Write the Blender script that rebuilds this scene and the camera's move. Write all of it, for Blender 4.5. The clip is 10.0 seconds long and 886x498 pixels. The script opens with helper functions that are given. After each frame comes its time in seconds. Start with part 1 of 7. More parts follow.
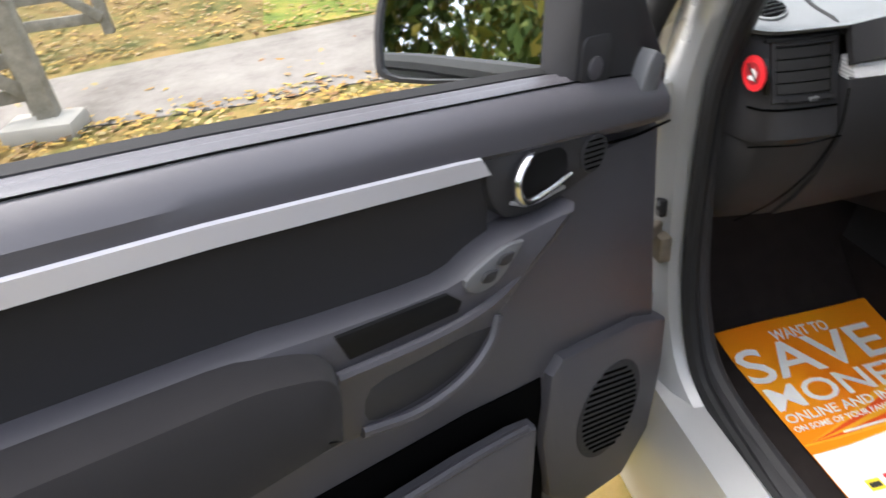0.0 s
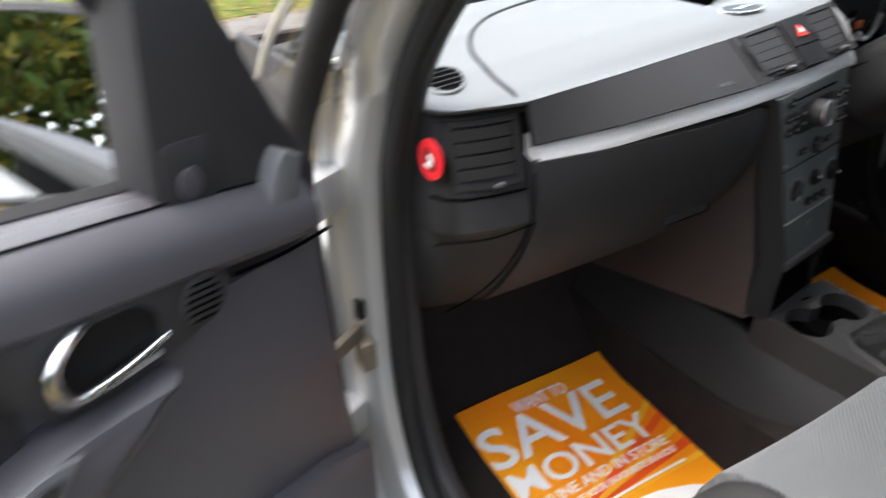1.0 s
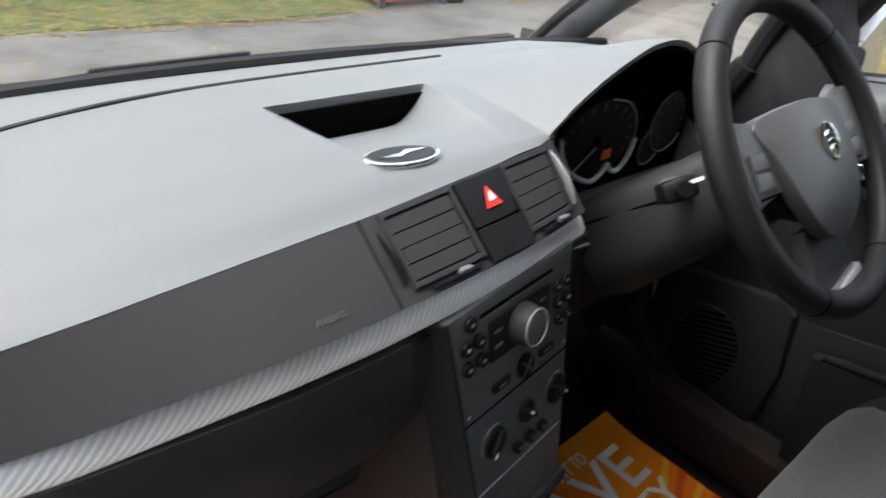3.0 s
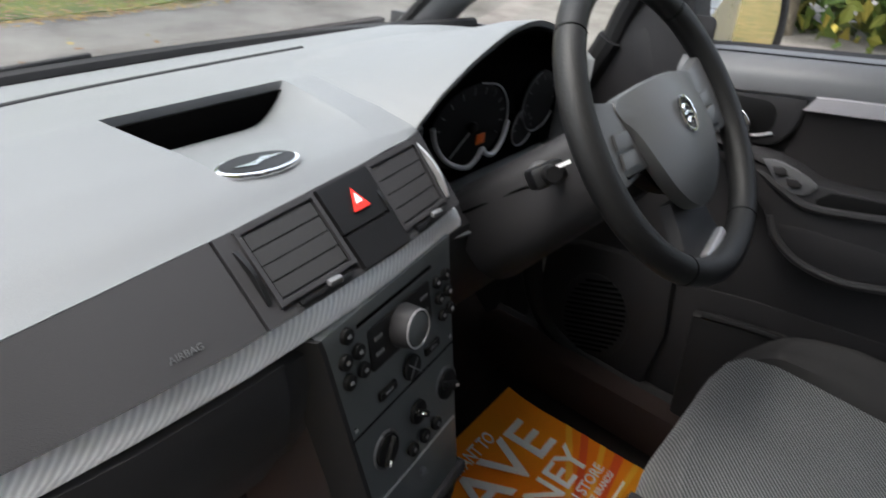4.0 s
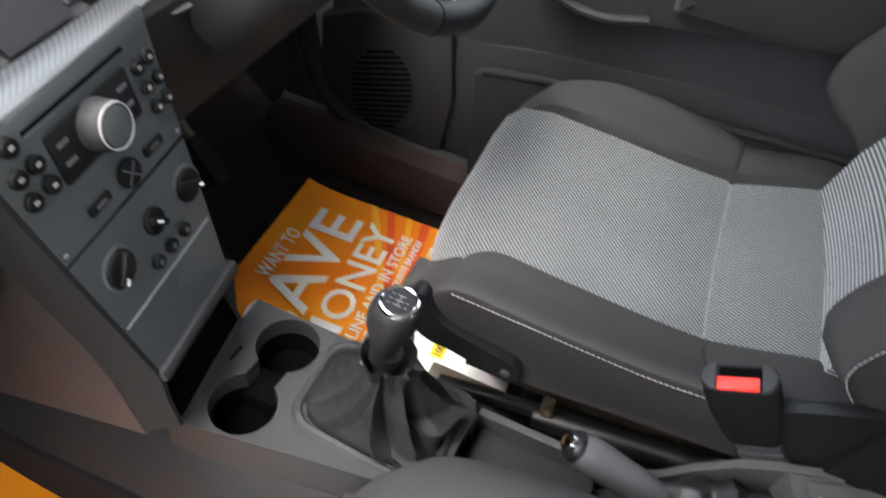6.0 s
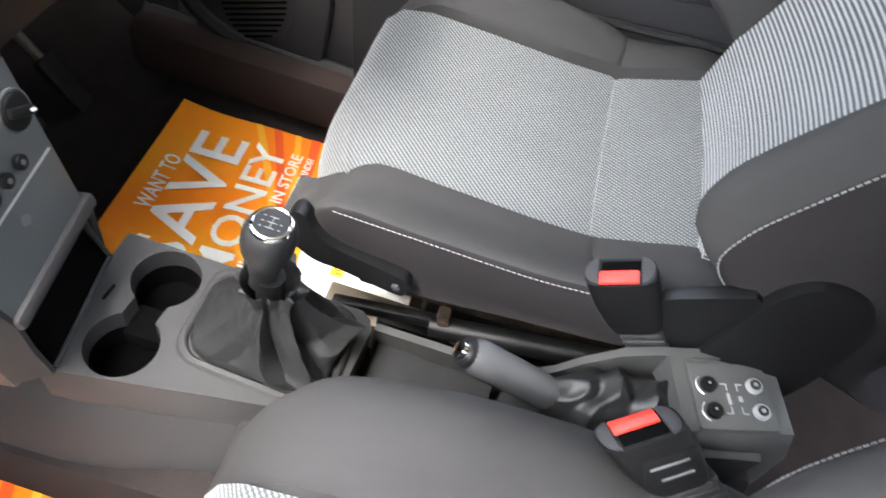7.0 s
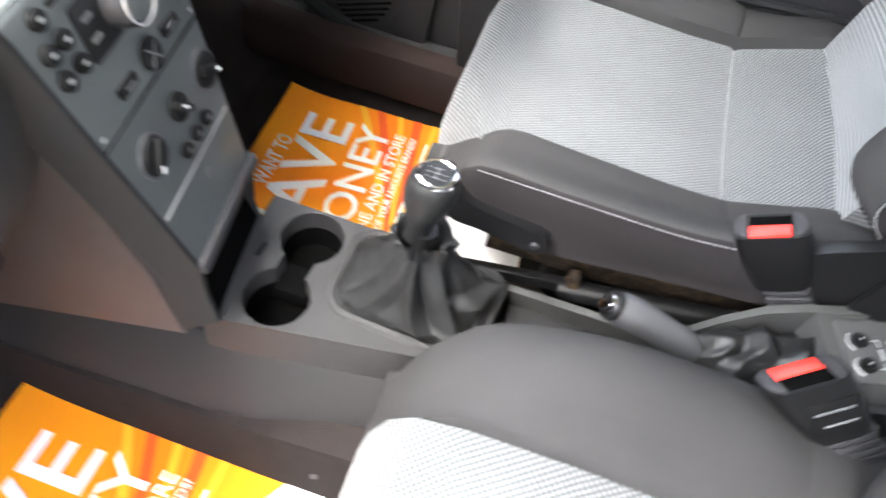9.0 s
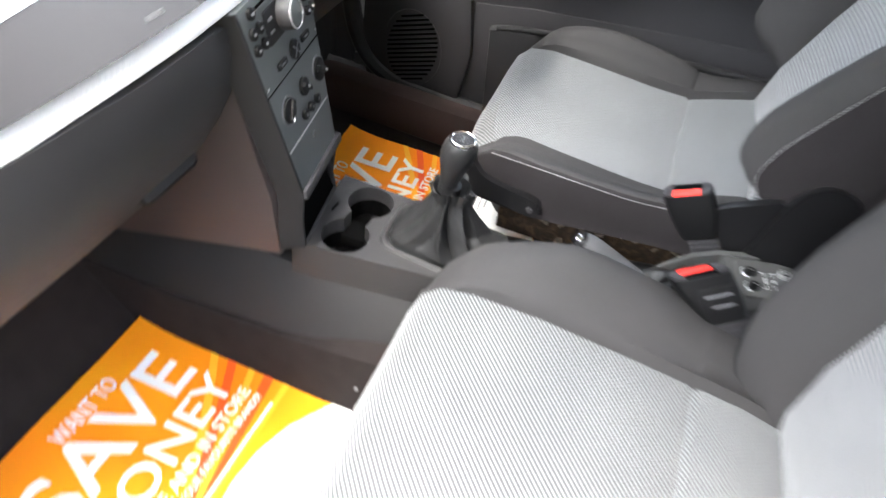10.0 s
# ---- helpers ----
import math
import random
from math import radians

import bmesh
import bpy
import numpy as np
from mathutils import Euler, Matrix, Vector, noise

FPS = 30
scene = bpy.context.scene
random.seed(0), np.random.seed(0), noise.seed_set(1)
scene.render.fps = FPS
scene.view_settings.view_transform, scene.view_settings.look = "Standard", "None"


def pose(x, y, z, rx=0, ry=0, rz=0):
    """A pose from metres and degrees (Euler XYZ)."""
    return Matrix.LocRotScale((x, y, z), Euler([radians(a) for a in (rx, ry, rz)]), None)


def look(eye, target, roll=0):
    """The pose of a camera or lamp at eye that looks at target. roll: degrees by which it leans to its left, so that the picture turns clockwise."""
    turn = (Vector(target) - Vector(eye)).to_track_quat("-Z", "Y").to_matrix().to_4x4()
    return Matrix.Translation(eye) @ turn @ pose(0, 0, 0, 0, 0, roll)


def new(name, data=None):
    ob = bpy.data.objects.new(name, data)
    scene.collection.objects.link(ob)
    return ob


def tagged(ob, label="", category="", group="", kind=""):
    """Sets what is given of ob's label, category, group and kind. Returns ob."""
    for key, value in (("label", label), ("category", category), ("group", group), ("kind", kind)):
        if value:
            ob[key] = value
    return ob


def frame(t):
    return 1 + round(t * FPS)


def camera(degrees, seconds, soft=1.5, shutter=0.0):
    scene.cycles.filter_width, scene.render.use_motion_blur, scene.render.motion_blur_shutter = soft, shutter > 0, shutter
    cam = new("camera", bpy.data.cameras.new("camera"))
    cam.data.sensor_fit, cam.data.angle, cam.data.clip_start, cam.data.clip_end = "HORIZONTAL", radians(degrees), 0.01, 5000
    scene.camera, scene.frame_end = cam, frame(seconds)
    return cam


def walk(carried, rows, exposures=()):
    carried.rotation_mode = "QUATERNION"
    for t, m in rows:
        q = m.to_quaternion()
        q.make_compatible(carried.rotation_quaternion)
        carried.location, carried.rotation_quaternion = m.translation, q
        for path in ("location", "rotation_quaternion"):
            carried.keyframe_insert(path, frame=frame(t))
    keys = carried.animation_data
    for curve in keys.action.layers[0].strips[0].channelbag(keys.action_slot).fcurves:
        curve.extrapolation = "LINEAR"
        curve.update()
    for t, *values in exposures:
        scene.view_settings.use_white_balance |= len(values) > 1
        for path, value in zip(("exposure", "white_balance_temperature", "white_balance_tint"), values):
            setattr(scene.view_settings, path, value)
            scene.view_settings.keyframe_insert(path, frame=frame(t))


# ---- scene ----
cam = camera(66.5, 10.0, shutter=0.6)
K = 1.15  # metres to one unit of the drawing
PATH = [
    (0, (-1.0373, -0.6572, 1.2751), (-0.853, 0.6519, 0.3738), -7.66),
    (0.5, (-0.9694, -0.6236, 1.2642), (-0.6365, 0.6512, 0.3564), -7.17),
    (0.8, (-0.8749, -0.5554, 1.2595), (-0.353, 0.6564, 0.3545), -2.03),
    (1, (-0.8213, -0.4983, 1.2525), (-0.1799, 0.6632, 0.3583), -1.11),
    (1.2, (-0.7813, -0.4684, 1.2581), (-0.0674, 0.6544, 0.3695), 0.08),
    (1.5, (-0.7172, -0.4194, 1.2486), (0.0189, 0.7026, 0.3773), 1.24),
    (2, (-0.5684, -0.3406, 1.2323), (0.2, 0.7923, 0.4041), 1.39),
    (2.5, (-0.43, -0.315, 1.2356), (0.4299, 0.763, 0.424), 3.3),
    (2.8, (-0.3857, -0.2993, 1.2249), (0.5357, 0.7186, 0.4034), 6.25),
    (3.2, (-0.3481, -0.2847, 1.2341), (0.6508, 0.6705, 0.428), 7.56),
    (4.4, (-0.3215, -0.2923, 1.2367), (0.802, 0.413, 0.3421), 6.8),
    (5, (-0.2874, -0.3153, 1.2219), (0.8074, 0.2289, 0.1898), 7.05),
    (5.5, (-0.27, -0.3182, 1.2117), (0.8206, 0.0589, 0.1035), 9.15),
    (5.8, (-0.2646, -0.3297, 1.2065), (0.814, -0.0007, 0.0714), 9.89),
    (6.2, (-0.2545, -0.3341, 1.1955), (0.7858, -0.1145, -0.0002), 12.58),
    (7.3, (-0.2367, -0.3614, 1.1882), (0.731, -0.3833, -0.0858), 18.64),
    (7.9, (-0.2415, -0.3538, 1.1856), (0.6837, -0.4049, -0.1188), 21.11),
    (8.3, (-0.2457, -0.3369, 1.1817), (0.6647, -0.3336, -0.1341), 20.1),
    (8.7, (-0.2601, -0.3186, 1.1749), (0.6467, -0.2616, -0.1421), 19.27),
    (9, (-0.302, -0.2935, 1.169), (0.65, -0.1521, -0.1092), 11.61),
    (9.3, (-0.3411, -0.2792, 1.178), (0.6052, -0.0203, -0.0859), 2.98),
    (9.5, (-0.3835, -0.2914, 1.1906), (0.5969, -0.0241, -0.0452), 4.1),
    (9.7, (-0.4455, -0.3086, 1.2113), (0.5979, -0.0482, 0.0266), 6.5),
    (10, (-0.5879, -0.3796, 1.2606), (0.5078, -0.1152, 0.125), 10.9),
]
walk(cam, [(t, look(Vector(eye) * K, Vector(target) * K, roll)) for t, eye, target, roll in PATH],
     exposures=[(0.0, 2.7), (0.5, 2.9), (1.0, 2.8), (2.0, 2.55), (3.0, 2.3), (4.5, 2.3), (5.0, 2.65), (5.5, 3.25), (6.0, 3.86), (7.5, 4.8), (8.5, 4.85), (9.5, 4.68), (10.0, 4.5)])

# ---- light: a bright overcast sky ----
world = bpy.data.worlds.new("sky")
scene.world = world
world.use_nodes = True
wn, wl = world.node_tree.nodes, world.node_tree.links
sky = wn.new("ShaderNodeTexSky")
sky.sky_type, sky.sun_disc = "NISHITA", False
sky.sun_elevation, sky.sun_rotation = radians(65), radians(-60)
sky.dust_density, sky.ozone_density = 4.0, 0.6
soft_sky = wn.new("ShaderNodeHueSaturation")
soft_sky.inputs["Saturation"].default_value = 0.47
wl.new(sky.outputs[0], soft_sky.inputs["Color"])
wl.new(soft_sky.outputs[0], wn["Background"].inputs["Color"])
wn["Background"].inputs["Strength"].default_value = 0.15
sun_data = bpy.data.lights.new("sun", "SUN")
sun_data.energy, sun_data.angle, sun_data.color = 0.5, radians(70), (1.0, 0.98, 0.95)
sun = new("sun", sun_data)
sun.matrix_world = look((0, 0, 6), Vector((0, 0, 6)) - Vector((-0.36, 0.22, 0.91)))


# ---- materials ----
def mat(name, color, rough=0.5, metal=0.0, grain=0.0, grain_size=900.0, vary=0.12, blotch=6.0, spec=0.5, sheen=0.0):
    """A surface with blotches at one scale and fine relief at another."""
    m = bpy.data.materials.new(name)
    m.use_nodes = True
    n, l = m.node_tree.nodes, m.node_tree.links
    b = n["Principled BSDF"]
    b.inputs["Roughness"].default_value, b.inputs["Metallic"].default_value = rough, metal
    b.inputs["Specular IOR Level"].default_value = spec
    b.inputs["Sheen Weight"].default_value = sheen
    co = n.new("ShaderNodeTexCoord")
    if vary:
        tex = n.new("ShaderNodeTexNoise")
        tex.inputs["Scale"].default_value, tex.inputs["Detail"].default_value = blotch, 6.0
        ramp = n.new("ShaderNodeMapRange")
        ramp.inputs["To Min"].default_value, ramp.inputs["To Max"].default_value = 1 - vary, 1 + vary
        mul = n.new("ShaderNodeMix")
        mul.data_type, mul.blend_type = "RGBA", "MULTIPLY"
        mul.inputs["Factor"].default_value = 1.0
        mul.inputs["A"].default_value = (*color, 1)
        l.new(co.outputs["Object"], tex.inputs["Vector"])
        l.new(tex.outputs["Fac"], ramp.inputs["Value"])
        l.new(ramp.outputs[0], mul.inputs["B"])
        l.new(mul.outputs["Result"], b.inputs["Base Color"])
        rr = n.new("ShaderNodeMapRange")
        rr.inputs["To Min"].default_value, rr.inputs["To Max"].default_value = max(rough - 0.08, 0), min(rough + 0.08, 1)
        l.new(tex.outputs["Fac"], rr.inputs["Value"])
        l.new(rr.outputs[0], b.inputs["Roughness"])
    else:
        b.inputs["Base Color"].default_value = (*color, 1)
    if grain:
        fine = n.new("ShaderNodeTexNoise")
        fine.inputs["Scale"].default_value, fine.inputs["Detail"].default_value = grain_size, 2.0
        bump = n.new("ShaderNodeBump")
        bump.inputs["Strength"].default_value, bump.inputs["Distance"].default_value = grain, 0.001
        l.new(co.outputs["Object"], fine.inputs["Vector"])
        l.new(fine.outputs["Fac"], bump.inputs["Height"])
        l.new(bump.outputs[0], b.inputs["Normal"])
    return m


def glass(name, tint=(1, 1, 1), rough=0.0):
    """A thin pane: clear, with the gloss of glass."""
    m = bpy.data.materials.new(name)
    m.use_nodes = True
    n, l = m.node_tree.nodes, m.node_tree.links
    n.remove(n["Principled BSDF"])
    clear, gloss, mix = n.new("ShaderNodeBsdfTransparent"), n.new("ShaderNodeBsdfGlossy"), n.new("ShaderNodeMixShader")
    facing, power, fres = n.new("ShaderNodeLayerWeight"), n.new("ShaderNodeMath"), n.new("ShaderNodeMath")
    facing.inputs["Blend"].default_value = 0.5
    power.operation, fres.operation = "POWER", "MULTIPLY_ADD"
    power.inputs[1].default_value = 5.0
    fres.inputs[1].default_value, fres.inputs[2].default_value = 0.45, 0.02
    l.new(facing.outputs["Facing"], power.inputs[0])
    l.new(power.outputs[0], fres.inputs[0])
    clear.inputs["Color"].default_value, gloss.inputs["Roughness"].default_value = (*tint, 1), rough
    l.new(fres.outputs[0], mix.inputs["Fac"])
    l.new(clear.outputs[0], mix.inputs[1])
    l.new(gloss.outputs[0], mix.inputs[2])
    l.new(mix.outputs[0], n["Material Output"].inputs["Surface"])
    return m


def woven(name, dark, light, pitch, turn=0.0, upright=False, dots=0.45):
    """Seat cloth: fine pale ribs and knots on a darker ground."""
    m = mat(name, dark, 0.95, vary=0, spec=0.15, sheen=0.25)
    n, l = m.node_tree.nodes, m.node_tree.links
    b, co = n["Principled BSDF"], n.new("ShaderNodeTexCoord")
    turned = n.new("ShaderNodeMapping")
    turned.inputs["Rotation"].default_value = (radians(90 if upright else 35), 0, radians(turn))
    l.new(co.outputs["Object"], turned.inputs["Vector"])
    waves = []
    for axis in "XY":
        w = n.new("ShaderNodeTexWave")
        w.wave_type, w.bands_direction = "BANDS", axis
        w.inputs["Scale"].default_value = 0.314 / pitch
        w.inputs["Distortion"].default_value = 0.4
        w.inputs["Detail Scale"].default_value = 3.0
        l.new(turned.outputs[0], w.inputs["Vector"])
        waves.append(w)
    dash = n.new("ShaderNodeMapRange")
    dash.inputs["To Min"].default_value, dash.inputs["To Max"].default_value = dots, 1.0
    l.new(waves[1].outputs["Fac"], dash.inputs["Value"])
    both = n.new("ShaderNodeMath")
    both.operation = "MULTIPLY"
    l.new(waves[0].outputs["Fac"], both.inputs[0])
    l.new(dash.outputs[0], both.inputs[1])
    wear = n.new("ShaderNodeTexNoise")
    wear.inputs["Scale"].default_value = 9.0
    l.new(co.outputs["Object"], wear.inputs["Vector"])
    add = n.new("ShaderNodeMath")
    add.operation = "MULTIPLY_ADD"
    add.inputs[1].default_value, add.inputs[2].default_value = 0.25, -0.12
    l.new(wear.outputs["Fac"], add.inputs[0])
    total = n.new("ShaderNodeMath")
    total.operation = "ADD"
    l.new(both.outputs[0], total.inputs[0])
    l.new(add.outputs[0], total.inputs[1])
    ramp = n.new("ShaderNodeValToRGB")
    ramp.color_ramp.elements[0].position, ramp.color_ramp.elements[0].color = 0.20, (*dark, 1)
    ramp.color_ramp.elements[1].position, ramp.color_ramp.elements[1].color = 0.75, (*light, 1)
    l.new(total.outputs[0], ramp.inputs["Fac"])
    l.new(ramp.outputs[0], b.inputs["Base Color"])
    bump = n.new("ShaderNodeBump")
    bump.inputs["Strength"].default_value, bump.inputs["Distance"].default_value = 0.5, 0.0012
    l.new(both.outputs[0], bump.inputs["Height"])
    l.new(bump.outputs[0], b.inputs["Normal"])
    return m


def carbon(name):
    """Silver trim with a fine diagonal twill."""
    m = mat(name, (0.62, 0.62, 0.64), 0.40, 0.25, vary=0)
    n, l = m.node_tree.nodes, m.node_tree.links
    b, co = n["Principled BSDF"], n.new("ShaderNodeTexCoord")
    turned = n.new("ShaderNodeMapping")
    turned.inputs["Rotation"].default_value = (0, radians(-52), 0)
    l.new(co.outputs["Object"], turned.inputs["Vector"])
    w = n.new("ShaderNodeTexWave")
    w.wave_type, w.bands_direction = "BANDS", "X"
    w.inputs["Scale"].default_value = 0.314 / 0.0040
    l.new(turned.outputs[0], w.inputs["Vector"])
    ramp = n.new("ShaderNodeValToRGB")
    ramp.color_ramp.elements[0].color, ramp.color_ramp.elements[1].color = (0.70, 0.70, 0.72, 1), (0.95, 0.95, 0.96, 1)
    l.new(w.outputs["Fac"], ramp.inputs["Fac"])
    l.new(ramp.outputs[0], b.inputs["Base Color"])
    bump = n.new("ShaderNodeBump")
    bump.inputs["Strength"].default_value, bump.inputs["Distance"].default_value = 0.35, 0.0006
    l.new(w.outputs["Fac"], bump.inputs["Height"])
    l.new(bump.outputs[0], b.inputs["Normal"])
    return m


def noisy(name, stops, size, detail=8.0, rough=0.9, bump_by=0.5, depth=0.02, island=False):
    """Ground, leaves and bark: a ramp of colours over noise."""
    m = mat(name, (0.2, 0.2, 0.2), rough, vary=0, spec=0.2)
    n, l = m.node_tree.nodes, m.node_tree.links
    b, co = n["Principled BSDF"], n.new("ShaderNodeTexCoord")
    tex = n.new("ShaderNodeTexNoise")
    tex.inputs["Scale"].default_value, tex.inputs["Detail"].default_value, tex.inputs["Roughness"].default_value = size, detail, 0.7
    l.new(co.outputs["Object"], tex.inputs["Vector"])
    ramp = n.new("ShaderNodeValToRGB")
    while len(ramp.color_ramp.elements) < len(stops):
        ramp.color_ramp.elements.new(0.5)
    for e, (at, color) in zip(ramp.color_ramp.elements, stops):
        e.position, e.color = at, (*color, 1)
    if island:
        geo = n.new("ShaderNodeNewGeometry")
        l.new(geo.outputs["Random Per Island"], ramp.inputs["Fac"])
    else:
        l.new(tex.outputs["Fac"], ramp.inputs["Fac"])
    l.new(ramp.outputs[0], b.inputs["Base Color"])
    bump = n.new("ShaderNodeBump")
    bump.inputs["Strength"].default_value, bump.inputs["Distance"].default_value = bump_by, depth
    l.new(tex.outputs["Fac"], bump.inputs["Height"])
    l.new(bump.outputs[0], b.inputs["Normal"])
    return m


PAD = mat("dash_pad_plastic", (0.118, 0.125, 0.130), 0.52, grain=0.35, grain_size=1400, vary=0.05, spec=0.45)
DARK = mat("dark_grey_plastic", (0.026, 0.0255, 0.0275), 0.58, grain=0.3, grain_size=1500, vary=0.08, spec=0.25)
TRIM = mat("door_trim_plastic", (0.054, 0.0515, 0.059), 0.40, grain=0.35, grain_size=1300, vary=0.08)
GREY = mat("mid_grey_plastic", (0.10, 0.102, 0.108), 0.45, grain=0.15, vary=0.06)
STACK = mat("stack_grey_paint", (0.098, 0.108, 0.111), 0.42, 0.3, vary=0.04)
BLACK = mat("black_gloss_plastic", (0.006, 0.006, 0.0065), 0.42, vary=0.1, spec=0.25)
# near-black painted as the shade in recesses, slots and gaps; also black linings
RECESS_BLACK = mat("shade_and_lining_black", (0.0018, 0.0018, 0.0018), 0.95, vary=0.2, spec=0.03)
RUBBER = mat("black_rubber", (0.012, 0.012, 0.013), 0.7, grain=0.2, vary=0.15, spec=0.3)
CLOTH = mat("charcoal_cloth", (0.0370, 0.0358, 0.0360), 0.95, grain=0.5, grain_size=1600, vary=0.12, spec=0.08, sheen=0.0)
INSERT = mat("door_cloth", (0.024, 0.0225, 0.0232), 0.95, grain=0.5, grain_size=1500, vary=0.1, spec=0.08, sheen=0.06)
WOVEN = woven("woven_seat_cloth", (0.050, 0.053, 0.054), (0.190, 0.195, 0.198), 0.0042, 52)
DOTTED = woven("dotted_seat_cloth", (0.056, 0.059, 0.060), (0.205, 0.21, 0.213), 0.0042, 40, dots=0.05)
RIBBED = woven("ribbed_seat_cloth", (0.045, 0.048, 0.050), (0.27, 0.275, 0.28), 0.0056, 88, True, 0.75)
SIDECLOTH = mat("plain_dark_side_cloth", (0.019, 0.0172, 0.0178), 0.95, grain=0.4, grain_size=1800, vary=0.15, spec=0.06)
HUBGREY = mat("wheel_hub_grey", (0.066, 0.068, 0.070), 0.42, grain=0.15, vary=0.05)
GAITER = mat("soft_gaiter_leather", (0.0135, 0.0138, 0.0142), 0.44, grain=0.45, grain_size=380, vary=0.15, spec=0.34)
CARPET = mat("black_carpet", (0.024, 0.020, 0.0195), 1.0, grain=1.0, grain_size=500, vary=0.3, blotch=20, spec=0.05)
PAINT = mat("silver_car_paint", (0.46, 0.465, 0.465), 0.30, 0.5, vary=0.03)
CHROME = mat("bright_chrome", (0.82, 0.82, 0.83), 0.12, 1.0, vary=0.04)
SILVER = mat("silver_plastic", (0.55, 0.55, 0.56), 0.35, 0.6, vary=0.04)
LEATHER = mat("black_leather", (0.011, 0.0112, 0.0116), 0.5, grain=0.35, grain_size=450, vary=0.12, spec=0.26)
TWILL = carbon("silver_twill_trim")
GLASS = glass("window_glass", (0.97, 0.985, 0.98))
MIRROR = mat("mirror_silver", (0.75, 0.78, 0.78), 0.02, 1.0, vary=0)
RED = mat("red_button", (0.75, 0.03, 0.02), 0.4, vary=0.06)
STICKER = mat("red_sticker", (0.80, 0.02, 0.03), 0.45, vary=0.04)
WHITE = mat("white_print", (0.85, 0.85, 0.85), 0.6, vary=0.03)
YELLOW = mat("yellow_print", (0.85, 0.65, 0.03), 0.6, vary=0.03)
INK = mat("black_print", (0.02, 0.02, 0.02), 0.6, vary=0.05)
ORANGE = noisy("orange_printed_paper", [(0.30, (0.88, 0.19, 0.008)), (0.5, (0.90, 0.30, 0.010)), (0.7, (0.92, 0.40, 0.014))], 3.0, 1.0, 0.55, 0.05, 0.002)
SWIRL = mat("red_orange_print", (0.80, 0.09, 0.008), 0.6, vary=0.1)
AMBER = mat("pale_orange_print", (0.90, 0.42, 0.02), 0.6, vary=0.1)
THREAD = mat("grey_thread", (0.20, 0.196, 0.196), 0.9, vary=0.1)
METAL = mat("worn_rail_steel", (0.22, 0.19, 0.15), 0.5, 0.7, vary=0.4, blotch=40)
STRIP = mat("lilac_silver_paint", (0.50, 0.49, 0.52), 0.42, 0.25, grain=0.1, vary=0.03)
DIRT = noisy("rust_and_grit", [(0.3, (0.008, 0.006, 0.005)), (0.5, (0.022, 0.015, 0.010)), (0.62, (0.075, 0.048, 0.026)), (0.75, (0.014, 0.010, 0.008))], 70.0, 8.0, 0.9, 1.0, 0.004)
ROOFLINING = mat("pale_roof_cloth", (0.62, 0.61, 0.59), 0.95, grain=0.4, vary=0.05, spec=0.1)
CONSOLE = mat("console_plastic", (0.022, 0.0215, 0.0222), 0.55, grain=0.3, grain_size=1500, vary=0.08, spec=0.32)
SILLCARPET = mat("brown_black_sill_carpet", (0.032, 0.023, 0.0215), 1.0, grain=0.8, grain_size=500, vary=0.25, spec=0.05)
SWITCHGREY = mat("switch_panel_grey", (0.060, 0.061, 0.060), 0.5, grain=0.15, vary=0.05)
# dash plastic with the red light bounced off the mats in its colour
CHEEK_GLOW = mat("cheek_plastic_mat_glow", (0.044, 0.036, 0.037), 0.50, grain=0.3, grain_size=1500, vary=0.08)
GRIP = mat("soft_grip_grey", (0.060, 0.061, 0.064), 0.6, grain=0.3, vary=0.06)
KEY = mat("matt_black_keys", (0.004, 0.004, 0.0043), 0.6, vary=0.08, spec=0.18)
RIM = mat("satin_silver_ring", (0.72, 0.72, 0.74), 0.4, 0.2, vary=0.03)
LAMP = mat("orange_warning_lamp", (0.8, 0.15, 0.02), 0.5, vary=0)


# ---- building helpers ----
def thing(name, at, label, category, group="", kind=""):
    """A top-level thing: an Empty at its base, in units of the drawing."""
    ob = new(name)
    ob.empty_display_size = 0.05
    ob.location = Vector(at) * K
    return tagged(ob, label, category, group, kind)


def whereabouts(ob):
    """The place of a thing or part that has not been turned."""
    p = Vector(ob.location)
    while ob.parent:
        ob = ob.parent
        p += ob.location
    return p


def part(name, bm, material, parent=None, label="", smooth=True, angle=35):
    """Links a bmesh, drawn in the car's own axes, as one mesh under a thing or part."""
    bmesh.ops.recalc_face_normals(bm, faces=bm.faces)
    me = bpy.data.meshes.new(name)
    bm.transform(Matrix.Scale(K, 4))
    c = Vector((0, 0, 0))
    if bm.verts:
        lo = Vector([min(v.co[i] for v in bm.verts) for i in range(3)])
        hi = Vector([max(v.co[i] for v in bm.verts) for i in range(3)])
        c = Vector(((lo.x + hi.x) / 2, (lo.y + hi.y) / 2, lo.z))
    bm.transform(Matrix.Translation(-c))
    for f in bm.faces:
        f.smooth = smooth
    if smooth:
        for e in bm.edges:
            if len(e.link_faces) == 2 and e.calc_face_angle(0) > radians(angle):
                e.smooth = False
    bm.to_mesh(me)
    bm.free()
    me.materials.append(material)
    ob = new(name, me)
    if parent:
        ob.parent = parent
        ob.location = c - whereabouts(parent)
    else:
        ob.location = c
    return tagged(ob, label)


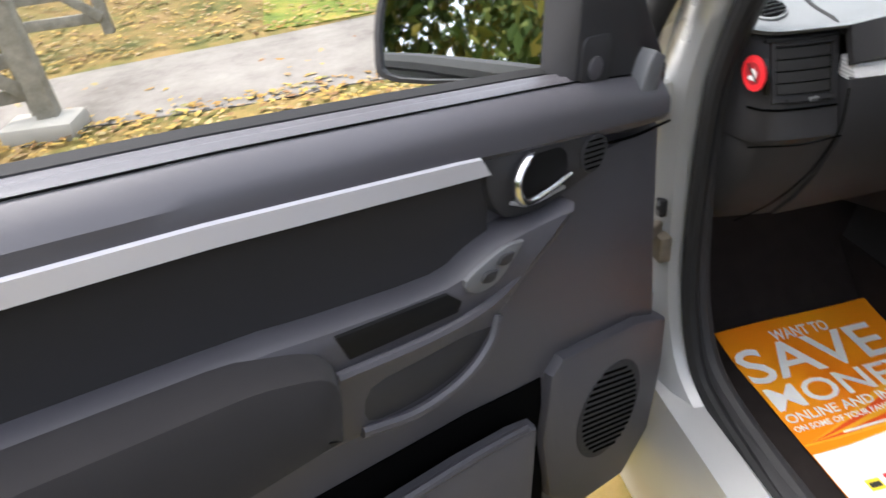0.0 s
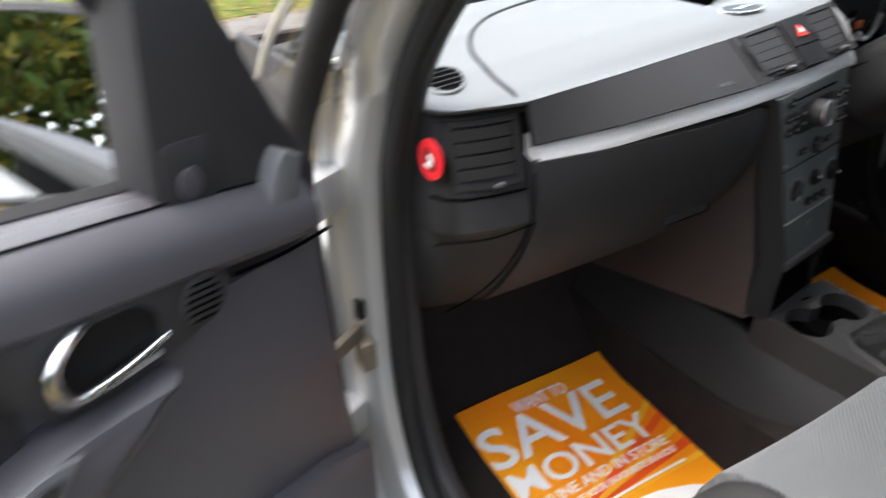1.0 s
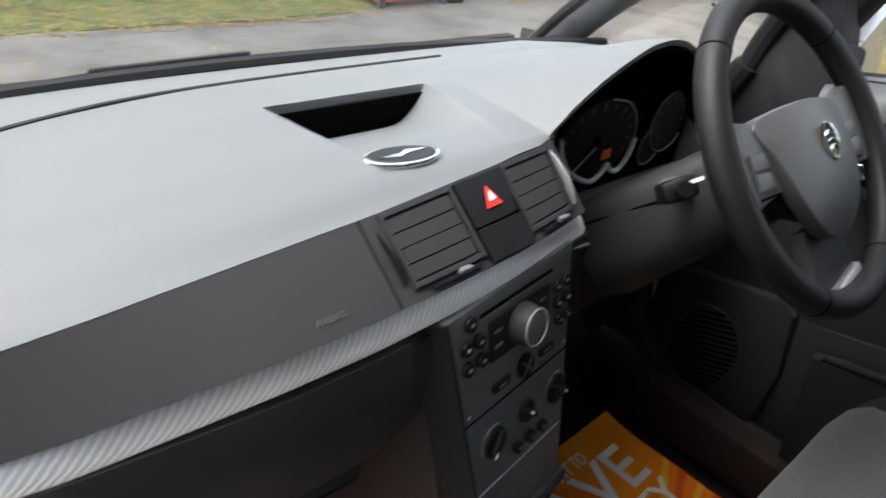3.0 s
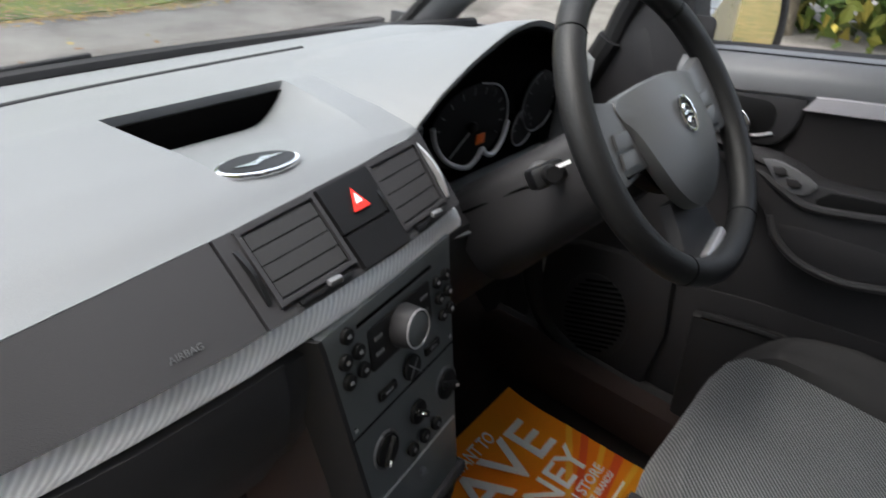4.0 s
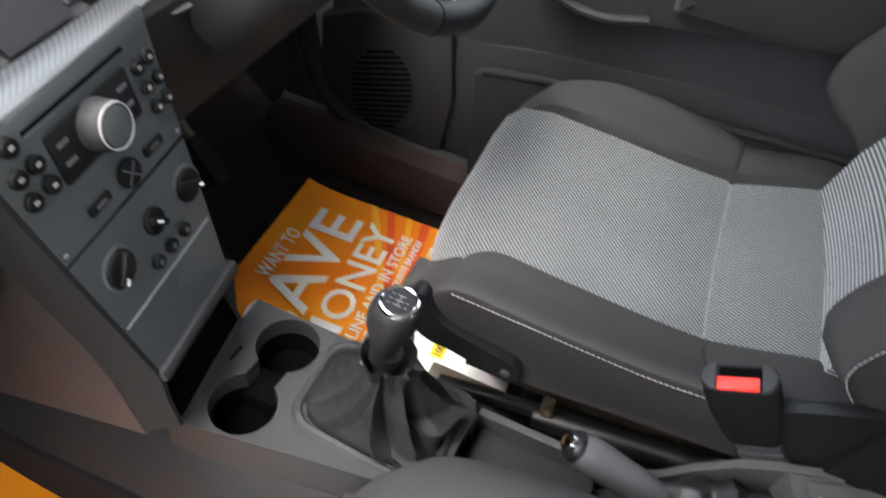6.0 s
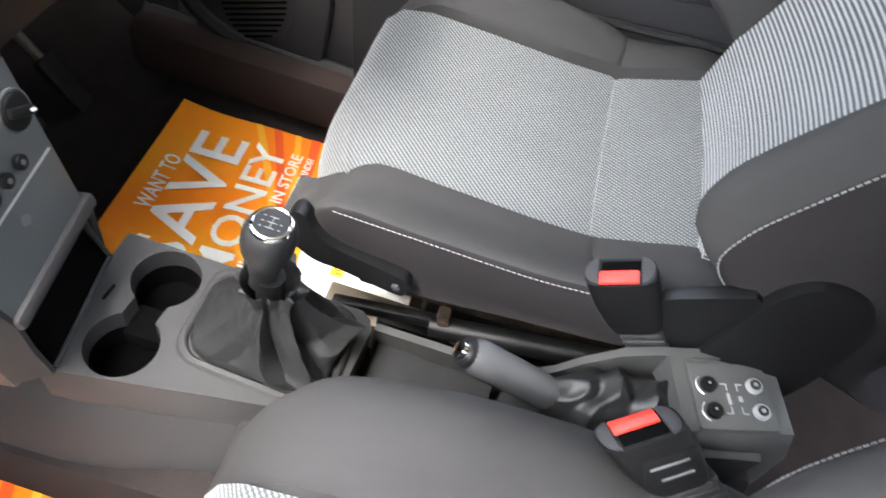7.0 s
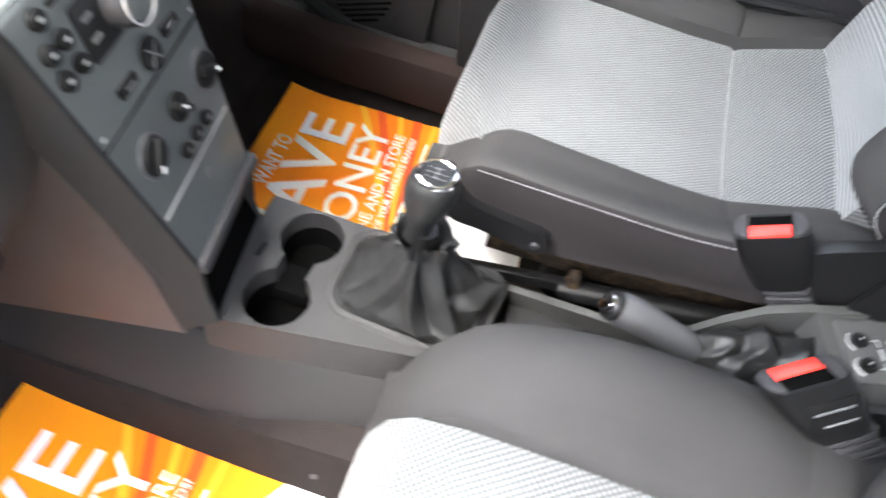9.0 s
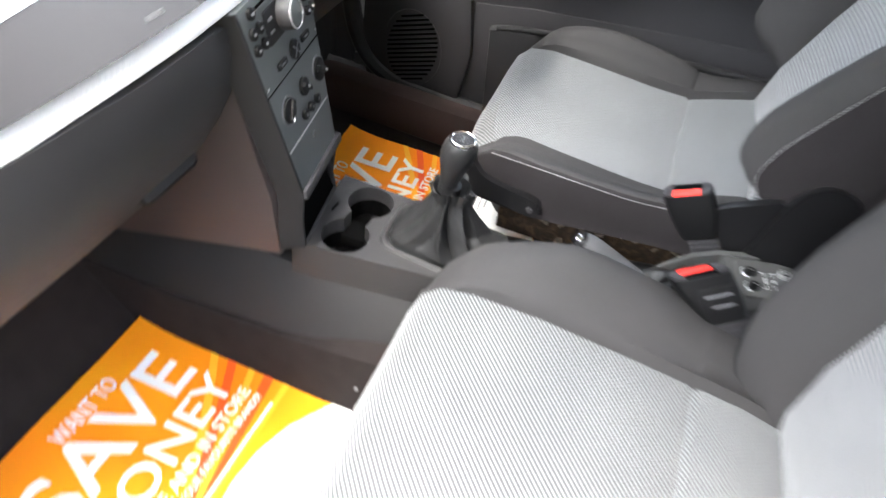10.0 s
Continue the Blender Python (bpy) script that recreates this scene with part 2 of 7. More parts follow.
def box(center, size, turn=None, bevel=0.0, segments=2, bm=None):
    """A box with rounded edges; turn: a 3x3 or 4x4 rotation about its centre."""
    own = bmesh.new()
    bmesh.ops.create_cube(own, size=1.0)
    own.transform(Matrix.Diagonal((*size, 1)))
    if bevel:
        bmesh.ops.bevel(own, geom=list(own.edges), offset=bevel, segments=segments, affect="EDGES", profile=0.5)
    if turn is not None:
        own.transform(turn.to_4x4())
    own.transform(Matrix.Translation(center))
    return join(bm, own)


def join(bm, own):
    if bm is None:
        return own
    me = bpy.data.meshes.new("tmp")
    own.to_mesh(me)
    own.free()
    bm.from_mesh(me)
    bpy.data.meshes.remove(me)
    return bm


def rod(a, b, r1, r2=None, n=20, bevel=0.0, bm=None):
    """A round bar or cone from a to b."""
    a, b = Vector(a), Vector(b)
    own = bmesh.new()
    bmesh.ops.create_cone(own, cap_ends=True, segments=n, radius1=r1, radius2=r1 if r2 is None else r2, depth=(b - a).length)
    if bevel:
        rims = [e for e in own.edges if any(len(f.verts) > 4 for f in e.link_faces)]
        bmesh.ops.bevel(own, geom=rims, offset=bevel, segments=2, affect="EDGES", profile=0.5)
    own.transform(Matrix.Translation((a + b) / 2) @ (b - a).to_track_quat("Z", "Y").to_matrix().to_4x4())
    return join(bm, own)


def loft(rings, closed=True, caps=True, bm=None):
    """A skin over rings of points, each ring with the same count."""
    own = bmesh.new()
    rows = [[own.verts.new(p) for p in ring] for ring in rings]
    n = len(rows[0])
    for a, b in zip(rows, rows[1:]):
        for i in range(n if closed else n - 1):
            j = (i + 1) % n
            own.faces.new((a[i], a[j], b[j], b[i]))
    if caps and closed:
        own.faces.new(rows[0])
        own.faces.new(rows[-1])
    return join(bm, own)


def sheet(rows, thick, way=(0, 0, -1), bm=None):
    """A grid of points given depth along way."""
    way = Vector(way) * thick
    own = bmesh.new()
    n, m = len(rows), len(rows[0])
    up = [[own.verts.new(p) for p in r] for r in rows]
    dn = [[own.verts.new(Vector(p) + way) for p in r] for r in rows]
    for i in range(n - 1):
        for j in range(m - 1):
            own.faces.new((up[i][j], up[i][j + 1], up[i + 1][j + 1], up[i + 1][j]))
            own.faces.new((dn[i][j], dn[i + 1][j], dn[i + 1][j + 1], dn[i][j + 1]))
    for i in range(n - 1):
        own.faces.new((up[i][0], up[i + 1][0], dn[i + 1][0], dn[i][0]))
        own.faces.new((up[i][-1], dn[i][-1], dn[i + 1][-1], up[i + 1][-1]))
    for j in range(m - 1):
        own.faces.new((up[0][j], dn[0][j], dn[0][j + 1], up[0][j + 1]))
        own.faces.new((up[-1][j], up[-1][j + 1], dn[-1][j + 1], dn[-1][j]))
    return join(bm, own)


def prism(outline, put, depth, bevel=0.0, bm=None):
    """A flat outline (a, b) pushed to a depth; put(a, b, c) gives its place."""
    own = bmesh.new()
    front = [own.verts.new((a, b, 0)) for a, b in outline]
    back = [own.verts.new((a, b, depth)) for a, b in outline]
    own.faces.new(front)
    own.faces.new(back)
    n = len(outline)
    for i in range(n):
        own.faces.new((front[i], front[(i + 1) % n], back[(i + 1) % n], back[i]))
    bmesh.ops.recalc_face_normals(own, faces=own.faces)
    if bevel:
        rim = [e for e in own.edges if abs(e.verts[0].co.z - depth) < 1e-6 and abs(e.verts[1].co.z - depth) < 1e-6]
        bmesh.ops.bevel(own, geom=rim, offset=bevel, segments=2, affect="EDGES", profile=0.5)
    for v in own.verts:
        v.co = put(*v.co)
    return join(bm, own)


def tube(points, radius, n=10, closed=False, flat=1.0, bm=None):
    """A bent bar through points; radius: a number or one for each point."""
    pts = [Vector(p) for p in points]
    rings, side = [], None
    for i, p in enumerate(pts):
        a = pts[i - 1] if i or closed else p
        b = pts[(i + 1) % len(pts)] if i < len(pts) - 1 or closed else p
        way = (b - a).normalized()
        if side is None:
            side = way.orthogonal().normalized()
        side = (side - way * side.dot(way)).normalized()
        other = way.cross(side)
        r = radius[i] if isinstance(radius, (list, tuple)) else radius
        rings.append([p + r * (math.cos(2 * math.pi * k / n) * side + flat * math.sin(2 * math.pi * k / n) * other) for k in range(n)])
    if closed:
        rings.append(rings[0])
        own = loft(rings, True, False)
        bmesh.ops.remove_doubles(own, verts=own.verts, dist=1e-6)
        return join(bm, own)
    return loft(rings, True, True, bm)


def smooth_line(points, steps=6):
    """A curve through points (Catmull-Rom)."""
    pts = [Vector(p) for p in points]
    pts = [2 * pts[0] - pts[1]] + pts + [2 * pts[-1] - pts[-2]]
    out = []
    for i in range(1, len(pts) - 2):
        a, b, c, d = pts[i - 1:i + 3]
        for k in range(steps):
            t = k / steps
            out.append(0.5 * (2 * b + (c - a) * t + (2 * a - 5 * b + 4 * c - d) * t * t + (3 * b - a - 3 * c + d) * t ** 3))
    return out + [pts[-2]]


def finer(rings, along=3, around=2):
    """Rings rounded out: curves through them lengthwise and round about."""
    lines = [smooth_line([r[i] for r in rings], along) for i in range(len(rings[0]))]
    out = []
    for k in range(len(lines[0])):
        ring = [ln[k] for ln in lines]
        out.append(smooth_line([ring[-1]] + ring + [ring[0]], around)[around:-1] if around > 1 else ring)
    return out


def dashes(line, radius, run=0.0034, gap=0.0016):
    """Stitches: short rods one after another along a line."""
    bm, left, on, start = bmesh.new(), run, True, line[0]
    for a, b in zip(line, line[1:]):
        way, far, here = (b - a).normalized(), (b - a).length, a
        while far > left:
            here = here + way * left
            far -= left
            if on:
                rod(start, here, radius, None, 5, bm=bm)
            on, start, left = not on, here, gap if on else run
        left -= far
    return bm


def lettering(name, words, size, m, material, parent, depth=0.0006, align="LEFT"):
    """Raised words at the pose m (in units of the drawing), in the built-in font."""
    cu = bpy.data.curves.new(name, "FONT")
    cu.body, cu.size, cu.extrude, cu.align_x = words, size, depth, align
    cu.resolution_u = 3
    tmp = bpy.data.objects.new("tmp", cu)
    scene.collection.objects.link(tmp)
    me = tmp.to_mesh()
    bm = bmesh.new()
    bm.from_mesh(me)
    tmp.to_mesh_clear()
    bpy.data.objects.remove(tmp)
    bm.transform(m)
    return part(name, bm, material, parent, smooth=False)


def lerp(points, x):
    """Value at x on a line of (x, value)."""
    return float(np.interp(x, [p[0] for p in points], [p[1] for p in points]))


def arc(cx, cy, rx, ry, a0, a1, n):
    return [(cx + rx * math.cos(radians(a0 + (a1 - a0) * i / n)), cy + ry * math.sin(radians(a0 + (a1 - a0) * i / n))) for i in range(n + 1)]


def rounded(x0, y0, x1, y1, r, n=4):
    """Outline of a rectangle with round corners."""
    return (arc(x1 - r, y1 - r, r, r, 0, 90, n) + arc(x0 + r, y1 - r, r, r, 90, 180, n)
            + arc(x0 + r, y0 + r, r, r, 180, 270, n) + arc(x1 - r, y0 + r, r, r, 270, 360, n))


# ---- outdoors ----
LITTER = noisy("grass_under_leaves", [(0.28, (0.034, 0.045, 0.010)), (0.42, (0.085, 0.080, 0.020)), (0.55, (0.15, 0.105, 0.034)), (0.72, (0.19, 0.125, 0.055))], 2.2, 10.0, 0.95, 0.6, 0.03)
GRAVEL = noisy("pale_worn_track", [(0.30, (0.078, 0.071, 0.063)), (0.5, (0.138, 0.128, 0.116)), (0.7, (0.18, 0.170, 0.156))], 1.6, 12.0, 0.95, 0.5, 0.01)
LEAVES = noisy("fallen_leaves", [(0.0, (0.18, 0.10, 0.022)), (0.3, (0.27, 0.19, 0.045)), (0.55, (0.12, 0.06, 0.022)), (0.8, (0.24, 0.175, 0.09)), (1.0, (0.10, 0.10, 0.025))], 5.0, 2.0, 0.8, 0.2, 0.002, island=True)
FOLIAGE = noisy("tree_leaves", [(0.0, (0.035, 0.06, 0.012)), (0.4, (0.06, 0.10, 0.02)), (0.75, (0.11, 0.12, 0.02)), (1.0, (0.22, 0.17, 0.03))], 3.0, 2.0, 0.7, 0.2, 0.01, island=True)
BARK = noisy("grey_bark", [(0.3, (0.07, 0.055, 0.04)), (0.6, (0.18, 0.15, 0.11)), (0.75, (0.26, 0.24, 0.19))], 9.0, 8.0, 0.95, 0.9, 0.03)
OLDWOOD = noisy("weathered_timber", [(0.3, (0.14, 0.133, 0.105)), (0.6, (0.252, 0.238, 0.196)), (0.8, (0.322, 0.308, 0.252))], 12.0, 8.0, 0.9, 0.6, 0.006)
GRASS = noisy("mown_grass_with_leaves", [(0.30, (0.05, 0.075, 0.012)), (0.46, (0.10, 0.13, 0.02)), (0.58, (0.17, 0.16, 0.03)), (0.72, (0.22, 0.15, 0.05))], 3.5, 12.0, 0.95, 0.7, 0.03)
MACHINE = mat("orange_machine_paint", (0.72, 0.13, 0.03), 0.5, vary=0.12)
DARKCAR = mat("dark_vehicle_paint", (0.03, 0.035, 0.04), 0.3, vary=0.1)


def ground_height(x, y):
    rise = max(0.0, y - 5.6)
    return 0.02 * noise.noise((x * 0.6, y * 0.6, 0)) + 0.10 * min(rise, 30)


def build_ground():
    bm = bmesh.new()
    xs = [-400, -120, -50, -25] + [i * 0.5 for i in range(-32, 33)] + [25, 50, 120, 400]
    ys = [-400, -120, -50, -25] + [i * 0.5 for i in range(-24, 33)] + [25, 50, 120, 400]
    rows = [[bm.verts.new((x / K, y / K, ground_height(x, y) / K)) for x in xs] for y in ys]
    for a, b in zip(rows, rows[1:]):
        for i in range(len(xs) - 1):
            bm.faces.new((a[i], a[i + 1], b[i + 1], b[i]))
    g = part("ground", bm, LITTER)
    tagged(g, "rough grass covered with fallen yellow leaves", "ground", kind="structure")


def build_track():
    """The pale track that passes in front, widening into a yard on the driver's side."""
    near = [(-14, 4.3), (-5, 3.75), (-2.75, 3.45), (-0.8, 3.30), (0.5, 3.5), (1.6, 2.6), (2.6, 0.5), (3.4, -6), (5, -14)]
    far = [(-14, 5.0), (-5, 4.6), (-2.8, 4.62), (-0.6, 4.85), (0.5, 4.95), (3.1, 4.95), (6, 6.2), (14, 9), (22, 12)]
    near = smooth_line([(x, y, 0) for x, y in near], 6)
    far = smooth_line([(x, y, 0) for x, y in far], 6)
    rows = []
    for a, b in zip(near, far):
        a = a + Vector((0.05, 0.08, 0)) * noise.noise(a * 1.5)
        row = []
        for k in range(9):
            p = a.lerp(b, k / 8)
            row.append((p.x / K, p.y / K, (ground_height(p.x, p.y) + 0.03 - 0.022 * abs(k / 4 - 1) ** 3) / K))
        rows.append(row)
    t = part("road", sheet(rows, 0.03), GRAVEL)
    tagged(t, "pale worn gravel and tarmac track", "road", kind="structure")


def build_leaves():
    rng = random.Random(4)
    verts, faces = [], []
    for i in range(20000):
        if i < 9000:
            x, y = rng.uniform(-4.5, 2.2), rng.uniform(0.4, 4.3)
        else:
            x, y = rng.uniform(-8, 8), 4.75 + 7 * rng.random() ** 1.5
        on_track = 3.4 < y + 0.1 * math.sin(x) < 4.75
        if on_track and rng.random() < 0.9:
            continue
        s, a = rng.uniform(0.018, 0.042), rng.uniform(0, 6.3)
        z = ground_height(x, y) + 0.012 + rng.uniform(0, 0.02)
        n = len(verts)
        tip = rng.uniform(-0.5, 0.6)
        for (p, q, h) in ((1, 0, tip), (0.25, 0.55, 0.15), (-0.8, 0.3, 0.0), (-0.8, -0.3, 0.1), (0.25, -0.55, 0.15)):
            verts.append(((x + s * (p * math.cos(a) - q * math.sin(a))), (y + s * (p * math.sin(a) + q * math.cos(a))), (z + s * h * 0.6)))
        faces.append((n, n + 1, n + 2, n + 3, n + 4))
    me = bpy.data.meshes.new("leaf_litter")
    me.from_pydata(verts, [], faces)
    me.materials.append(LEAVES)
    tagged(new("leaf_litter", me), "fallen yellow and brown autumn leaves lying on the grass", "leaves", kind="stuff")


def build_tree(at, radius, height, seed, crown=2.2, lean=(0, 0), leaves=1800):
    """A tapered trunk with limbs and a ragged crown of many leaf sprays (metres)."""
    rng = random.Random(seed)
    x, y = at
    z0 = ground_height(x, y) - 0.05
    t = thing("tree", (x / K, y / K, z0 / K), "autumn tree with a rough grey trunk beside the track", "tree", "trees along the track")
    spine = [(x, y, z0)]
    for k in range(1, 8):
        f = k / 7
        spine.append((x + lean[0] * f + 0.08 * rng.uniform(-1, 1), y + lean[1] * f + 0.08 * rng.uniform(-1, 1), z0 + height * 0.75 * f))
    line = smooth_line(spine, 4)
    radii = [radius * (1.35 - 0.35 * min(1, i / 3)) * (1 - 0.8 * i / len(line)) for i in range(len(line))]
    bm = tube([p / K for p in line], [r / K for r in radii], 14)
    for v in bm.verts:
        v.co += v.co.normalized() * 0.02 * noise.noise(v.co * 7)
    limbs = []
    for k in range(9):
        f = rng.uniform(0.35, 0.95)
        base = line[int(f * (len(line) - 1))]
        a = rng.uniform(0, 6.3)
        r = crown * rng.uniform(0.5, 0.9)
        tip = base + Vector((math.cos(a) * r, math.sin(a) * r, rng.uniform(0.4, 1.4)))
        mid = base.lerp(tip, 0.5) + Vector((0, 0, -0.12))
        limb = smooth_line([base, mid, tip], 4)
        tube([p / K for p in limb], [radius * 0.35 * (1 - 0.85 * i / len(limb)) / K for i in range(len(limb))], 7, bm=bm)
        limbs += limb[3:]
    part("trunk", bm, BARK, t)
    verts, faces = [], []
    for i in range(leaves):
        c = rng.choice(limbs) + Vector((rng.gauss(0, 0.35), rng.gauss(0, 0.35), rng.gauss(0.1, 0.3)))
        s = rng.uniform(0.05, 0.13)
        e = Euler((rng.uniform(0, 6), rng.uniform(0, 6), rng.uniform(0, 6))).to_matrix()
        n = len(verts)
        for p in ((1, 0, 0), (0.1, 0.5, 0.1), (-1, 0, 0), (0.1, -0.5, 0.1)):
            verts.append(c + e @ (Vector(p) * s))
        faces.append((n, n + 1, n + 2, n + 3))
    me = bpy.data.meshes.new("crown")
    o = Vector(t.location)
    me.from_pydata([v - o for v in verts], [], faces)
    me.materials.append(FOLIAGE)
    new("crown", me).parent = t


def build_gate(hinge, tip, post):
    """A five-bar timber gate with crossed braces, standing open beside the track (metres)."""
    hinge, tip, up = Vector((*hinge, 0)), Vector((*tip, 0)), Vector((0, 0, 1))
    g = thing("field_gate", hinge / K, "weathered five-bar timber field gate standing open", "gate", "field gates")

    def bar(name, a, b, w, h):
        m = (b - a).to_track_quat("X", "Z").to_matrix()
        part(name, box((a + b) / 2 / K, ((b - a).length / K, w / K, h / K), m, 0.006), OLDWOOD, g)

    if post:
        part("post", box((hinge + Vector((0.02, -0.05, 0.62))) / K, (0.12 / K, 0.12 / K, 1.35 / K), None, 0.012), OLDWOOD, g)
        part("footing", box((hinge + Vector((-0.02, -0.08, 0.045))) / K, (0.44 / K, 0.28 / K, 0.14 / K), Matrix.Rotation(radians(-8), 3, "Z"), 0.03), mat("pale_concrete", (0.26, 0.25, 0.22), 0.9, grain=0.5, grain_size=90, vary=0.2), g, "rough concrete block")
    for z in (0.25, 0.45, 0.68, 0.92, 1.15):
        bar("rail", hinge + up * z, tip + up * z, 0.03, 0.085)
    way = tip - hinge
    for f in (0.02, 0.5, 0.98):
        bar("stile", hinge + up * 0.12 + way * f, hinge + up * 1.25 + way * f, 0.08, 0.08)
    side = Vector((-way.y, way.x, 0)).normalized() * 0.04
    for f0, f1 in ((0.02, 0.5), (0.5, 0.02), (0.5, 0.98), (0.98, 0.5)):
        bar("brace", hinge + way * f0 + up * 0.25 + side * (1 if f0 < f1 else 1.8), hinge + way * f1 + up * 1.15 + side * (1 if f0 < f1 else 1.8), 0.03, 0.08)


def build_machine():
    """An orange machine parked across the yard, seen over the bonnet (metres)."""
    x, y = 3.95, 5.30
    z = ground_height(x, y)
    m = thing("orange_machine", (x / K, y / K, z / K), "low orange farm machine parked across the yard", "machine")
    part("body", box(Vector((x, y, z + 0.29)) / K, (0.75 / K, 0.5 / K, 0.46 / K), None, 0.03), MACHINE, m)
    part("guard", box(Vector((x + 0.55, y + 0.05, z + 0.34)) / K, (0.34 / K, 0.5 / K, 0.30 / K), None, 0.02), MACHINE, m)
    part("axle_beam", box(Vector((x + 0.1, y - 0.10, z + 0.055)) / K, (0.8 / K, 0.08 / K, 0.05 / K), None, 0.01), DARKCAR, m)
    for dx in (-0.33, 0.45):
        part("leg", box(Vector((x + dx, y - 0.24, z + 0.07)) / K, (0.06 / K, 0.06 / K, 0.18 / K), None, 0.01), DARKCAR, m)
    for dy in (-0.2, 0.26):
        w = part("wheel", rod(Vector((x + 0.62, y + dy - 0.06, z + 0.17)) / K, Vector((x + 0.62, y + dy + 0.06, z + 0.17)) / K, 0.17 / K, None, 24, 0.015), RUBBER, m)
        part("rim", rod(Vector((x + 0.62, y + dy - 0.07, z + 0.17)) / K, Vector((x + 0.62, y + dy + 0.07, z + 0.17)) / K, 0.09 / K, None, 18, 0.01), SILVER, w)
    x, y = 4.75, 5.35
    z = ground_height(x, y)
    c = thing("parked_car", (x / K, y / K, z / K), "dark grey car parked across the yard", "car")
    prof = [(0.0, 0.17), (0.0, 0.62), (0.55, 0.92), (1.1, 1.40), (2.5, 1.43), (3.3, 1.0), (3.75, 0.85), (3.8, 0.17)]
    part("body", prism(prof, lambda a, b, d: Vector((x + a, y - 0.20 * a + d, z + b)) / K, 1.6, 0.06), DARKCAR, c)
    for dx in (0.75, 3.0):
        w = part("wheel", rod(Vector((x + dx, y - 0.20 * dx - 0.03, z + 0.31)) / K, Vector((x + dx, y - 0.20 * dx + 0.2, z + 0.31)) / K, 0.31 / K, None, 24, 0.02), RUBBER, c)
        part("rim", rod(Vector((x + dx, y - 0.20 * dx - 0.045, z + 0.31)) / K, Vector((x + dx, y - 0.20 * dx + 0.1, z + 0.31)) / K, 0.19 / K, None, 20, 0.015), SILVER, w)


def build_hedge(a, b, tall, seed, count, label):
    """A tall ragged hedge from a to b (metres)."""
    rng = random.Random(seed)
    a, b = Vector(a), Vector(b)
    verts, faces = [], []
    for i in range(count):
        f = rng.random()
        c = a.lerp(b, f) + Vector((rng.gauss(0, 0.5), rng.gauss(0, 0.5), 0))
        c.z = rng.uniform(0.0, tall + 1.2 * noise.noise((f * 9, 0, 0)))
        s = rng.uniform(0.06, 0.15)
        e = Euler((rng.uniform(0, 6), rng.uniform(0, 6), rng.uniform(0, 6))).to_matrix()
        n = len(verts)
        for p in ((1, 0, 0), (0.1, 0.5, 0.1), (-1, 0, 0), (0.1, -0.5, 0.1)):
            verts.append(c + e @ (Vector(p) * s))
        faces.append((n, n + 1, n + 2, n + 3))
    me = bpy.data.meshes.new("hedge")
    me.from_pydata(verts, [], faces)
    me.materials.append(FOLIAGE)
    tagged(new("hedge", me), label, "hedge", kind="stuff")


def build_lawn():
    """Greener grass beyond the track, ahead of the car."""
    rows = []
    for y in np.linspace(0, 1, 12):
        row = []
        for x in np.linspace(-1.6, 4.4, 16):
            near = 4.95 + 0.12 * noise.noise((x * 2, 0, 3)) + 0.02 * x
            py = near + y * 7
            row.append((x / K, py / K, (ground_height(x, py) + 0.008) / K))
        rows.append(row)
    tagged(part("lawn", sheet(rows, 0.02), GRASS), "green grass with scattered leaves beyond the track", "grass", kind="stuff")


build_ground()
build_lawn()
build_track()
build_leaves()
build_gate((-2.85, 3.50), (-4.9, 3.30), True)
build_gate((-2.76, 5.20), (-5.0, 5.45), False)
build_machine()
build_tree((-0.35, 5.95), 0.17, 6.5, 1)
build_tree((0.72, 6.3), 0.08, 6.0, 2)
build_tree((2.55, 5.8), 0.08, 5.5, 3)
build_tree((-3.6, 8.6), 0.20, 7.0, 4)
build_tree((-6.5, 8.2), 0.18, 7.0, 5)
build_tree((-6.2, -2.5), 0.20, 6.0, 6, 2.8, leaves=5200)
build_tree((-4.6, -6.8), 0.20, 6.5, 7, 3.0, leaves=5200)
build_tree((-8.5, -5.0), 0.20, 6.5, 8, 3.0, leaves=4200)
build_hedge((-12.0, -2.0, 0), (-1.5, -11.0, 0), 3.6, 11, 16000, "tall dark green hedge behind the car")
build_hedge((8.5, 3.4, 0), (6.5, -13.0, 0), 3.0, 12, 20000, "green and yellow hedge along the yard")
build_tree((7.5, 1.5), 0.16, 5.5, 9, 2.6, leaves=3200)


# ---- the car: shell ----
FLOOR = 0.325
car = thing("car", (0, -0.6, 0), "silver hatchback with grey interior and open passenger door", "car")


def carpet_line(y):
    """Height at which the carpet on the tunnel meets the console."""
    return lerp([(-0.9, 0.50), (-0.23, 0.472), (-0.07, 0.444), (0.14, 0.425), (0.62, 0.42)], y)


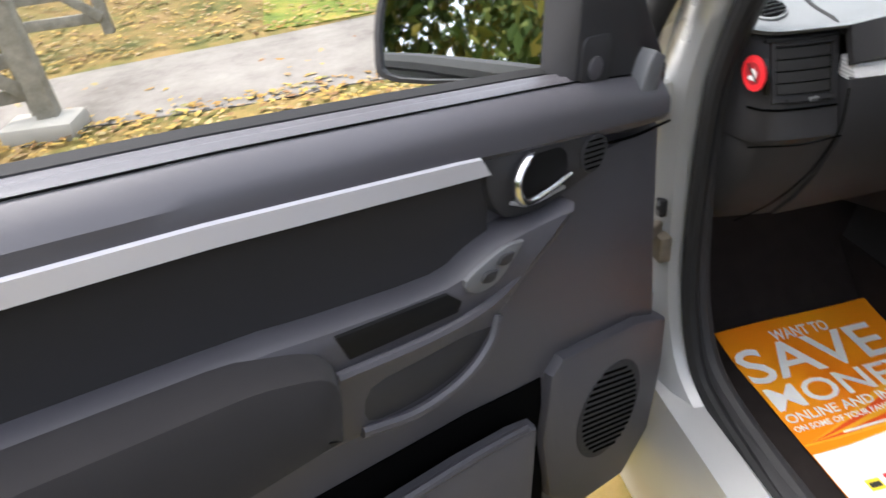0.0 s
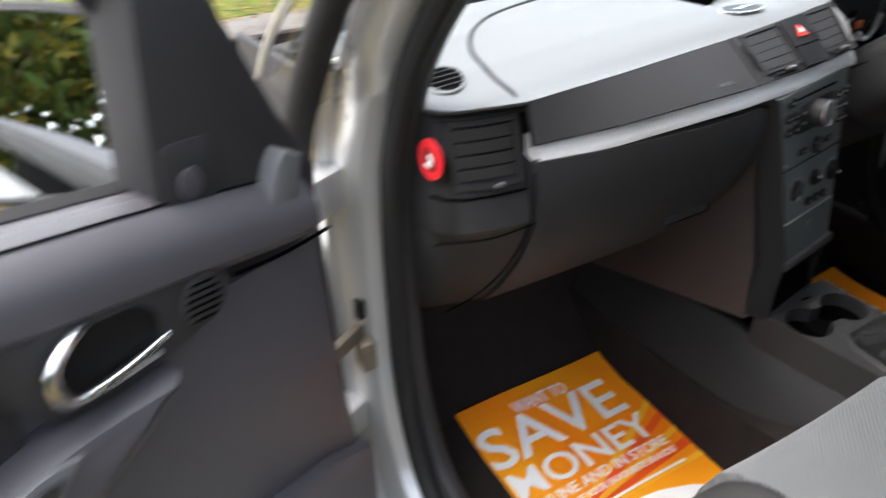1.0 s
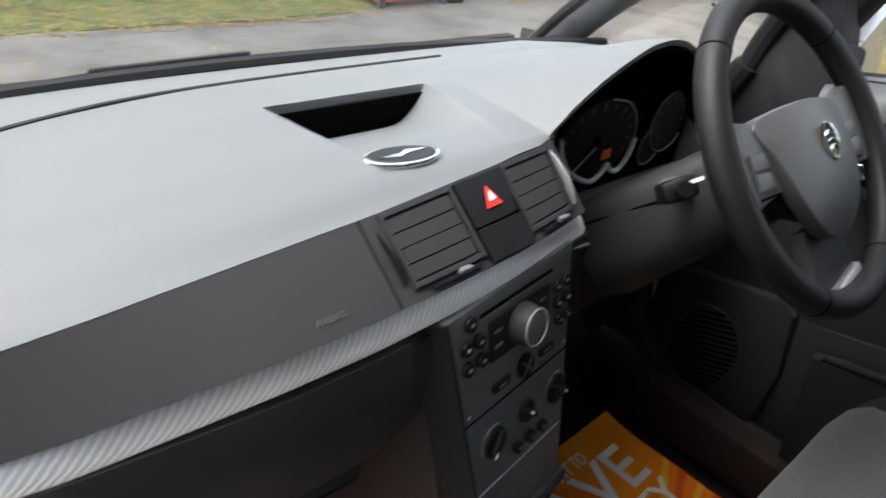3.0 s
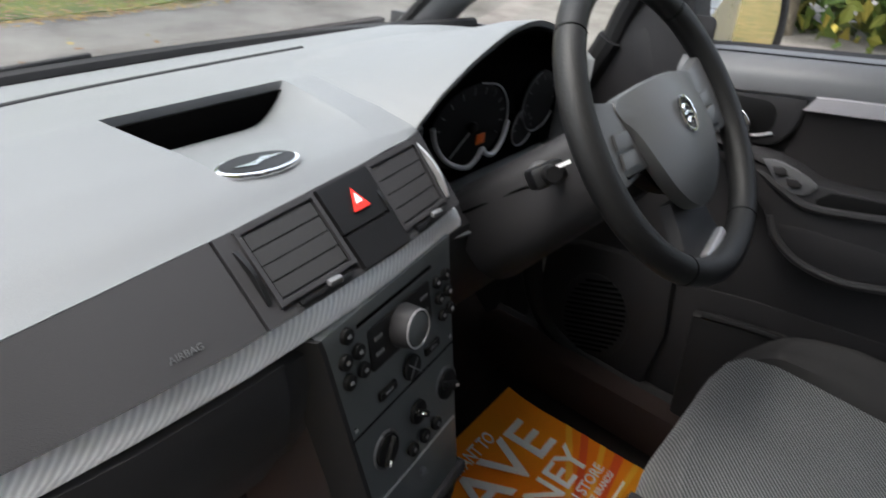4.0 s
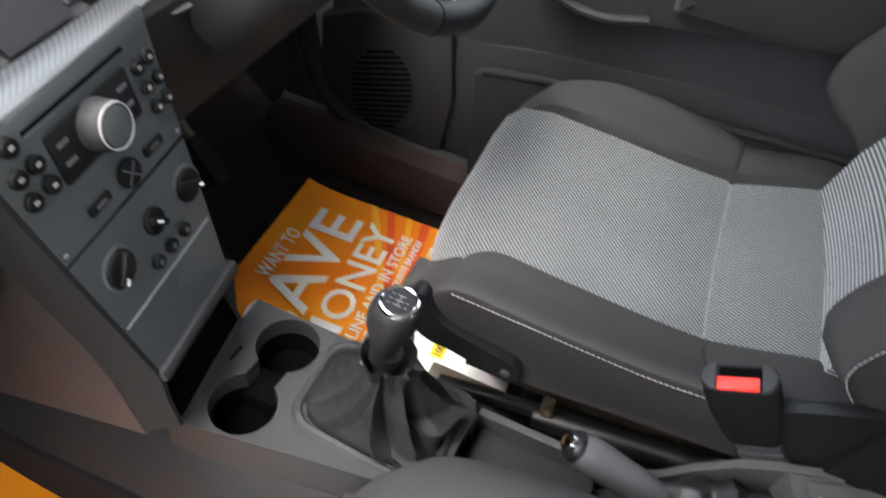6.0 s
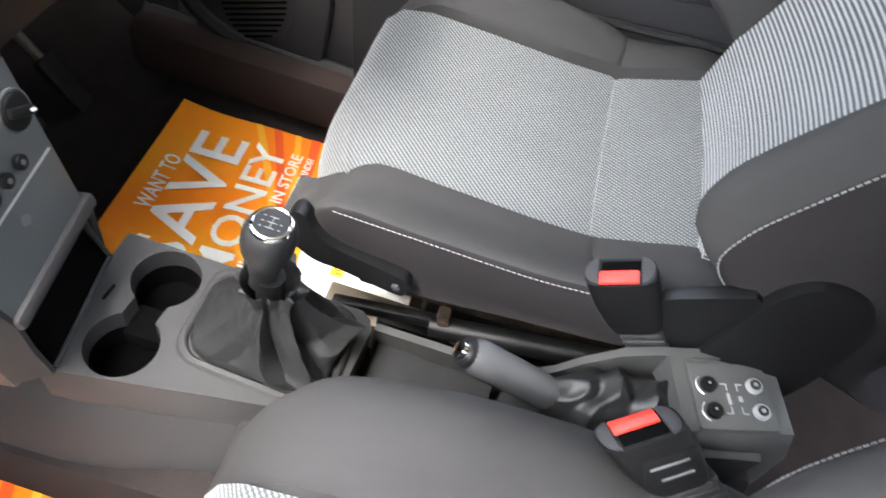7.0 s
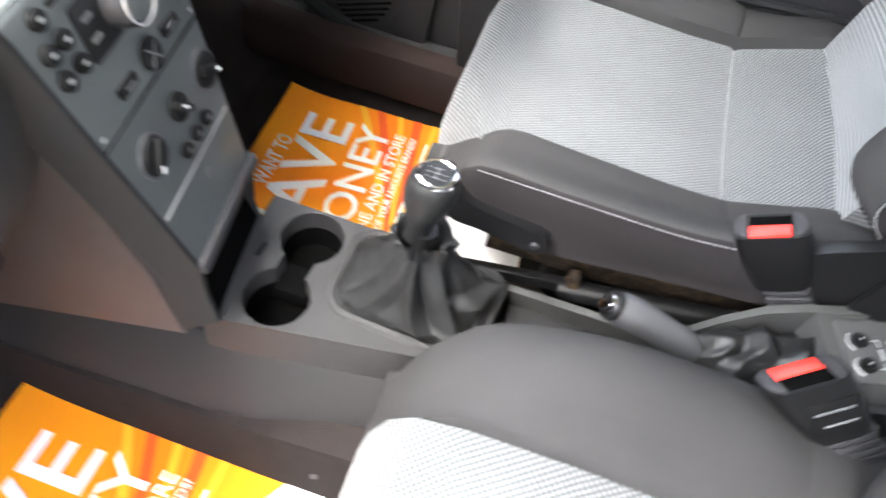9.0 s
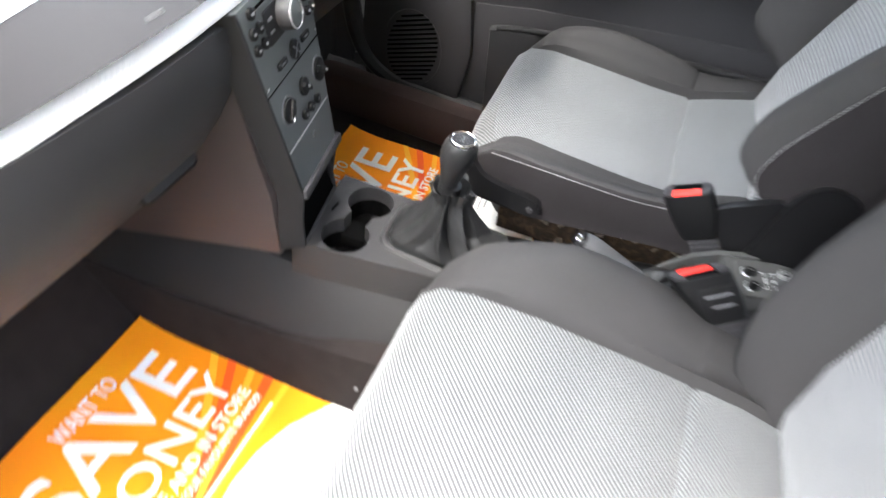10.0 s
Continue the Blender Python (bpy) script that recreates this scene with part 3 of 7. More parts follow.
def shell():
    # floor pan, toe board, tunnel
    part("floor_pan", sheet([[(x, y, FLOOR - 0.004 if y < 0.22 else FLOOR + (y - 0.22) * 0.9) for x in (-0.58, -0.3, 0, 0.3, 0.70)] for y in (-1.7, -0.9, -0.4, 0.0, 0.22, 0.5, 0.62)], 0.03), CARPET, car, "black carpet")
    part("bulkhead", box((0.04, 0.65, 0.61), (1.25, 0.02, 0.62)), CARPET, car)
    ring = []
    for y in (0.62, 0.3, 0.14, -0.07, -0.23, -0.9):
        top = carpet_line(y)
        ring.append([(-0.088, y, FLOOR - 0.02), (-0.078, y, top), (-0.05, y, top + 0.012), (0.10, y, top + 0.012), (0.145, y, top), (0.155, y, FLOOR - 0.02)])
    part("tunnel", loft(ring), CARPET, car)
    # sills
    for side in (-1, 1):
        x = -0.575 if side < 0 else 0.655
        sx = side
        rows = []
        for y in (0.12 if side < 0 else 0.27, 0.0, -0.3, -0.9):
            d = 0.0
            rows.append([(x - sx * 0.03, y, FLOOR - 0.03), (x - sx * 0.03, y, 0.415), (x, y, 0.44), (x + sx * 0.05, y, 0.435), (x + sx * 0.07, y, 0.37), (x + sx * 0.09, y, 0.32), (x + sx * 0.09, y, 0.20), (x, y, 0.19)])
        part("sill", loft(rows), PAINT if side < 0 else DARK, car)
        part("sill_trim", box((x - sx * 0.034, -0.42 if side < 0 else -0.31, 0.39), (0.062, 0.95 if side < 0 else 1.17, 0.10), None, 0.02), DARK if side < 0 else SILLCARPET, car, "black plastic sill trim" if side < 0 else "dark brown carpeted sill")
    for side, x in ((-1, -0.565), (1, 0.66)):
        part("kick_panel", prism([(0.13 if side < 0 else 0.21, 0.26), (0.13 if side < 0 else 0.21, 0.62), (0.17 if side < 0 else 0.24, 0.98), (0.62, 0.94), (0.66, 0.26)], lambda a, b, d: (x + side * d, a, b), 0.012, 0.003), DARK, car)
    part("hinge_post", box((0.70, 0.262, 0.60), (0.085, 0.014, 0.78), None, 0.003), DARK, car, "dark hinge post behind the closed door")
    part("door_seal", tube(smooth_line([(0.652, 0.16, 1.0), (0.652, 0.215, 0.85), (0.652, 0.225, 0.66), (0.652, 0.20, 0.52), (0.652, 0.13, 0.445), (0.652, 0.0, 0.425), (0.652, -0.4, 0.425), (0.652, -0.9, 0.43)], 6), 0.02, 10), RUBBER, car, "black rubber door seal")
    # roof, rear shell and pillars
    roof = [[(x, y, 1.44 - 0.06 * (x / 0.6) ** 2 - 0.05 * ((y + 0.7) / 1.0) ** 2) for x in np.linspace(-0.56, 0.62, 9)] for y in np.linspace(-1.75, -0.05, 9)]
    part("roof", sheet(roof, 0.03, (0, 0, 1)), PAINT, car)
    part("headlining", sheet([[(p[0] * 0.99, p[1], p[2] - 0.006) for p in r] for r in roof], 0.006), ROOFLINING, car, "pale grey cloth headlining")
    for side in (-1, 1):
        x = -0.585 if side < 0 else 0.665
        part("b_pillar", loft([[(x - 0.03, -0.98 - 0.07, z), (x - 0.03, -0.98 + 0.07, z), (x + 0.03, -0.98 + 0.06, z), (x + 0.03, -0.98 - 0.06, z)] if z < 1 else [(x - 0.03 - side * 0.04, -1.0 - 0.05, z), (x - 0.03 - side * 0.04, -1.0 + 0.05, z), (x + 0.02 - side * 0.04, -1.0 + 0.05, z), (x + 0.02 - side * 0.04, -1.0 - 0.05, z)] for z in (0.3, 0.7, 1.0, 1.4)]), DARK, car)
        part("rear_side", box((x, -1.4, 0.62), (0.06, 0.72, 0.70), None, 0.02), DARK, car)
        part("roof_rail", tube([(x - side * 0.05, y, z) for y, z in ((-1.75, 1.3), (-1.0, 1.395), (-0.3, 1.375), (-0.02, 1.33))], 0.028, 10), DARK, car)
    part("tailgate", box((0.04, -1.75, 0.62), (1.25, 0.05, 0.70), None, 0.02), DARK, car)
    part("tailgate_skin", box((0.04, -1.79, 0.62), (1.27, 0.03, 0.70), None, 0.012), PAINT, car, "silver painted tailgate")
    for side in (-1, 1):
        x = -0.618 if side < 0 else 0.698
        arch = [(-1.0, 0.25), (-1.0, 0.98), (-1.76, 0.98), (-1.79, 0.60), (-1.77, 0.25), (-1.64, 0.25), (-1.60, 0.44), (-1.40, 0.56), (-1.20, 0.44), (-1.16, 0.25)]
        part("rear_quarter", prism(arch, lambda a, b, d: (x + side * d, a, b), 0.03, 0.008), PAINT, car)
        w = part("wheel", rod((x - side * 0.12, -1.40, 0.27), (x + side * 0.03, -1.40, 0.27), 0.265, None, 32, 0.02), RUBBER, car)
        part("rim", rod((x - side * 0.1, -1.40, 0.27), (x + side * 0.035, -1.40, 0.27), 0.17, None, 24, 0.01), SILVER, w)
    # scuttle, bonnet and wings in front of the windscreen
    bon = [[(x, y, 0.930 - 0.52 * (y - 0.56) - 0.06 * (abs(x - 0.04) / 0.6) ** 3) for x in np.linspace(-0.62, 0.70, 11)] for y in np.linspace(0.56, 1.28, 9)]
    part("bonnet", sheet(bon, 0.03), PAINT, car)
    part("nose", box((0.04, 1.27, 0.38), (1.3, 0.08, 0.32), None, 0.03), PAINT, car)
    for side in (-1, 1):
        x = -0.63 if side < 0 else 0.71
        outline = [(0.16, 0.42), (0.16, 0.80), (0.30, 0.83), (0.55, 0.80), (1.0, 0.62), (1.28, 0.50), (1.30, 0.30), (1.02, 0.28), (0.98, 0.45), (0.80, 0.56), (0.62, 0.45), (0.58, 0.22), (0.20, 0.22)]
        part("front_wing", prism(outline, lambda a, b, d: (x + side * d, a, b), 0.03, 0.008), PAINT, car)
        w = part("wheel", rod((x - side * 0.12, 0.80, 0.27), (x + side * 0.03, 0.80, 0.27), 0.265, None, 32, 0.02), RUBBER, car)
        part("rim", rod((x - side * 0.1, 0.80, 0.27), (x + side * 0.035, 0.80, 0.27), 0.17, None, 24, 0.01), SILVER, w)
    rows = [[(x, y, z) for x in np.linspace(-0.56, 0.63, 13)] for y, z in ((0.46, 0.968), (0.52, 0.958), (0.58, 0.945))]
    part("scuttle", sheet([[(p[0], p[1] - 0.08 * (abs(p[0] - 0.035) / 0.6) ** 2.2, p[2]) for p in r] for r in rows], 0.02), RUBBER, car, "black plastic scuttle below the windscreen")
    # windscreen
    rows = []
    for f in np.linspace(0, 1, 7):
        row = []
        for x in np.linspace(-1, 1, 13):
            w = 0.59 - 0.09 * f
            row.append((0.04 + x * w, 0.50 - 0.57 * f - 0.09 * abs(x) ** 2.2, 0.965 + 0.40 * f))
        rows.append(row)
    ws = part("windscreen", sheet(rows, 0.004, (0, 0.55, 0.83)), GLASS, car)
    ws.visible_shadow = False
    edge = [Vector(p) for p in rows[0]]
    part("windscreen_seal", tube([p + Vector((0, -0.008, 0.004)) for p in edge], 0.010, 8), RUBBER, car, "black rubber seal along the windscreen base")
    # wiper lying along the base
    wiper = part("wiper", tube(smooth_line([(-0.34, 0.50, 0.953), (-0.16, 0.522, 0.962), (0.05, 0.530, 0.962), (0.3, 0.53, 0.958)], 4), [0.006] * 13, 6), RUBBER, car, "black wiper arm and blade")
    part("wiper_blade", box((-0.06, 0.522, 0.968), (0.20, 0.008, 0.012), Matrix.Rotation(radians(3), 3, "Z"), 0.003), RUBBER, wiper)


def a_pillars():
    base = [(-0.640, 0.150, 0.94), (-0.633, 0.125, 1.00), (-0.617, 0.085, 1.08), (-0.595, 0.02, 1.18), (-0.566, -0.06, 1.27), (-0.54, -0.13, 1.33)]
    part("a_pillar", tube(smooth_line(base, 5), 0.014, 12, flat=1.2), RUBBER, car, "black frame beside the quarter window")
    base = [(0.605, 0.520, 0.925), (0.605, 0.485, 0.960), (0.600, 0.415, 1.030), (0.592, 0.31, 1.115), (0.578, 0.16, 1.22), (0.555, -0.02, 1.315), (0.54, -0.12, 1.35)]
    part("a_pillar", tube(smooth_line(base, 5), 0.030, 14, flat=1.2), GREY, car, "grey plastic pillar trim")
    part("screen_edge", tube(smooth_line([(p[0] - 0.026, p[1] + 0.022, p[2] - 0.004) for p in base], 5), 0.012, 8), RUBBER, car, "black edge of the windscreen")
    # second, outer pillar of the quarter window on each side
    for side in (-1, 1):
        x = -0.60 if side < 0 else 0.665
        line = [(x, 0.42, 0.93), (x, 0.30, 1.03), (x + 0.03, 0.12, 1.17), (x + 0.08, -0.08, 1.31)] if side < 0 else [(x, 0.185, 0.92), (x - 0.004, 0.165, 0.98), (x - 0.010, 0.145, 1.05), (x - 0.025, 0.10, 1.14), (x - 0.05, 0.02, 1.23), (x - 0.08, -0.08, 1.31)]
        line = smooth_line(line, 5)
        part("outer_pillar", tube(line, 0.006 if side < 0 else 0.017, 10), PAINT if side < 0 else RUBBER, car)
        q = part("quarter_glass", prism([(0.17, 0.93), (0.40, 0.935), (0.28, 1.04), (0.13, 1.15)], lambda a, b, d: (x - side * (0.005 + (b - 0.93) * 0.15) + d * 0.1, a, b), 0.02), GLASS, car)
        q.visible_shadow = False


def door_frame_left():
    """The silver door jamb with its rubber seal, round the front of the passenger door opening."""
    yz = [(-0.14, 1.27), (-0.06, 1.20), (0.03, 1.10), (0.075, 1.00), (0.095, 0.88), (0.10, 0.74), (0.095, 0.62), (0.07, 0.52), (0.02, 0.455), (-0.10, 0.43), (-0.3, 0.425), (-0.8, 0.425)]
    line = smooth_line([(0, y, z) for y, z in yz], 5)

    def tip(z):
        """How far the frame leans into the car above the waist."""
        return lerp([(0.4, 0.0), (0.93, 0.0), (1.03, 0.010), (1.13, 0.030), (1.28, 0.068)], z)

    seal = [Vector((-0.562 + tip(p.z), p.y - 0.012, p.z)) for p in line]
    part("door_seal", tube(seal, 0.013, 10), RUBBER, car, "black rubber door seal")
    inner = [Vector((-0.544 + tip(p.z) + lerp([(0.42, 0.012), (0.62, 0.006), (0.75, 0.0)], p.z), p.y + 0.004, p.z)) for p in line]
    part("kick_trim", tube(inner, 0.0165, 10), DARK, car, "dark plastic trim inside the seal")
    # jamb: a stepped ring outside the seal
    rings = []
    for i, p in enumerate(line):
        a, b = line[max(i - 1, 0)], line[min(i + 1, len(line) - 1)]
        way = (b - a).normalized()
        out = Vector((0, -way.z, way.y))
        if out.y < 0 and p.z > 0.5 or (p.z <= 0.5 and out.z > 0):
            out = -out
        k = 1.0 if p.z < 1.04 else 0.35
        out = out * k
        at = Vector((tip(p.z), 0, 0))
        rings.append([v + at for v in [Vector((-0.562, p.y, p.z)) + out * 0.0, Vector((-0.59, p.y, p.z)) + out * 0.004, Vector((-0.606, p.y, p.z)) + out * 0.02, Vector((-0.612, p.y, p.z)) + out * 0.038, Vector((-0.622, p.y, p.z)) + out * 0.042, Vector((-0.622, p.y, p.z)) + out * 0.06, Vector((-0.562, p.y, p.z)) + out * 0.06]])
    part("door_jamb", loft(rings), PAINT, car, "silver painted door jamb")
    # hinges, check strap, plugs and striker
    for z in (0.905, 0.56):
        h = part("hinge", box((-0.63, 0.118, z), (0.055, 0.04, 0.05), Matrix.Rotation(radians(25), 3, "Z"), 0.006), PAINT, car, "silver door hinge")
        part("pin", rod((-0.655, 0.10, z - 0.032), (-0.655, 0.10, z + 0.032), 0.009, None, 12, 0.002), SILVER, h)
    # made-up black strip that stands for the shade in the hinge gap
    part("hinge_gap_shade", box((-0.654, 0.152, 0.70), (0.034, 0.012, 0.50), None, 0.004), RUBBER, car, "black strip added for the shade in the hinge gap")
    part("check_strap", box((-0.63, 0.10, 0.70), (0.07, 0.012, 0.022), Matrix.Rotation(radians(30), 3, "Z"), 0.003), METAL, car, "steel door check strap")
    p = part("grommet", box((-0.601, 0.115, 0.735), (0.012, 0.018, 0.03), None, 0.004), RUBBER, car, "black rubber grommet")
    for dz in (-0.008, 0.008):
        part("eye", rod((-0.609, 0.113, 0.735 + dz), (-0.604, 0.113, 0.735 + dz), 0.004, None, 10), GREY, p)
    part("latch_plate", box((-0.602, 0.105, 0.672), (0.02, 0.03, 0.045), None, 0.004), METAL, car, "dull steel plate")


shell()
a_pillars()
door_frame_left()


# ---- dashboard ----
def strip_y(x):
    """Face of the trim strip, which bows towards the seats."""
    return lerp([(-0.55, 0.020), (-0.43, 0.008), (-0.33, -0.009), (-0.217, -0.018), (-0.15, -0.017), (-0.083, -0.012), (0.0, -0.002), (0.05, 0.007), (0.107, 0.020)], x)


def strip_z(x):
    return lerp([(-0.43, 0.942), (-0.217, 0.953), (-0.083, 0.952), (0.107, 0.948)], x)


def edge_z(x):
    """Height of the edge between the sloping fascia and the pad."""
    return lerp([(-0.43, 0.9935), (-0.28, 0.9985), (-0.10, 1.004), (0.10, 1.010)], x)


def edge_y(x):
    """How far forward that edge lies."""
    return lerp([(-0.43, 0.0245), (-0.30, 0.0290), (-0.112, 0.0420), (0.09, 0.066), (0.108, 0.074)], x)


def bow(x):
    return strip_y(x) - 0.012


def pad_top(x, y):
    """Height of the dashboard's upper pad."""
    z = lerp([(0.02, 1.000), (0.06, 1.012), (0.12, 1.019), (0.22, 1.019), (0.32, 1.005), (0.42, 0.982), (0.52, 0.958)], y)
    return z - 0.024 * min(1.0, max(0.0, (-x - 0.10) / 0.38)) ** 1.6 * lerp([(0.10, 1.0), (0.40, 0.35)], y) - 0.06 * min(1.0, max(0.0, (x - 0.47) / 0.08))


dash = thing("dashboard", (0.03, 0.2, 0.66), "grey plastic dashboard with silver twill trim strip", "dashboard")
def tray_left(y):
    return lerp([(0.07, -0.077), (0.215, -0.100)], y)


def tray_right(y):
    return lerp([(0.07, 0.060), (0.228, 0.082)], y)


def in_well(x, y):
    """The cut for the instruments."""
    return 0.135 if 0.1165 < x < 0.4835 and y < 0.149 else 0.0


def in_tray(x, y):
    """Depth of the display recess, a ramp that is deepest at its far wall."""
    if not 0.06 < y < 0.2255:
        return 0.0
    f = (y - 0.06) / 0.165
    side = max(0.0, min(1.0, (x - tray_left(y)) / 0.004)) * max(0.0, min(1.0, (tray_right(y) - x) / 0.046))
    return 0.040 * f * f * (1.6 - 0.6 * f) * side * (2 - side)


def end_curve(x):
    """How far the passenger end of the dashboard curves away from the seats."""
    return lerp([(-0.545, 0.085), (-0.541, 0.08), (-0.532, 0.045), (-0.522, 0.026), (-0.505, 0.016), (-0.47, 0.008), (-0.434, 0.0)], x)


def build_pad():
    xs = [round(v, 4) for v in np.linspace(-0.42, 0.63, 44)] + [round(v, 4) for v in np.linspace(-0.543, -0.43, 14)] + [round(v, 4) for v in np.linspace(-0.11, 0.11, 23)]
    xs += [-0.0905, -0.0900, -0.0880, -0.0858, 0.046, 0.052, 0.058, 0.064, 0.070, 0.0705, 0.116, 0.117, 0.483, 0.484]
    ys = [round(v, 4) for v in np.linspace(0.02, 0.26, 34)] + [0.2245, 0.2265, 0.148, 0.150] + [0.3, 0.34, 0.38, 0.42, 0.46, 0.5]
    rows = []
    for y in sorted(set(ys)):
        row = []
        for x in sorted(set(xs)):
            back = 0.5 - 0.09 * (abs(x - 0.04) / 0.58) ** 2.2
            yy = 0.02 + (min(y, back) - 0.02) if y > 0.3 else y
            f = max(0.0, 1 - (y - 0.02) / 0.06)
            far = max(0.0, 1 - (y - 0.02) / 0.22)
            edge = edge_y(x) if x < 0.1165 else lerp([(0.1165, 0.078), (0.20, 0.06)], x)
            yy += f * (edge - 0.02) + far * (end_curve(x) + lerp([(0.475, 0.0), (0.486, 0.05), (0.55, 0.09), (0.63, 0.15)], x))
            z = pad_top(x, yy) * (1 - f * f) + f * f * (edge_z(x) + 0.0005)
            # columns lean with the recess's sides
            x2 = x + (tray_left(yy) + 0.09) * max(0.0, 1 - abs(x + 0.088) / 0.05) + (tray_right(yy) - 0.07) * max(0.0, 1 - abs(x - 0.068) / 0.04)
            row.append((x2, yy, z - in_tray(x2, yy) - in_well(x, y)))
        rows.append(row)
    part("upper_pad", sheet(rows, 0.006, (0, 0.6, -0.8)), PAD, dash, "smooth grey upper pad")
    # seam of the airbag lid, sweeping from the vent round to the binnacle
    seam = smooth_line([(-0.432, 0.030, 0), (-0.429, 0.055, 0), (-0.427, 0.10, 0), (-0.412, 0.165, 0), (-0.372, 0.225, 0), (-0.305, 0.280, 0), (-0.19, 0.323, 0), (-0.09, 0.345, 0), (0.01, 0.356, 0), (0.12, 0.360, 0), (0.22, 0.360, 0)], 8)
    seam = [Vector((p.x, p.y, min(pad_top(p.x, p.y), edge_z(p.x) + (p.y - 0.03) * 0.30) - 0.0004)) for p in seam]
    part("lid_seam", tube(seam, 0.0030, 6), RUBBER, dash, "dark groove round the airbag lid")
    # oval demister vent at the passenger end
    vx, vy, vz = -0.476, 0.116, pad_top(-0.476, 0.116)

    tip_x = (pad_top(vx + 0.02, vy) - pad_top(vx - 0.02, vy)) / 0.04
    tip_y = (pad_top(vx, vy + 0.02) - pad_top(vx, vy - 0.02)) / 0.04

    def oval(k, dz, n=28):
        return [(vx + k * (0.022 * math.cos(q) + 0.006 * math.sin(q)), vy + k * 0.027 * math.sin(q), vz + dz + tip_x * k * (0.022 * math.cos(q) + 0.006 * math.sin(q)) + tip_y * k * 0.027 * math.sin(q)) for q in np.linspace(0, 2 * math.pi, n + 1)[:-1]]

    g = part("demister_vent", loft([oval(1.12, -0.002), oval(1.10, 0.0025), oval(1.0, 0.0035), oval(0.97, 0.0025), oval(0.97, -0.004)], True, False), PAD, dash, "oval demister vent with dark slats")
    part("well", loft([oval(0.98, -0.006), oval(0.98, 0.0022)]), RECESS_BLACK, g)
    for k in range(4):
        y = -0.015 + 0.010 * k
        w = 0.021 * math.sqrt(max(0.05, 1 - (y / 0.0265) ** 2))
        part("slat", box((vx + y * 0.22, vy + y, vz + 0.0028 + tip_x * y * 0.22 + tip_y * y), (2 * w, 0.0026, 0.002), Matrix.Rotation(-math.atan(tip_x), 3, "Y"), 0.0006), BLACK, g)
    # long demister slot near the glass
    part("demister_slot", box((-0.34, 0.385, pad_top(-0.3, 0.385) + 0.001), (0.11, 0.006, 0.003), Matrix.Rotation(radians(14), 3, "Z")), RECESS_BLACK, dash)
    # oval badge lying on the ramp of the recess
    bc, turn = Vector((-0.050, 0.092, pad_top(-0.05, 0.092) - in_tray(-0.05, 0.092) + 0.0005)), radians(-8)
    slope = (pad_top(-0.05, 0.112) - in_tray(-0.05, 0.112) - pad_top(-0.05, 0.072) + in_tray(-0.05, 0.072)) / 0.04

    def lie(a, b, d):
        """a along the badge, b across it, d up."""
        x, y = a * math.cos(turn) - b * math.sin(turn), a * math.sin(turn) + b * math.cos(turn)
        return bc + Vector((x, y, y * slope + d))

    b = part("oval_cover", prism(arc(0, 0, 0.034, 0.017, 0, 352, 32), lie, 0.004, 0.0015), CHROME, dash, "glossy oval cover in the display recess")
    part("field", prism(arc(0, 0, 0.0305, 0.0145, 0, 352, 32), lambda x, y, d: lie(x, y, 0.0041 + d), 0.0004), BLACK, b)
    part("emblem", prism([(-0.022, -0.003), (-0.002, 0.0005), (0.006, 0.006), (0.024, 0.004), (0.004, -0.001), (-0.004, -0.006)], lambda x, y, d: lie(x, y, 0.0046 + d), 0.0005), CHROME, b)
    # display panel; its black also paints the shade under the recess's edge
    part("back_wall", box((-0.009, 0.2225, 0.992), (0.176, 0.003, 0.038), None, 0.001), RECESS_BLACK, dash, "dark display panel, its black partly painted shade")


def face(x, f, off=0.0):
    """A place on the sloping upper fascia: f from 0 at its lower edge to 1 at the pad."""
    y0, z0 = strip_y(x) - 0.001, strip_z(x) + 0.012
    y1, z1 = edge_y(x), edge_z(x)
    n = Vector((0, -(z1 - z0), (y1 - y0))).normalized()
    return Vector((x, y0 + (y1 - y0) * f, z0 + (z1 - z0) * f)) + n * off


def fascia_panel(name, x0, x1, material, parent, off=0.0, f0=0.0, f1=1.0, thick=0.012, label=""):
    rows = [[face(x, f, off) for x in np.linspace(x0, x1, 14)] for f in np.linspace(f0, f1, 6)]
    return part(name, sheet(rows, thick, (0, 0.75, -0.6)), material, parent, label)


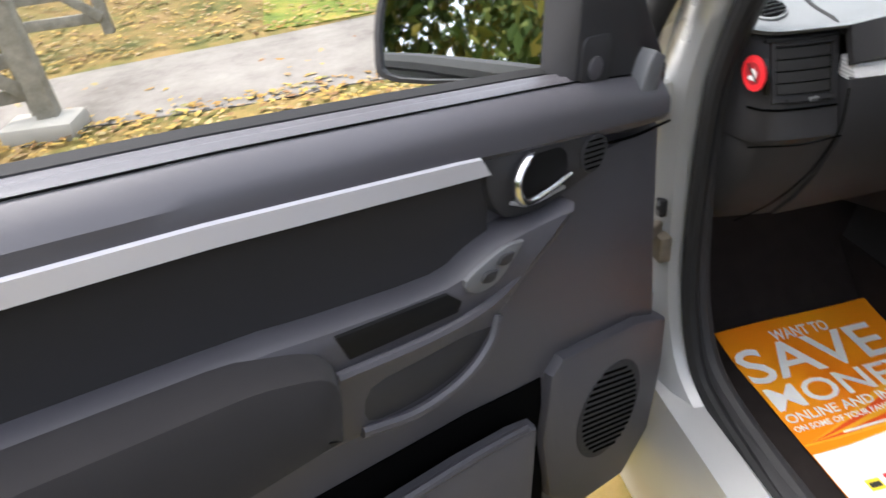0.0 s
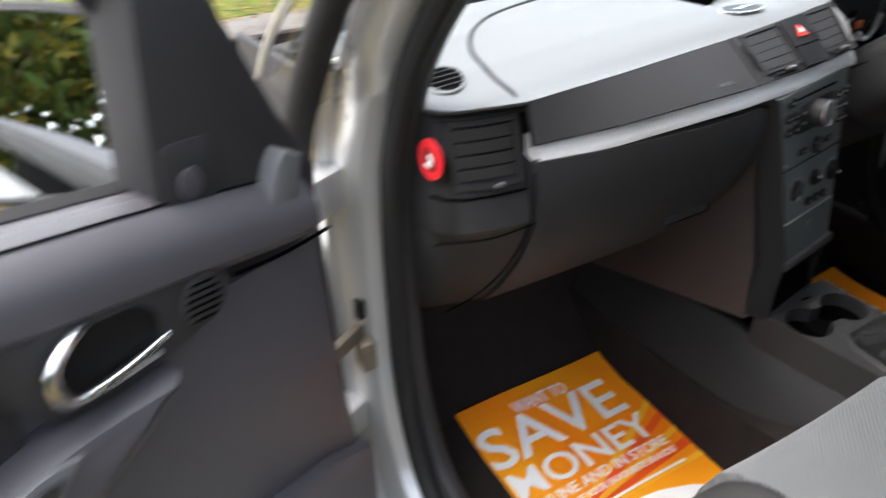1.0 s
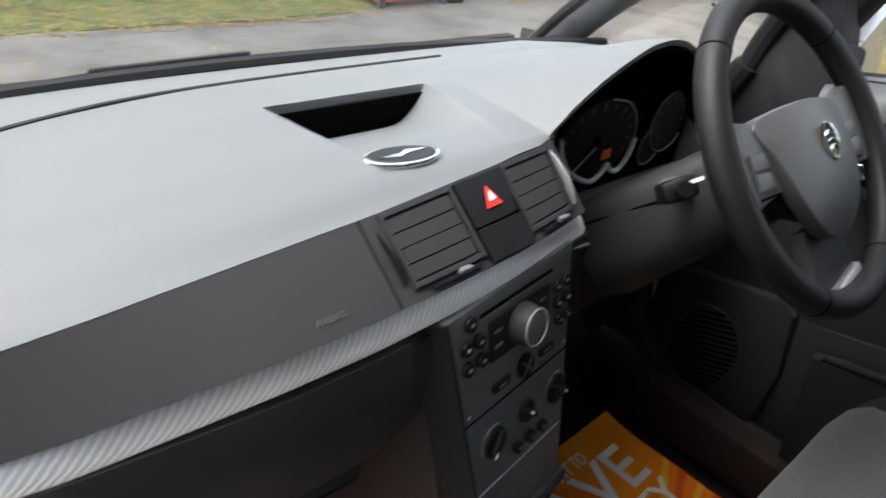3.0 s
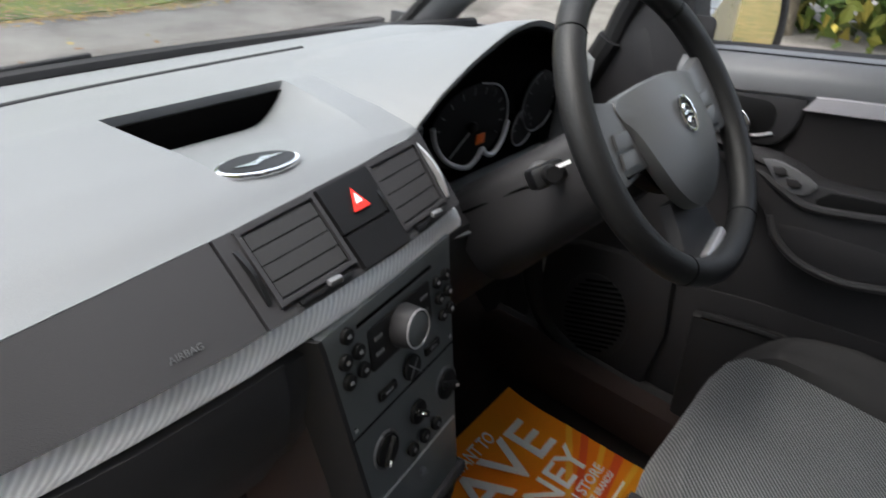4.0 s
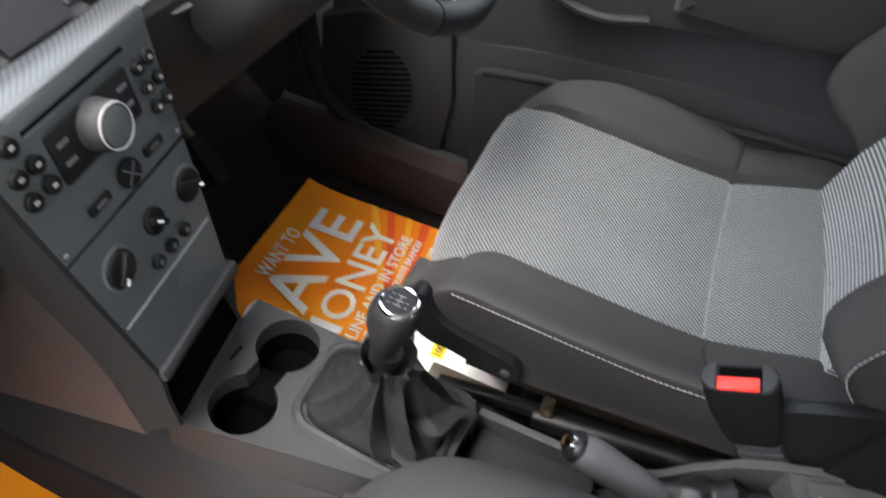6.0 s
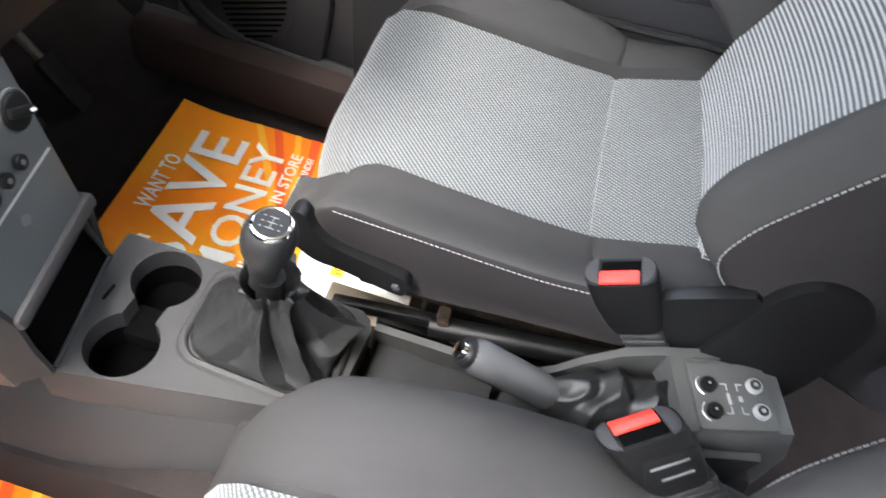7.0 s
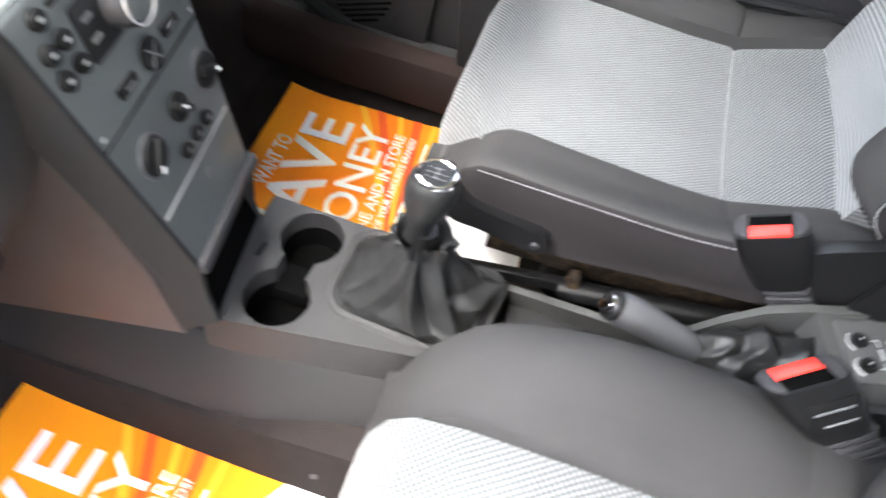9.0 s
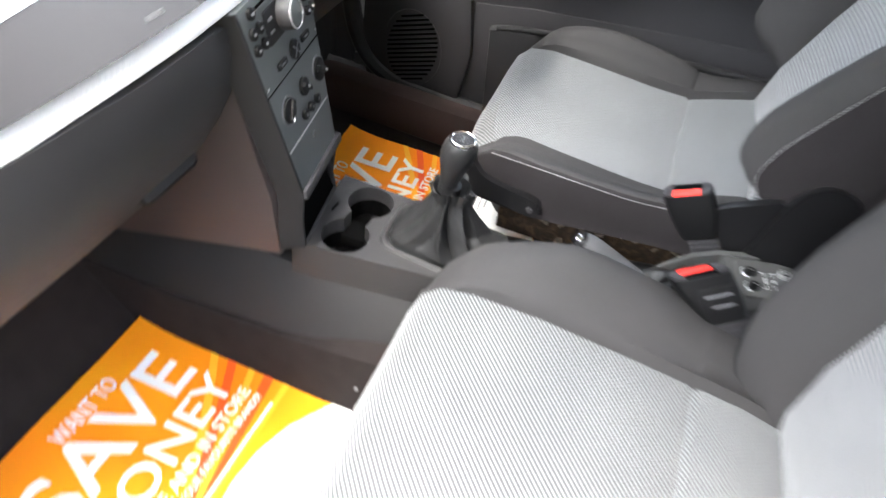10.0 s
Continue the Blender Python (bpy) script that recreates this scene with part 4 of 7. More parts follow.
def air_vent(x0, x1, parent, f0=0.20, f1=0.90, at=None):
    """A flush vent of closed slats in a raised frame."""
    at = at or face

    def panel(name, xa, xb, fa, fb, off, thick, material, owner, label=""):
        rows = [[at(x, f, off) for x in np.linspace(xa, xb, 5)] for f in np.linspace(fa, fb, 3)]
        return part(name, sheet(rows, thick, (0, 0.75, -0.6)), material, owner, label)

    v = panel("air_vent", x0, x1, f0, f1, 0.0015, 0.001, RECESS_BLACK, parent, "slatted air vent")
    step = (f1 - f0) / 4
    for k in range(4):
        panel("slat", x0 + 0.0015, x1 - 0.0015, f0 + step * k + 0.008, f0 + step * (k + 1) - 0.008, 0.0022 + 0.0004 * (k % 2), 0.002, CONSOLE, v)
    for x in (x0 - 0.002, x1 + 0.002):
        panel("frame_side", x - 0.0018, x + 0.0018, f0 - 0.08, f1 + 0.06, 0.0042, 0.004, DARK, v)
    for f in (f0 - 0.05, f1 + 0.04):
        panel("frame_rail", x0 - 0.004, x1 + 0.004, f - 0.022, f + 0.022, 0.0042, 0.004, DARK, v)
    drop = 0.12 if at is face else 0.055
    panel("thumb_rail", x0 + 0.010, x1 - 0.004, f0 - drop - 0.03, f0 - drop + 0.01, 0.004, 0.003, BLACK, v)
    c = at((x0 + x1) / 2 + 0.008, f0 - drop, 0.007)
    part("thumb_tab", box(c, (0.012, 0.005, 0.005), None, 0.0015), GREY, v)
    rows = [[at(x0 - 0.0105 + d, f, 0.0025 + 0.005 * math.sin(math.pi * (f - f0) / (f1 - 0.1 - f0))) for d in (0.0, 0.003)] for f in np.linspace(f0, f1 - 0.1, 9)]
    part("end_wheel", sheet(rows, 0.006, (0, 0.75, -0.6)), BLACK, v)
    return v


def build_fascia():
    fascia_panel("airbag_cover", -0.430, -0.128, DARK, dash, 0.0, label="dark grey airbag cover")
    fascia_panel("vent_panel", -0.126, 0.108, DARK, dash, 0.001)
    air_vent(-0.108, -0.042, dash)
    right = air_vent(0.026, 0.086, dash)
    rows = [[face(0.0955 + d - 0.006 * f, f, 0.003 + 0.006 * math.sin(math.pi * (f - 0.15) / 0.75)) for d in (0.0, 0.0035)] for f in np.linspace(0.15, 0.9, 9)]
    part("end_wheel", sheet(rows, 0.006, (0, 0.75, -0.6)), SILVER, right, "pale edge of the vent wheel")
    hz = fascia_panel("hazard_switch", -0.036, 0.020, BLACK, dash, 0.006, 0.42, 0.95, 0.006, "black switch with red warning triangle")
    tri = [face(-0.008 + dx, f, 0.0072) for dx, f in ((-0.009, 0.56), (0.009, 0.56), (0.0, 0.80))]
    part("triangle", loft([tri, [p + Vector((0, -0.0006, 0.0008)) for p in tri]]), RED, hz)
    tri2 = [face(-0.008 + dx, f, 0.0084) for dx, f in ((-0.004, 0.63), (0.004, 0.63), (0.0, 0.74))]
    part("triangle_centre", loft([tri2, [p + Vector((0, -0.0003, 0.0004)) for p in tri2]]), WHITE, hz)
    fascia_panel("blank_switch", -0.036, 0.020, BLACK, dash, 0.006, 0.02, 0.39, 0.006)
    lettering("airbag_word", "AIRBAG", 0.0062, Matrix.Translation(face(-0.178, 0.16, 0.0006)) @ Matrix.Rotation(radians(48), 4, "X"), GREY, dash, 0.0003, "CENTER")
    # silver twill strip
    rings = []
    for x in np.linspace(-0.426, 0.112, 30):
        y, z, h = strip_y(x) + 0.011, strip_z(x), 0.0125
        rings.append([(x, y + 0.016, z + h), (x, y + 0.010, z + h), (x, y + 0.001, z + h * 0.66), (x, y - 0.0085, z + h * 0.10), (x, y - 0.0135, z - h * 0.42), (x, y - 0.0140, z - h * 0.9), (x, y - 0.009, z - h), (x, y + 0.014, z - h)])
    part("trim_strip", loft(rings), TWILL, dash, "silver strip with a diagonal twill pattern")
    # passenger end: vent block
    part("end_panel", loft([[(x, 0.04 + d, 0.985), (x, 0.032 + d, 0.981), (x, -0.001 + d, 0.865), (x, 0.006 + d, 0.856), (x, 0.3, 0.84), (x, 0.3, 0.960)] for x, d in ((-0.434, 0.004), (-0.47, 0.008), (-0.505, 0.016), (-0.522, 0.026), (-0.532, 0.045), (-0.541, 0.08))]), DARK, dash)

    def side_face(x, f, off=0.0):
        d = lerp([(-0.532, 0.045), (-0.522, 0.026), (-0.505, 0.016), (-0.47, 0.008), (-0.434, 0.004)], x)
        n = Vector((0, -0.963, 0.27))
        return Vector((x, -0.001 + d + 0.033 * f, 0.865 + 0.120 * f)) + n * off

    air_vent(-0.510, -0.445, dash, 0.45, 0.90, side_face)
    part("block_joint", tube([side_face(x, 0.30, 0.0004) for x in np.linspace(-0.531, -0.436, 12)], 0.0016, 6), RECESS_BLACK, dash, "joint below the vent block")
    rows = [[side_face(x, f, 0.006) for x in np.linspace(-0.520, -0.440, 6)] for f in (0.955, 0.985)]
    part("vent_hood", sheet(rows, 0.006, (0, 0.8, -0.4)), BLACK, dash)

    def stick(a, b, d):
        return Vector((-0.5325, 0.044, 0.948)) + a * Vector((0.27, -0.96, 0)) + b * Vector((0, 0.1, 1.0)) - d * Vector((0.96, 0.27, -0.03))

    st = part("airbag_sticker", prism(arc(0, 0, 0.0165, 0.0215, 0, 350, 30), stick, 0.0035), STICKER, dash, "round red warning sticker")
    part("pictogram", prism(arc(0, 0, 0.010, 0.0135, 0, 350, 24), lambda a, b, d: stick(a, b, 0.0036 + d), 0.0006), mat("dark_red_print", (0.35, 0.01, 0.015), 0.5, vary=0.05), st)
    part("pictogram_seat", prism([(0.004, -0.008), (0.006, 0.002), (0.0015, 0.007), (-0.002, 0.005), (0.0, -0.0015), (-0.006, -0.004), (-0.006, -0.008)], lambda a, b, d: stick(a, b, 0.0044 + d), 0.0006), WHITE, st)
    part("pictogram_bar", prism([(-0.008, 0.010), (-0.0065, 0.0115), (0.008, -0.009), (0.0065, -0.0105)], lambda a, b, d: stick(a, b, 0.0052 + d), 0.0006), INK, st)
    # lower dashboard and glovebox
    prof = [(0.010, 0.9285), (0.004, 0.90), (0.006, 0.862), (0.03, 0.80), (0.065, 0.74), (0.105, 0.690), (0.16, 0.672), (0.40, 0.66)]
    rows = [[(x, y + bow(x) * lerp([(0.66, 0), (0.93, 1)], z) + end_curve(x) + (0.05 if x < -0.435 and z > 0.87 else 0.0), z) for x in list(np.linspace(-0.543, -0.436, 10)) + list(np.linspace(-0.42, -0.085, 14))] for y, z in prof]
    part("lower_dash", sheet(rows, 0.02, (0, 0.8, 0.3)), DARK, dash)
    for pts in ([(-0.545, 0.02, 0.862), (-0.49, -0.002, 0.8635), (-0.434, -0.004, 0.866)],):
        part("panel_joint", tube(smooth_line(pts, 4), 0.0012, 6), RECESS_BLACK, dash)
    part("panel_joint", tube(smooth_line([(-0.436, -0.001, 0.926), (-0.436, -0.0, 0.87), (-0.443, 0.026, 0.80), (-0.462, 0.062, 0.738), (-0.49, 0.10, 0.692)], 5), 0.0011, 6), RECESS_BLACK, dash)
    lid = part("glovebox_lid", sheet([[(x, y - 0.004 + bow(x) * lerp([(0.66, 0), (0.93, 1)], z), z) for x in np.linspace(-0.432, -0.118, 14)] for y, z in ((0.012, 0.934), (0.003, 0.905), (0.004, 0.862), (0.027, 0.80), (0.061, 0.742), (0.098, 0.694))], 0.006, (0, 0.8, 0.3)), DARK, dash, "dark glovebox lid")
    latch = part("latch", box((-0.175, 0.020, 0.800), (0.085, 0.010, 0.040), Matrix.Rotation(radians(-30), 3, "X"), 0.008), DARK, lid, "recessed glovebox latch")
    part("latch_grip", box((-0.175, 0.0135, 0.806), (0.070, 0.006, 0.016), Matrix.Rotation(radians(-30), 3, "X"), 0.003), BLACK, latch)
    # side wall of the centre stack down into the footwells
    for side, xt, xb in ((-1, -0.092, -0.056), (1, 0.080, 0.066)):
        out = [(0.018, 0.93), (-0.020, 0.70), (-0.012, 0.585), (0.05, 0.55), (0.34, 0.48), (0.40, 0.66), (0.20, 0.93)] if side > 0 else [(0.010, 0.93), (-0.036, 0.70), (-0.040, 0.600), (0.05, 0.575), (0.34, 0.505), (0.40, 0.66), (0.20, 0.93)]
        # passenger cheek carries the painted mat glow; the driver's is left dark
        part("side_cheek", prism(out, lambda a, b, d: (lerp([(0.5, xb), (0.95, xt)], b) - side * (0.012 - d) + side * 0.10 * max(0.0, a - 0.02), a, b), 0.012, 0.003), CHEEK_GLOW if side < 0 else DARK, dash)
    # driver's side: knee panel and binnacle housing
    prof = [(0.062, 0.900), (0.046, 0.885), (0.045, 0.85), (0.055, 0.80), (0.09, 0.72), (0.16, 0.67), (0.40, 0.66)]
    rows = [[(x, y + 0.02, z) for x in np.linspace(0.112, 0.63, 12)] for y, z in prof]
    part("knee_panel", sheet(rows, 0.02, (0, 0.8, 0.3)), DARK, dash)
    part("switch_panel", box((0.565, 0.012, 0.93), (0.10, 0.02, 0.09), Matrix.Rotation(radians(-10), 3, "X"), 0.006), DARK, dash)


def build_binnacle():
    """The hooded instruments ahead of the wheel."""
    c = 0.298
    lip = smooth_line([(0.100, 0.076, 0.990), (0.106, 0.074, 1.012), (0.124, 0.074, 1.027), (0.141, 0.075, 1.038), (0.186, 0.077, 1.060), (0.237, 0.080, 1.077), (0.266, 0.082, 1.082), (0.304, 0.085, 1.082), (0.347, 0.092, 1.072), (0.388, 0.100, 1.055), (0.436, 0.112, 1.025), (0.474, 0.121, 0.990), (0.486, 0.126, 0.955)], 4)
    rows = []
    for dy, m, spread in ((0.0, 1.0, 0.0), (0.004, 0.99, 0.002), (0.012, 0.95, 0.003), (0.038, 0.82, 0.005), (0.075, 0.62, 0.007), (0.115, 0.43, 0.010), (0.15, 0.30, 0.020), (0.19, 0.19, 0.045), (0.24, 0.09, 0.05), (0.33, 0.0, 0.03)):
        row = []
        for p in lip:
            x = p.x - spread * max(0.0, (0.25 - p.x) / 0.15)
            y = p.y + dy
            low = pad_top(min(x, 0.46), y) - 0.007
            f = min(1.0, dy / 0.012)
            row.append((x, y, p.z * (1 - f) + f * (low + (p.z - 1.008) * m)))
        rows.append(row)
    part("binnacle_hood", sheet(rows, 0.006, (0, 0.1, -1)), PAD, dash, "arched grey hood over the instruments")
    part("hood_lining", sheet([[(p[0] * 0.985 + c * 0.015, p[1] + 0.001, p[2] - 0.0075) for p in r] for r in rows[:6]], 0.003, (0, 0.1, -1)), RECESS_BLACK, dash, "matt black lining of the hood")
    part("instrument_well", prism(arc(0, 0, 0.185, 0.085, 0, 180, 18) + [(-0.185, -0.09), (0.185, -0.09)], lambda a, b, d: (c + a, 0.146 - d, 0.975 + b), 0.004), RECESS_BLACK, dash, "black instrument panel")

    def on(x, z, d=0.0):
        return Vector((x, 0.138 - d, z))

    big = part("dial", prism([(p.x, p.y) for p in smooth_line([(0.278 + 0.074 * math.cos(q), 0.953 + 0.049 * math.sin(q), 0) for q in np.linspace(0, 2 * math.pi, 25)], 2)[:-1]], lambda a, b, d: on(a, b, d), 0.002), BLACK, dash, "large dial with a chrome lower rim")
    part("rim", tube(smooth_line([on(x, z, 0.004) for x, z in ((0.206, 0.968), (0.213, 0.948), (0.230, 0.927), (0.254, 0.911), (0.280, 0.902), (0.297, 0.909), (0.306, 0.919), (0.316, 0.910), (0.332, 0.907), (0.347, 0.922), (0.353, 0.945))], 5), 0.0032, 8), RIM, big, "silver rim with a pointed notch")
    part("rim_top", tube(smooth_line([on(x, z, 0.003) for x, z in ((0.353, 0.945), (0.347, 0.972), (0.325, 0.994), (0.290, 1.003))], 5), 0.0012, 6), SILVER, big)
    for q in np.linspace(radians(-30), radians(210), 13):
        p = on(0.278 + 0.062 * math.cos(q), 0.955 + 0.040 * math.sin(q), 0.003)
        part("tick", box(p, (0.0016, 0.001, 0.008), Matrix.Rotation(math.pi / 2 - q, 3, "Y")), GREY, big)
    part("needle", box(on(0.258, 0.938, 0.006), (0.002, 0.0015, 0.045), Matrix.Rotation(radians(55), 3, "Y")), SILVER, big)
    part("needle_hub", rod(on(0.278, 0.953, 0.002), on(0.278, 0.953, 0.009), 0.007, None, 16, 0.001), BLACK, big)
    for cx, cz, r in ((0.392, 0.926, 0.024), (0.425, 0.955, 0.040)):
        small = part("dial", rod(on(cx, cz), on(cx, cz, 0.003 if r < 0.03 else 0.002), r, None, 28), BLACK, dash, "small round dial with a silver rim")
        part("rim", tube([on(cx + r * math.cos(q), cz + r * math.sin(q), 0.004) for q in np.linspace(radians(100), radians(330), 22)], 0.0013, 6), GREY, small)
        for q in np.linspace(radians(0), radians(180), 7):
            part("tick", box(on(cx + 0.78 * r * math.cos(q), cz + 0.78 * r * math.sin(q), 0.0045), (0.0012, 0.001, 0.004), Matrix.Rotation(math.pi / 2 - q, 3, "Y")), GREY, small)
    part("fuel_lamp", box(on(0.299, 0.934, 0.004), (0.017, 0.002, 0.013), None, 0.001), LAMP, dash, "lit orange warning lamp")


def stack_at(x, z, off=0.0):
    """A place on the centre stack, a plane that turns a little to the passenger and leans forward at its top."""
    n = Vector((0.1537, -0.9626, 0.2232))
    return Vector((x, -0.022 + (0.1537 * (x + 0.096) + 0.2232 * (z - 0.945)) / 0.9626, z)) + n * off


STACK_TURN = Matrix.Rotation(radians(9), 3, "Z") @ Matrix.Rotation(radians(-13), 3, "X")


def stack_part(name, outline, material, parent, off=0.0, depth=0.003, label="", bevel=0.0006):
    return part(name, prism(outline, lambda a, b, d: stack_at(a, b, off + d), depth, bevel), material, parent, label)


def stack_box(name, x, z, size, off, material, parent, spin=0.0, bevel=0.0):
    return part(name, box(stack_at(x, z, off), size, STACK_TURN @ Matrix.Rotation(radians(spin), 3, "Y"), bevel), material, parent)


def build_stack():
    st = part("centre_console_face", prism([(-0.093, 0.940), (0.082, 0.944), (0.080, 0.93), (0.065, 0.716), (-0.054, 0.708), (-0.090, 0.93)], lambda a, b, d: stack_at(a, b, d - 0.004), 0.004, 0.001), STACK, dash, "grey centre stack with radio and heater controls")

    def button(x, z, r, depth=0.004):
        bt = part("button", rod(stack_at(x, z, 0), stack_at(x, z, depth), r, r * 0.92, 18, 0.0006), KEY, st)
        stack_box("mark", x, z, (0.0035, 0.0005, 0.0025), depth + 0.0002, SILVER, bt)

    stack_box("cd_slot", -0.003, 0.930, (0.102, 0.002, 0.0028), 0.0, RECESS_BLACK, st)
    stack_box("slot_edge", -0.003, 0.9278, (0.102, 0.0016, 0.0016), 0.0004, GREY, st)
    stack_part("display", rounded(-0.043, 0.885, 0.042, 0.921, 0.003), BLACK, st, 0.0, 0.0015, "black radio display", 0.0003)
    for x in (-0.032, 0.032):
        for z in (0.910, 0.897):
            stack_box("display_mark", x, z, (0.010, 0.0005, 0.003), 0.0018, GREY, st)
    for x, z in ((-0.066, 0.930), (-0.056, 0.912), (-0.071, 0.912), (-0.053, 0.895), (-0.070, 0.895)):
        button(x, z, 0.0066)
    for x, z in ((0.053, 0.913), (0.067, 0.914), (0.055, 0.897), (0.070, 0.897), (0.058, 0.880), (0.071, 0.880)):
        button(x, z, 0.0058)
    k0, k1 = stack_at(-0.001, 0.903, 0.0), stack_at(-0.001, 0.903, 0.017)
    kn = part("volume_knob", rod(k0, k1, 0.0185, 0.0165, 36, 0.002), DARK, st, "large silver-rimmed volume knob")
    part("rim", tube([k1 + STACK_TURN @ Vector((0.0155 * math.cos(q), 0, 0.0155 * math.sin(q))) for q in np.linspace(0, 2 * math.pi, 33)[:-1]], 0.0008, 6, True), SILVER, kn)
    part("cap", rod(k1 - (k1 - k0) * 0.02, k1 + (k1 - k0) * 0.04, 0.0135, None, 28, 0.0004), STACK, kn)
    pad = part("rocker_pad", rod(stack_at(0.006, 0.860, 0), stack_at(0.006, 0.860, 0.004), 0.0118, 0.011, 28, 0.001), KEY, st)
    for spin in (45, -45):
        stack_box("groove", 0.006, 0.860, (0.019, 0.0006, 0.0016), 0.0042, GREY, pad, spin)
    for x in (-0.028, 0.038):
        b = stack_box("button", x, 0.8605, (0.022, 0.004, 0.0078), 0.001, KEY, st, 0, 0.001)
        stack_box("mark", x, 0.8605, (0.010, 0.0005, 0.002), 0.0032, GREY, b)
    stack_box("joint", -0.001, 0.845, (0.150, 0.0012, 0.0014), 0.0, RECESS_BLACK, st)
    for x in (-0.070, 0.068):
        button(x, 0.853, 0.0018, 0.001)
    for x, spin in ((-0.038, 40), (0.056, -60)):
        c0, c1 = stack_at(x, 0.811, 0.0), stack_at(x, 0.811, 0.0035)
        hk = part("heater_knob", rod(c0, c1, 0.0148, 0.0138, 32, 0.001), KEY, st, "round heater knob")
        part("scale_ring", tube([stack_at(x, 0.811, 0.0006) + STACK_TURN @ Vector((0.0165 * math.cos(q), 0, 0.0165 * math.sin(q))) for q in np.linspace(0, 2 * math.pi, 33)[:-1]], 0.0009, 5, True), GREY, hk)
        stack_box("grip", x, 0.811, (0.0075, 0.005, 0.0255), 0.005, KEY, hk, spin, 0.002)
        p = STACK_TURN @ Matrix.Rotation(radians(spin), 3, "Y") @ Vector((0, 0, -0.0095))
        part("pointer", box(stack_at(x, 0.811, 0.0078) + p, (0.0022, 0.0006, 0.005), STACK_TURN @ Matrix.Rotation(radians(spin), 3, "Y")), WHITE, hk)
    c0, c1 = stack_at(0.008, 0.815, 0.0), stack_at(0.008, 0.815, 0.004)
    fk = part("fan_knob", rod(c0, c1, 0.0115, 0.0105, 28, 0.001), KEY, st, "glossy black fan knob")
    stack_box("grip", 0.008, 0.815, (0.006, 0.006, 0.0195), 0.006, KEY, fk, -50, 0.002)
    stack_box("pointer", 0.006, 0.817, (0.002, 0.0006, 0.006), 0.0093, WHITE, fk, -50)
    for x, z in ((-0.006, 0.787), (0.013, 0.7865), (0.032, 0.786)):
        bt = part("push_button", rod(stack_at(x, z, 0), stack_at(x, z, 0.005), 0.0062, None, 20, 0.001), KEY, st)
        part("mark", rod(stack_at(x, z, 0.005), stack_at(x, z, 0.0055), 0.0022, None, 10), GREY, bt)
    stack_box("joint", 0.003, 0.770, (0.124, 0.0012, 0.0016), 0.0002, SILVER, st)
    part("catch", rod(stack_at(0.008, 0.752, 0), stack_at(0.008, 0.752, 0.0012), 0.0045, None, 14), GREY, st)
    rows = [[stack_at(x, 0.9400 + 0.02 * (x + 0.09), 0.0) for x in np.linspace(-0.092, 0.081, 12)], [Vector((x, strip_y(x) + 0.006, 0.9385)) for x in np.linspace(-0.092, 0.081, 12)]]
    part("top_ledge", sheet(rows, 0.003), STACK, st)
    flank = [[stack_at(x, z, 0.0) + Vector((-0.001 - 0.0056 * k, 0.008 * k, 0)) for k in range(4)] for x, z in ((-0.093, 0.940), (-0.090, 0.93), (-0.078, 0.855), (-0.066, 0.782), (-0.054, 0.708))]
    for y, z in ((-0.066, 0.660), (-0.066, 0.611)):
        flank.append([Vector((-0.051 + 0.10 * (0.66 - z) - 0.0062 * k, y + 0.008 * k, z)) for k in range(4)])
    part("stack_flank", sheet(flank, 0.004, (1, 0, 0)), RUBBER, dash, "black flank of the centre stack")
    # lip and dark cubby below
    part("cubby_lip", box(stack_at(0.010, 0.708, -0.004), (0.130, 0.018, 0.014), STACK_TURN, 0.004), DARK, dash)
    # a black sheet, painted as the cubby's inner shade, from the lip down to the console, in a thin frame
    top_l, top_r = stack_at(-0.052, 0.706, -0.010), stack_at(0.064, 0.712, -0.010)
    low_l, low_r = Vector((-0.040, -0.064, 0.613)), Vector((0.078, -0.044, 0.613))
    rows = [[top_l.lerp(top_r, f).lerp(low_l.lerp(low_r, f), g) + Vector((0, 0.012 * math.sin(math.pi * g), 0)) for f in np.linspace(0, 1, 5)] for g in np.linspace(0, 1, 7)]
    cb = part("cubby", sheet(rows, 0.004, (0, 1, 0)), RECESS_BLACK, dash, "black sheet painted as the shade inside the cubby")
    part("cubby_frame", tube([top_r, top_r.lerp(low_r, 0.5) + Vector((0, 0.004, 0)), low_r, low_r.lerp(low_l, 0.5), low_l], 0.0028, 8), DARK, cb, "thin frame of the cubby")
    part("cubby_side", prism([(-0.050, 0.712), (-0.036, 0.612), (0.04, 0.612), (0.04, 0.712)], lambda a, b, d: (0.066 + 0.12 * (0.712 - b) + d, a, b), 0.008, 0.002), RUBBER, dash)


build_pad()
build_fascia()
build_binnacle()
build_stack()


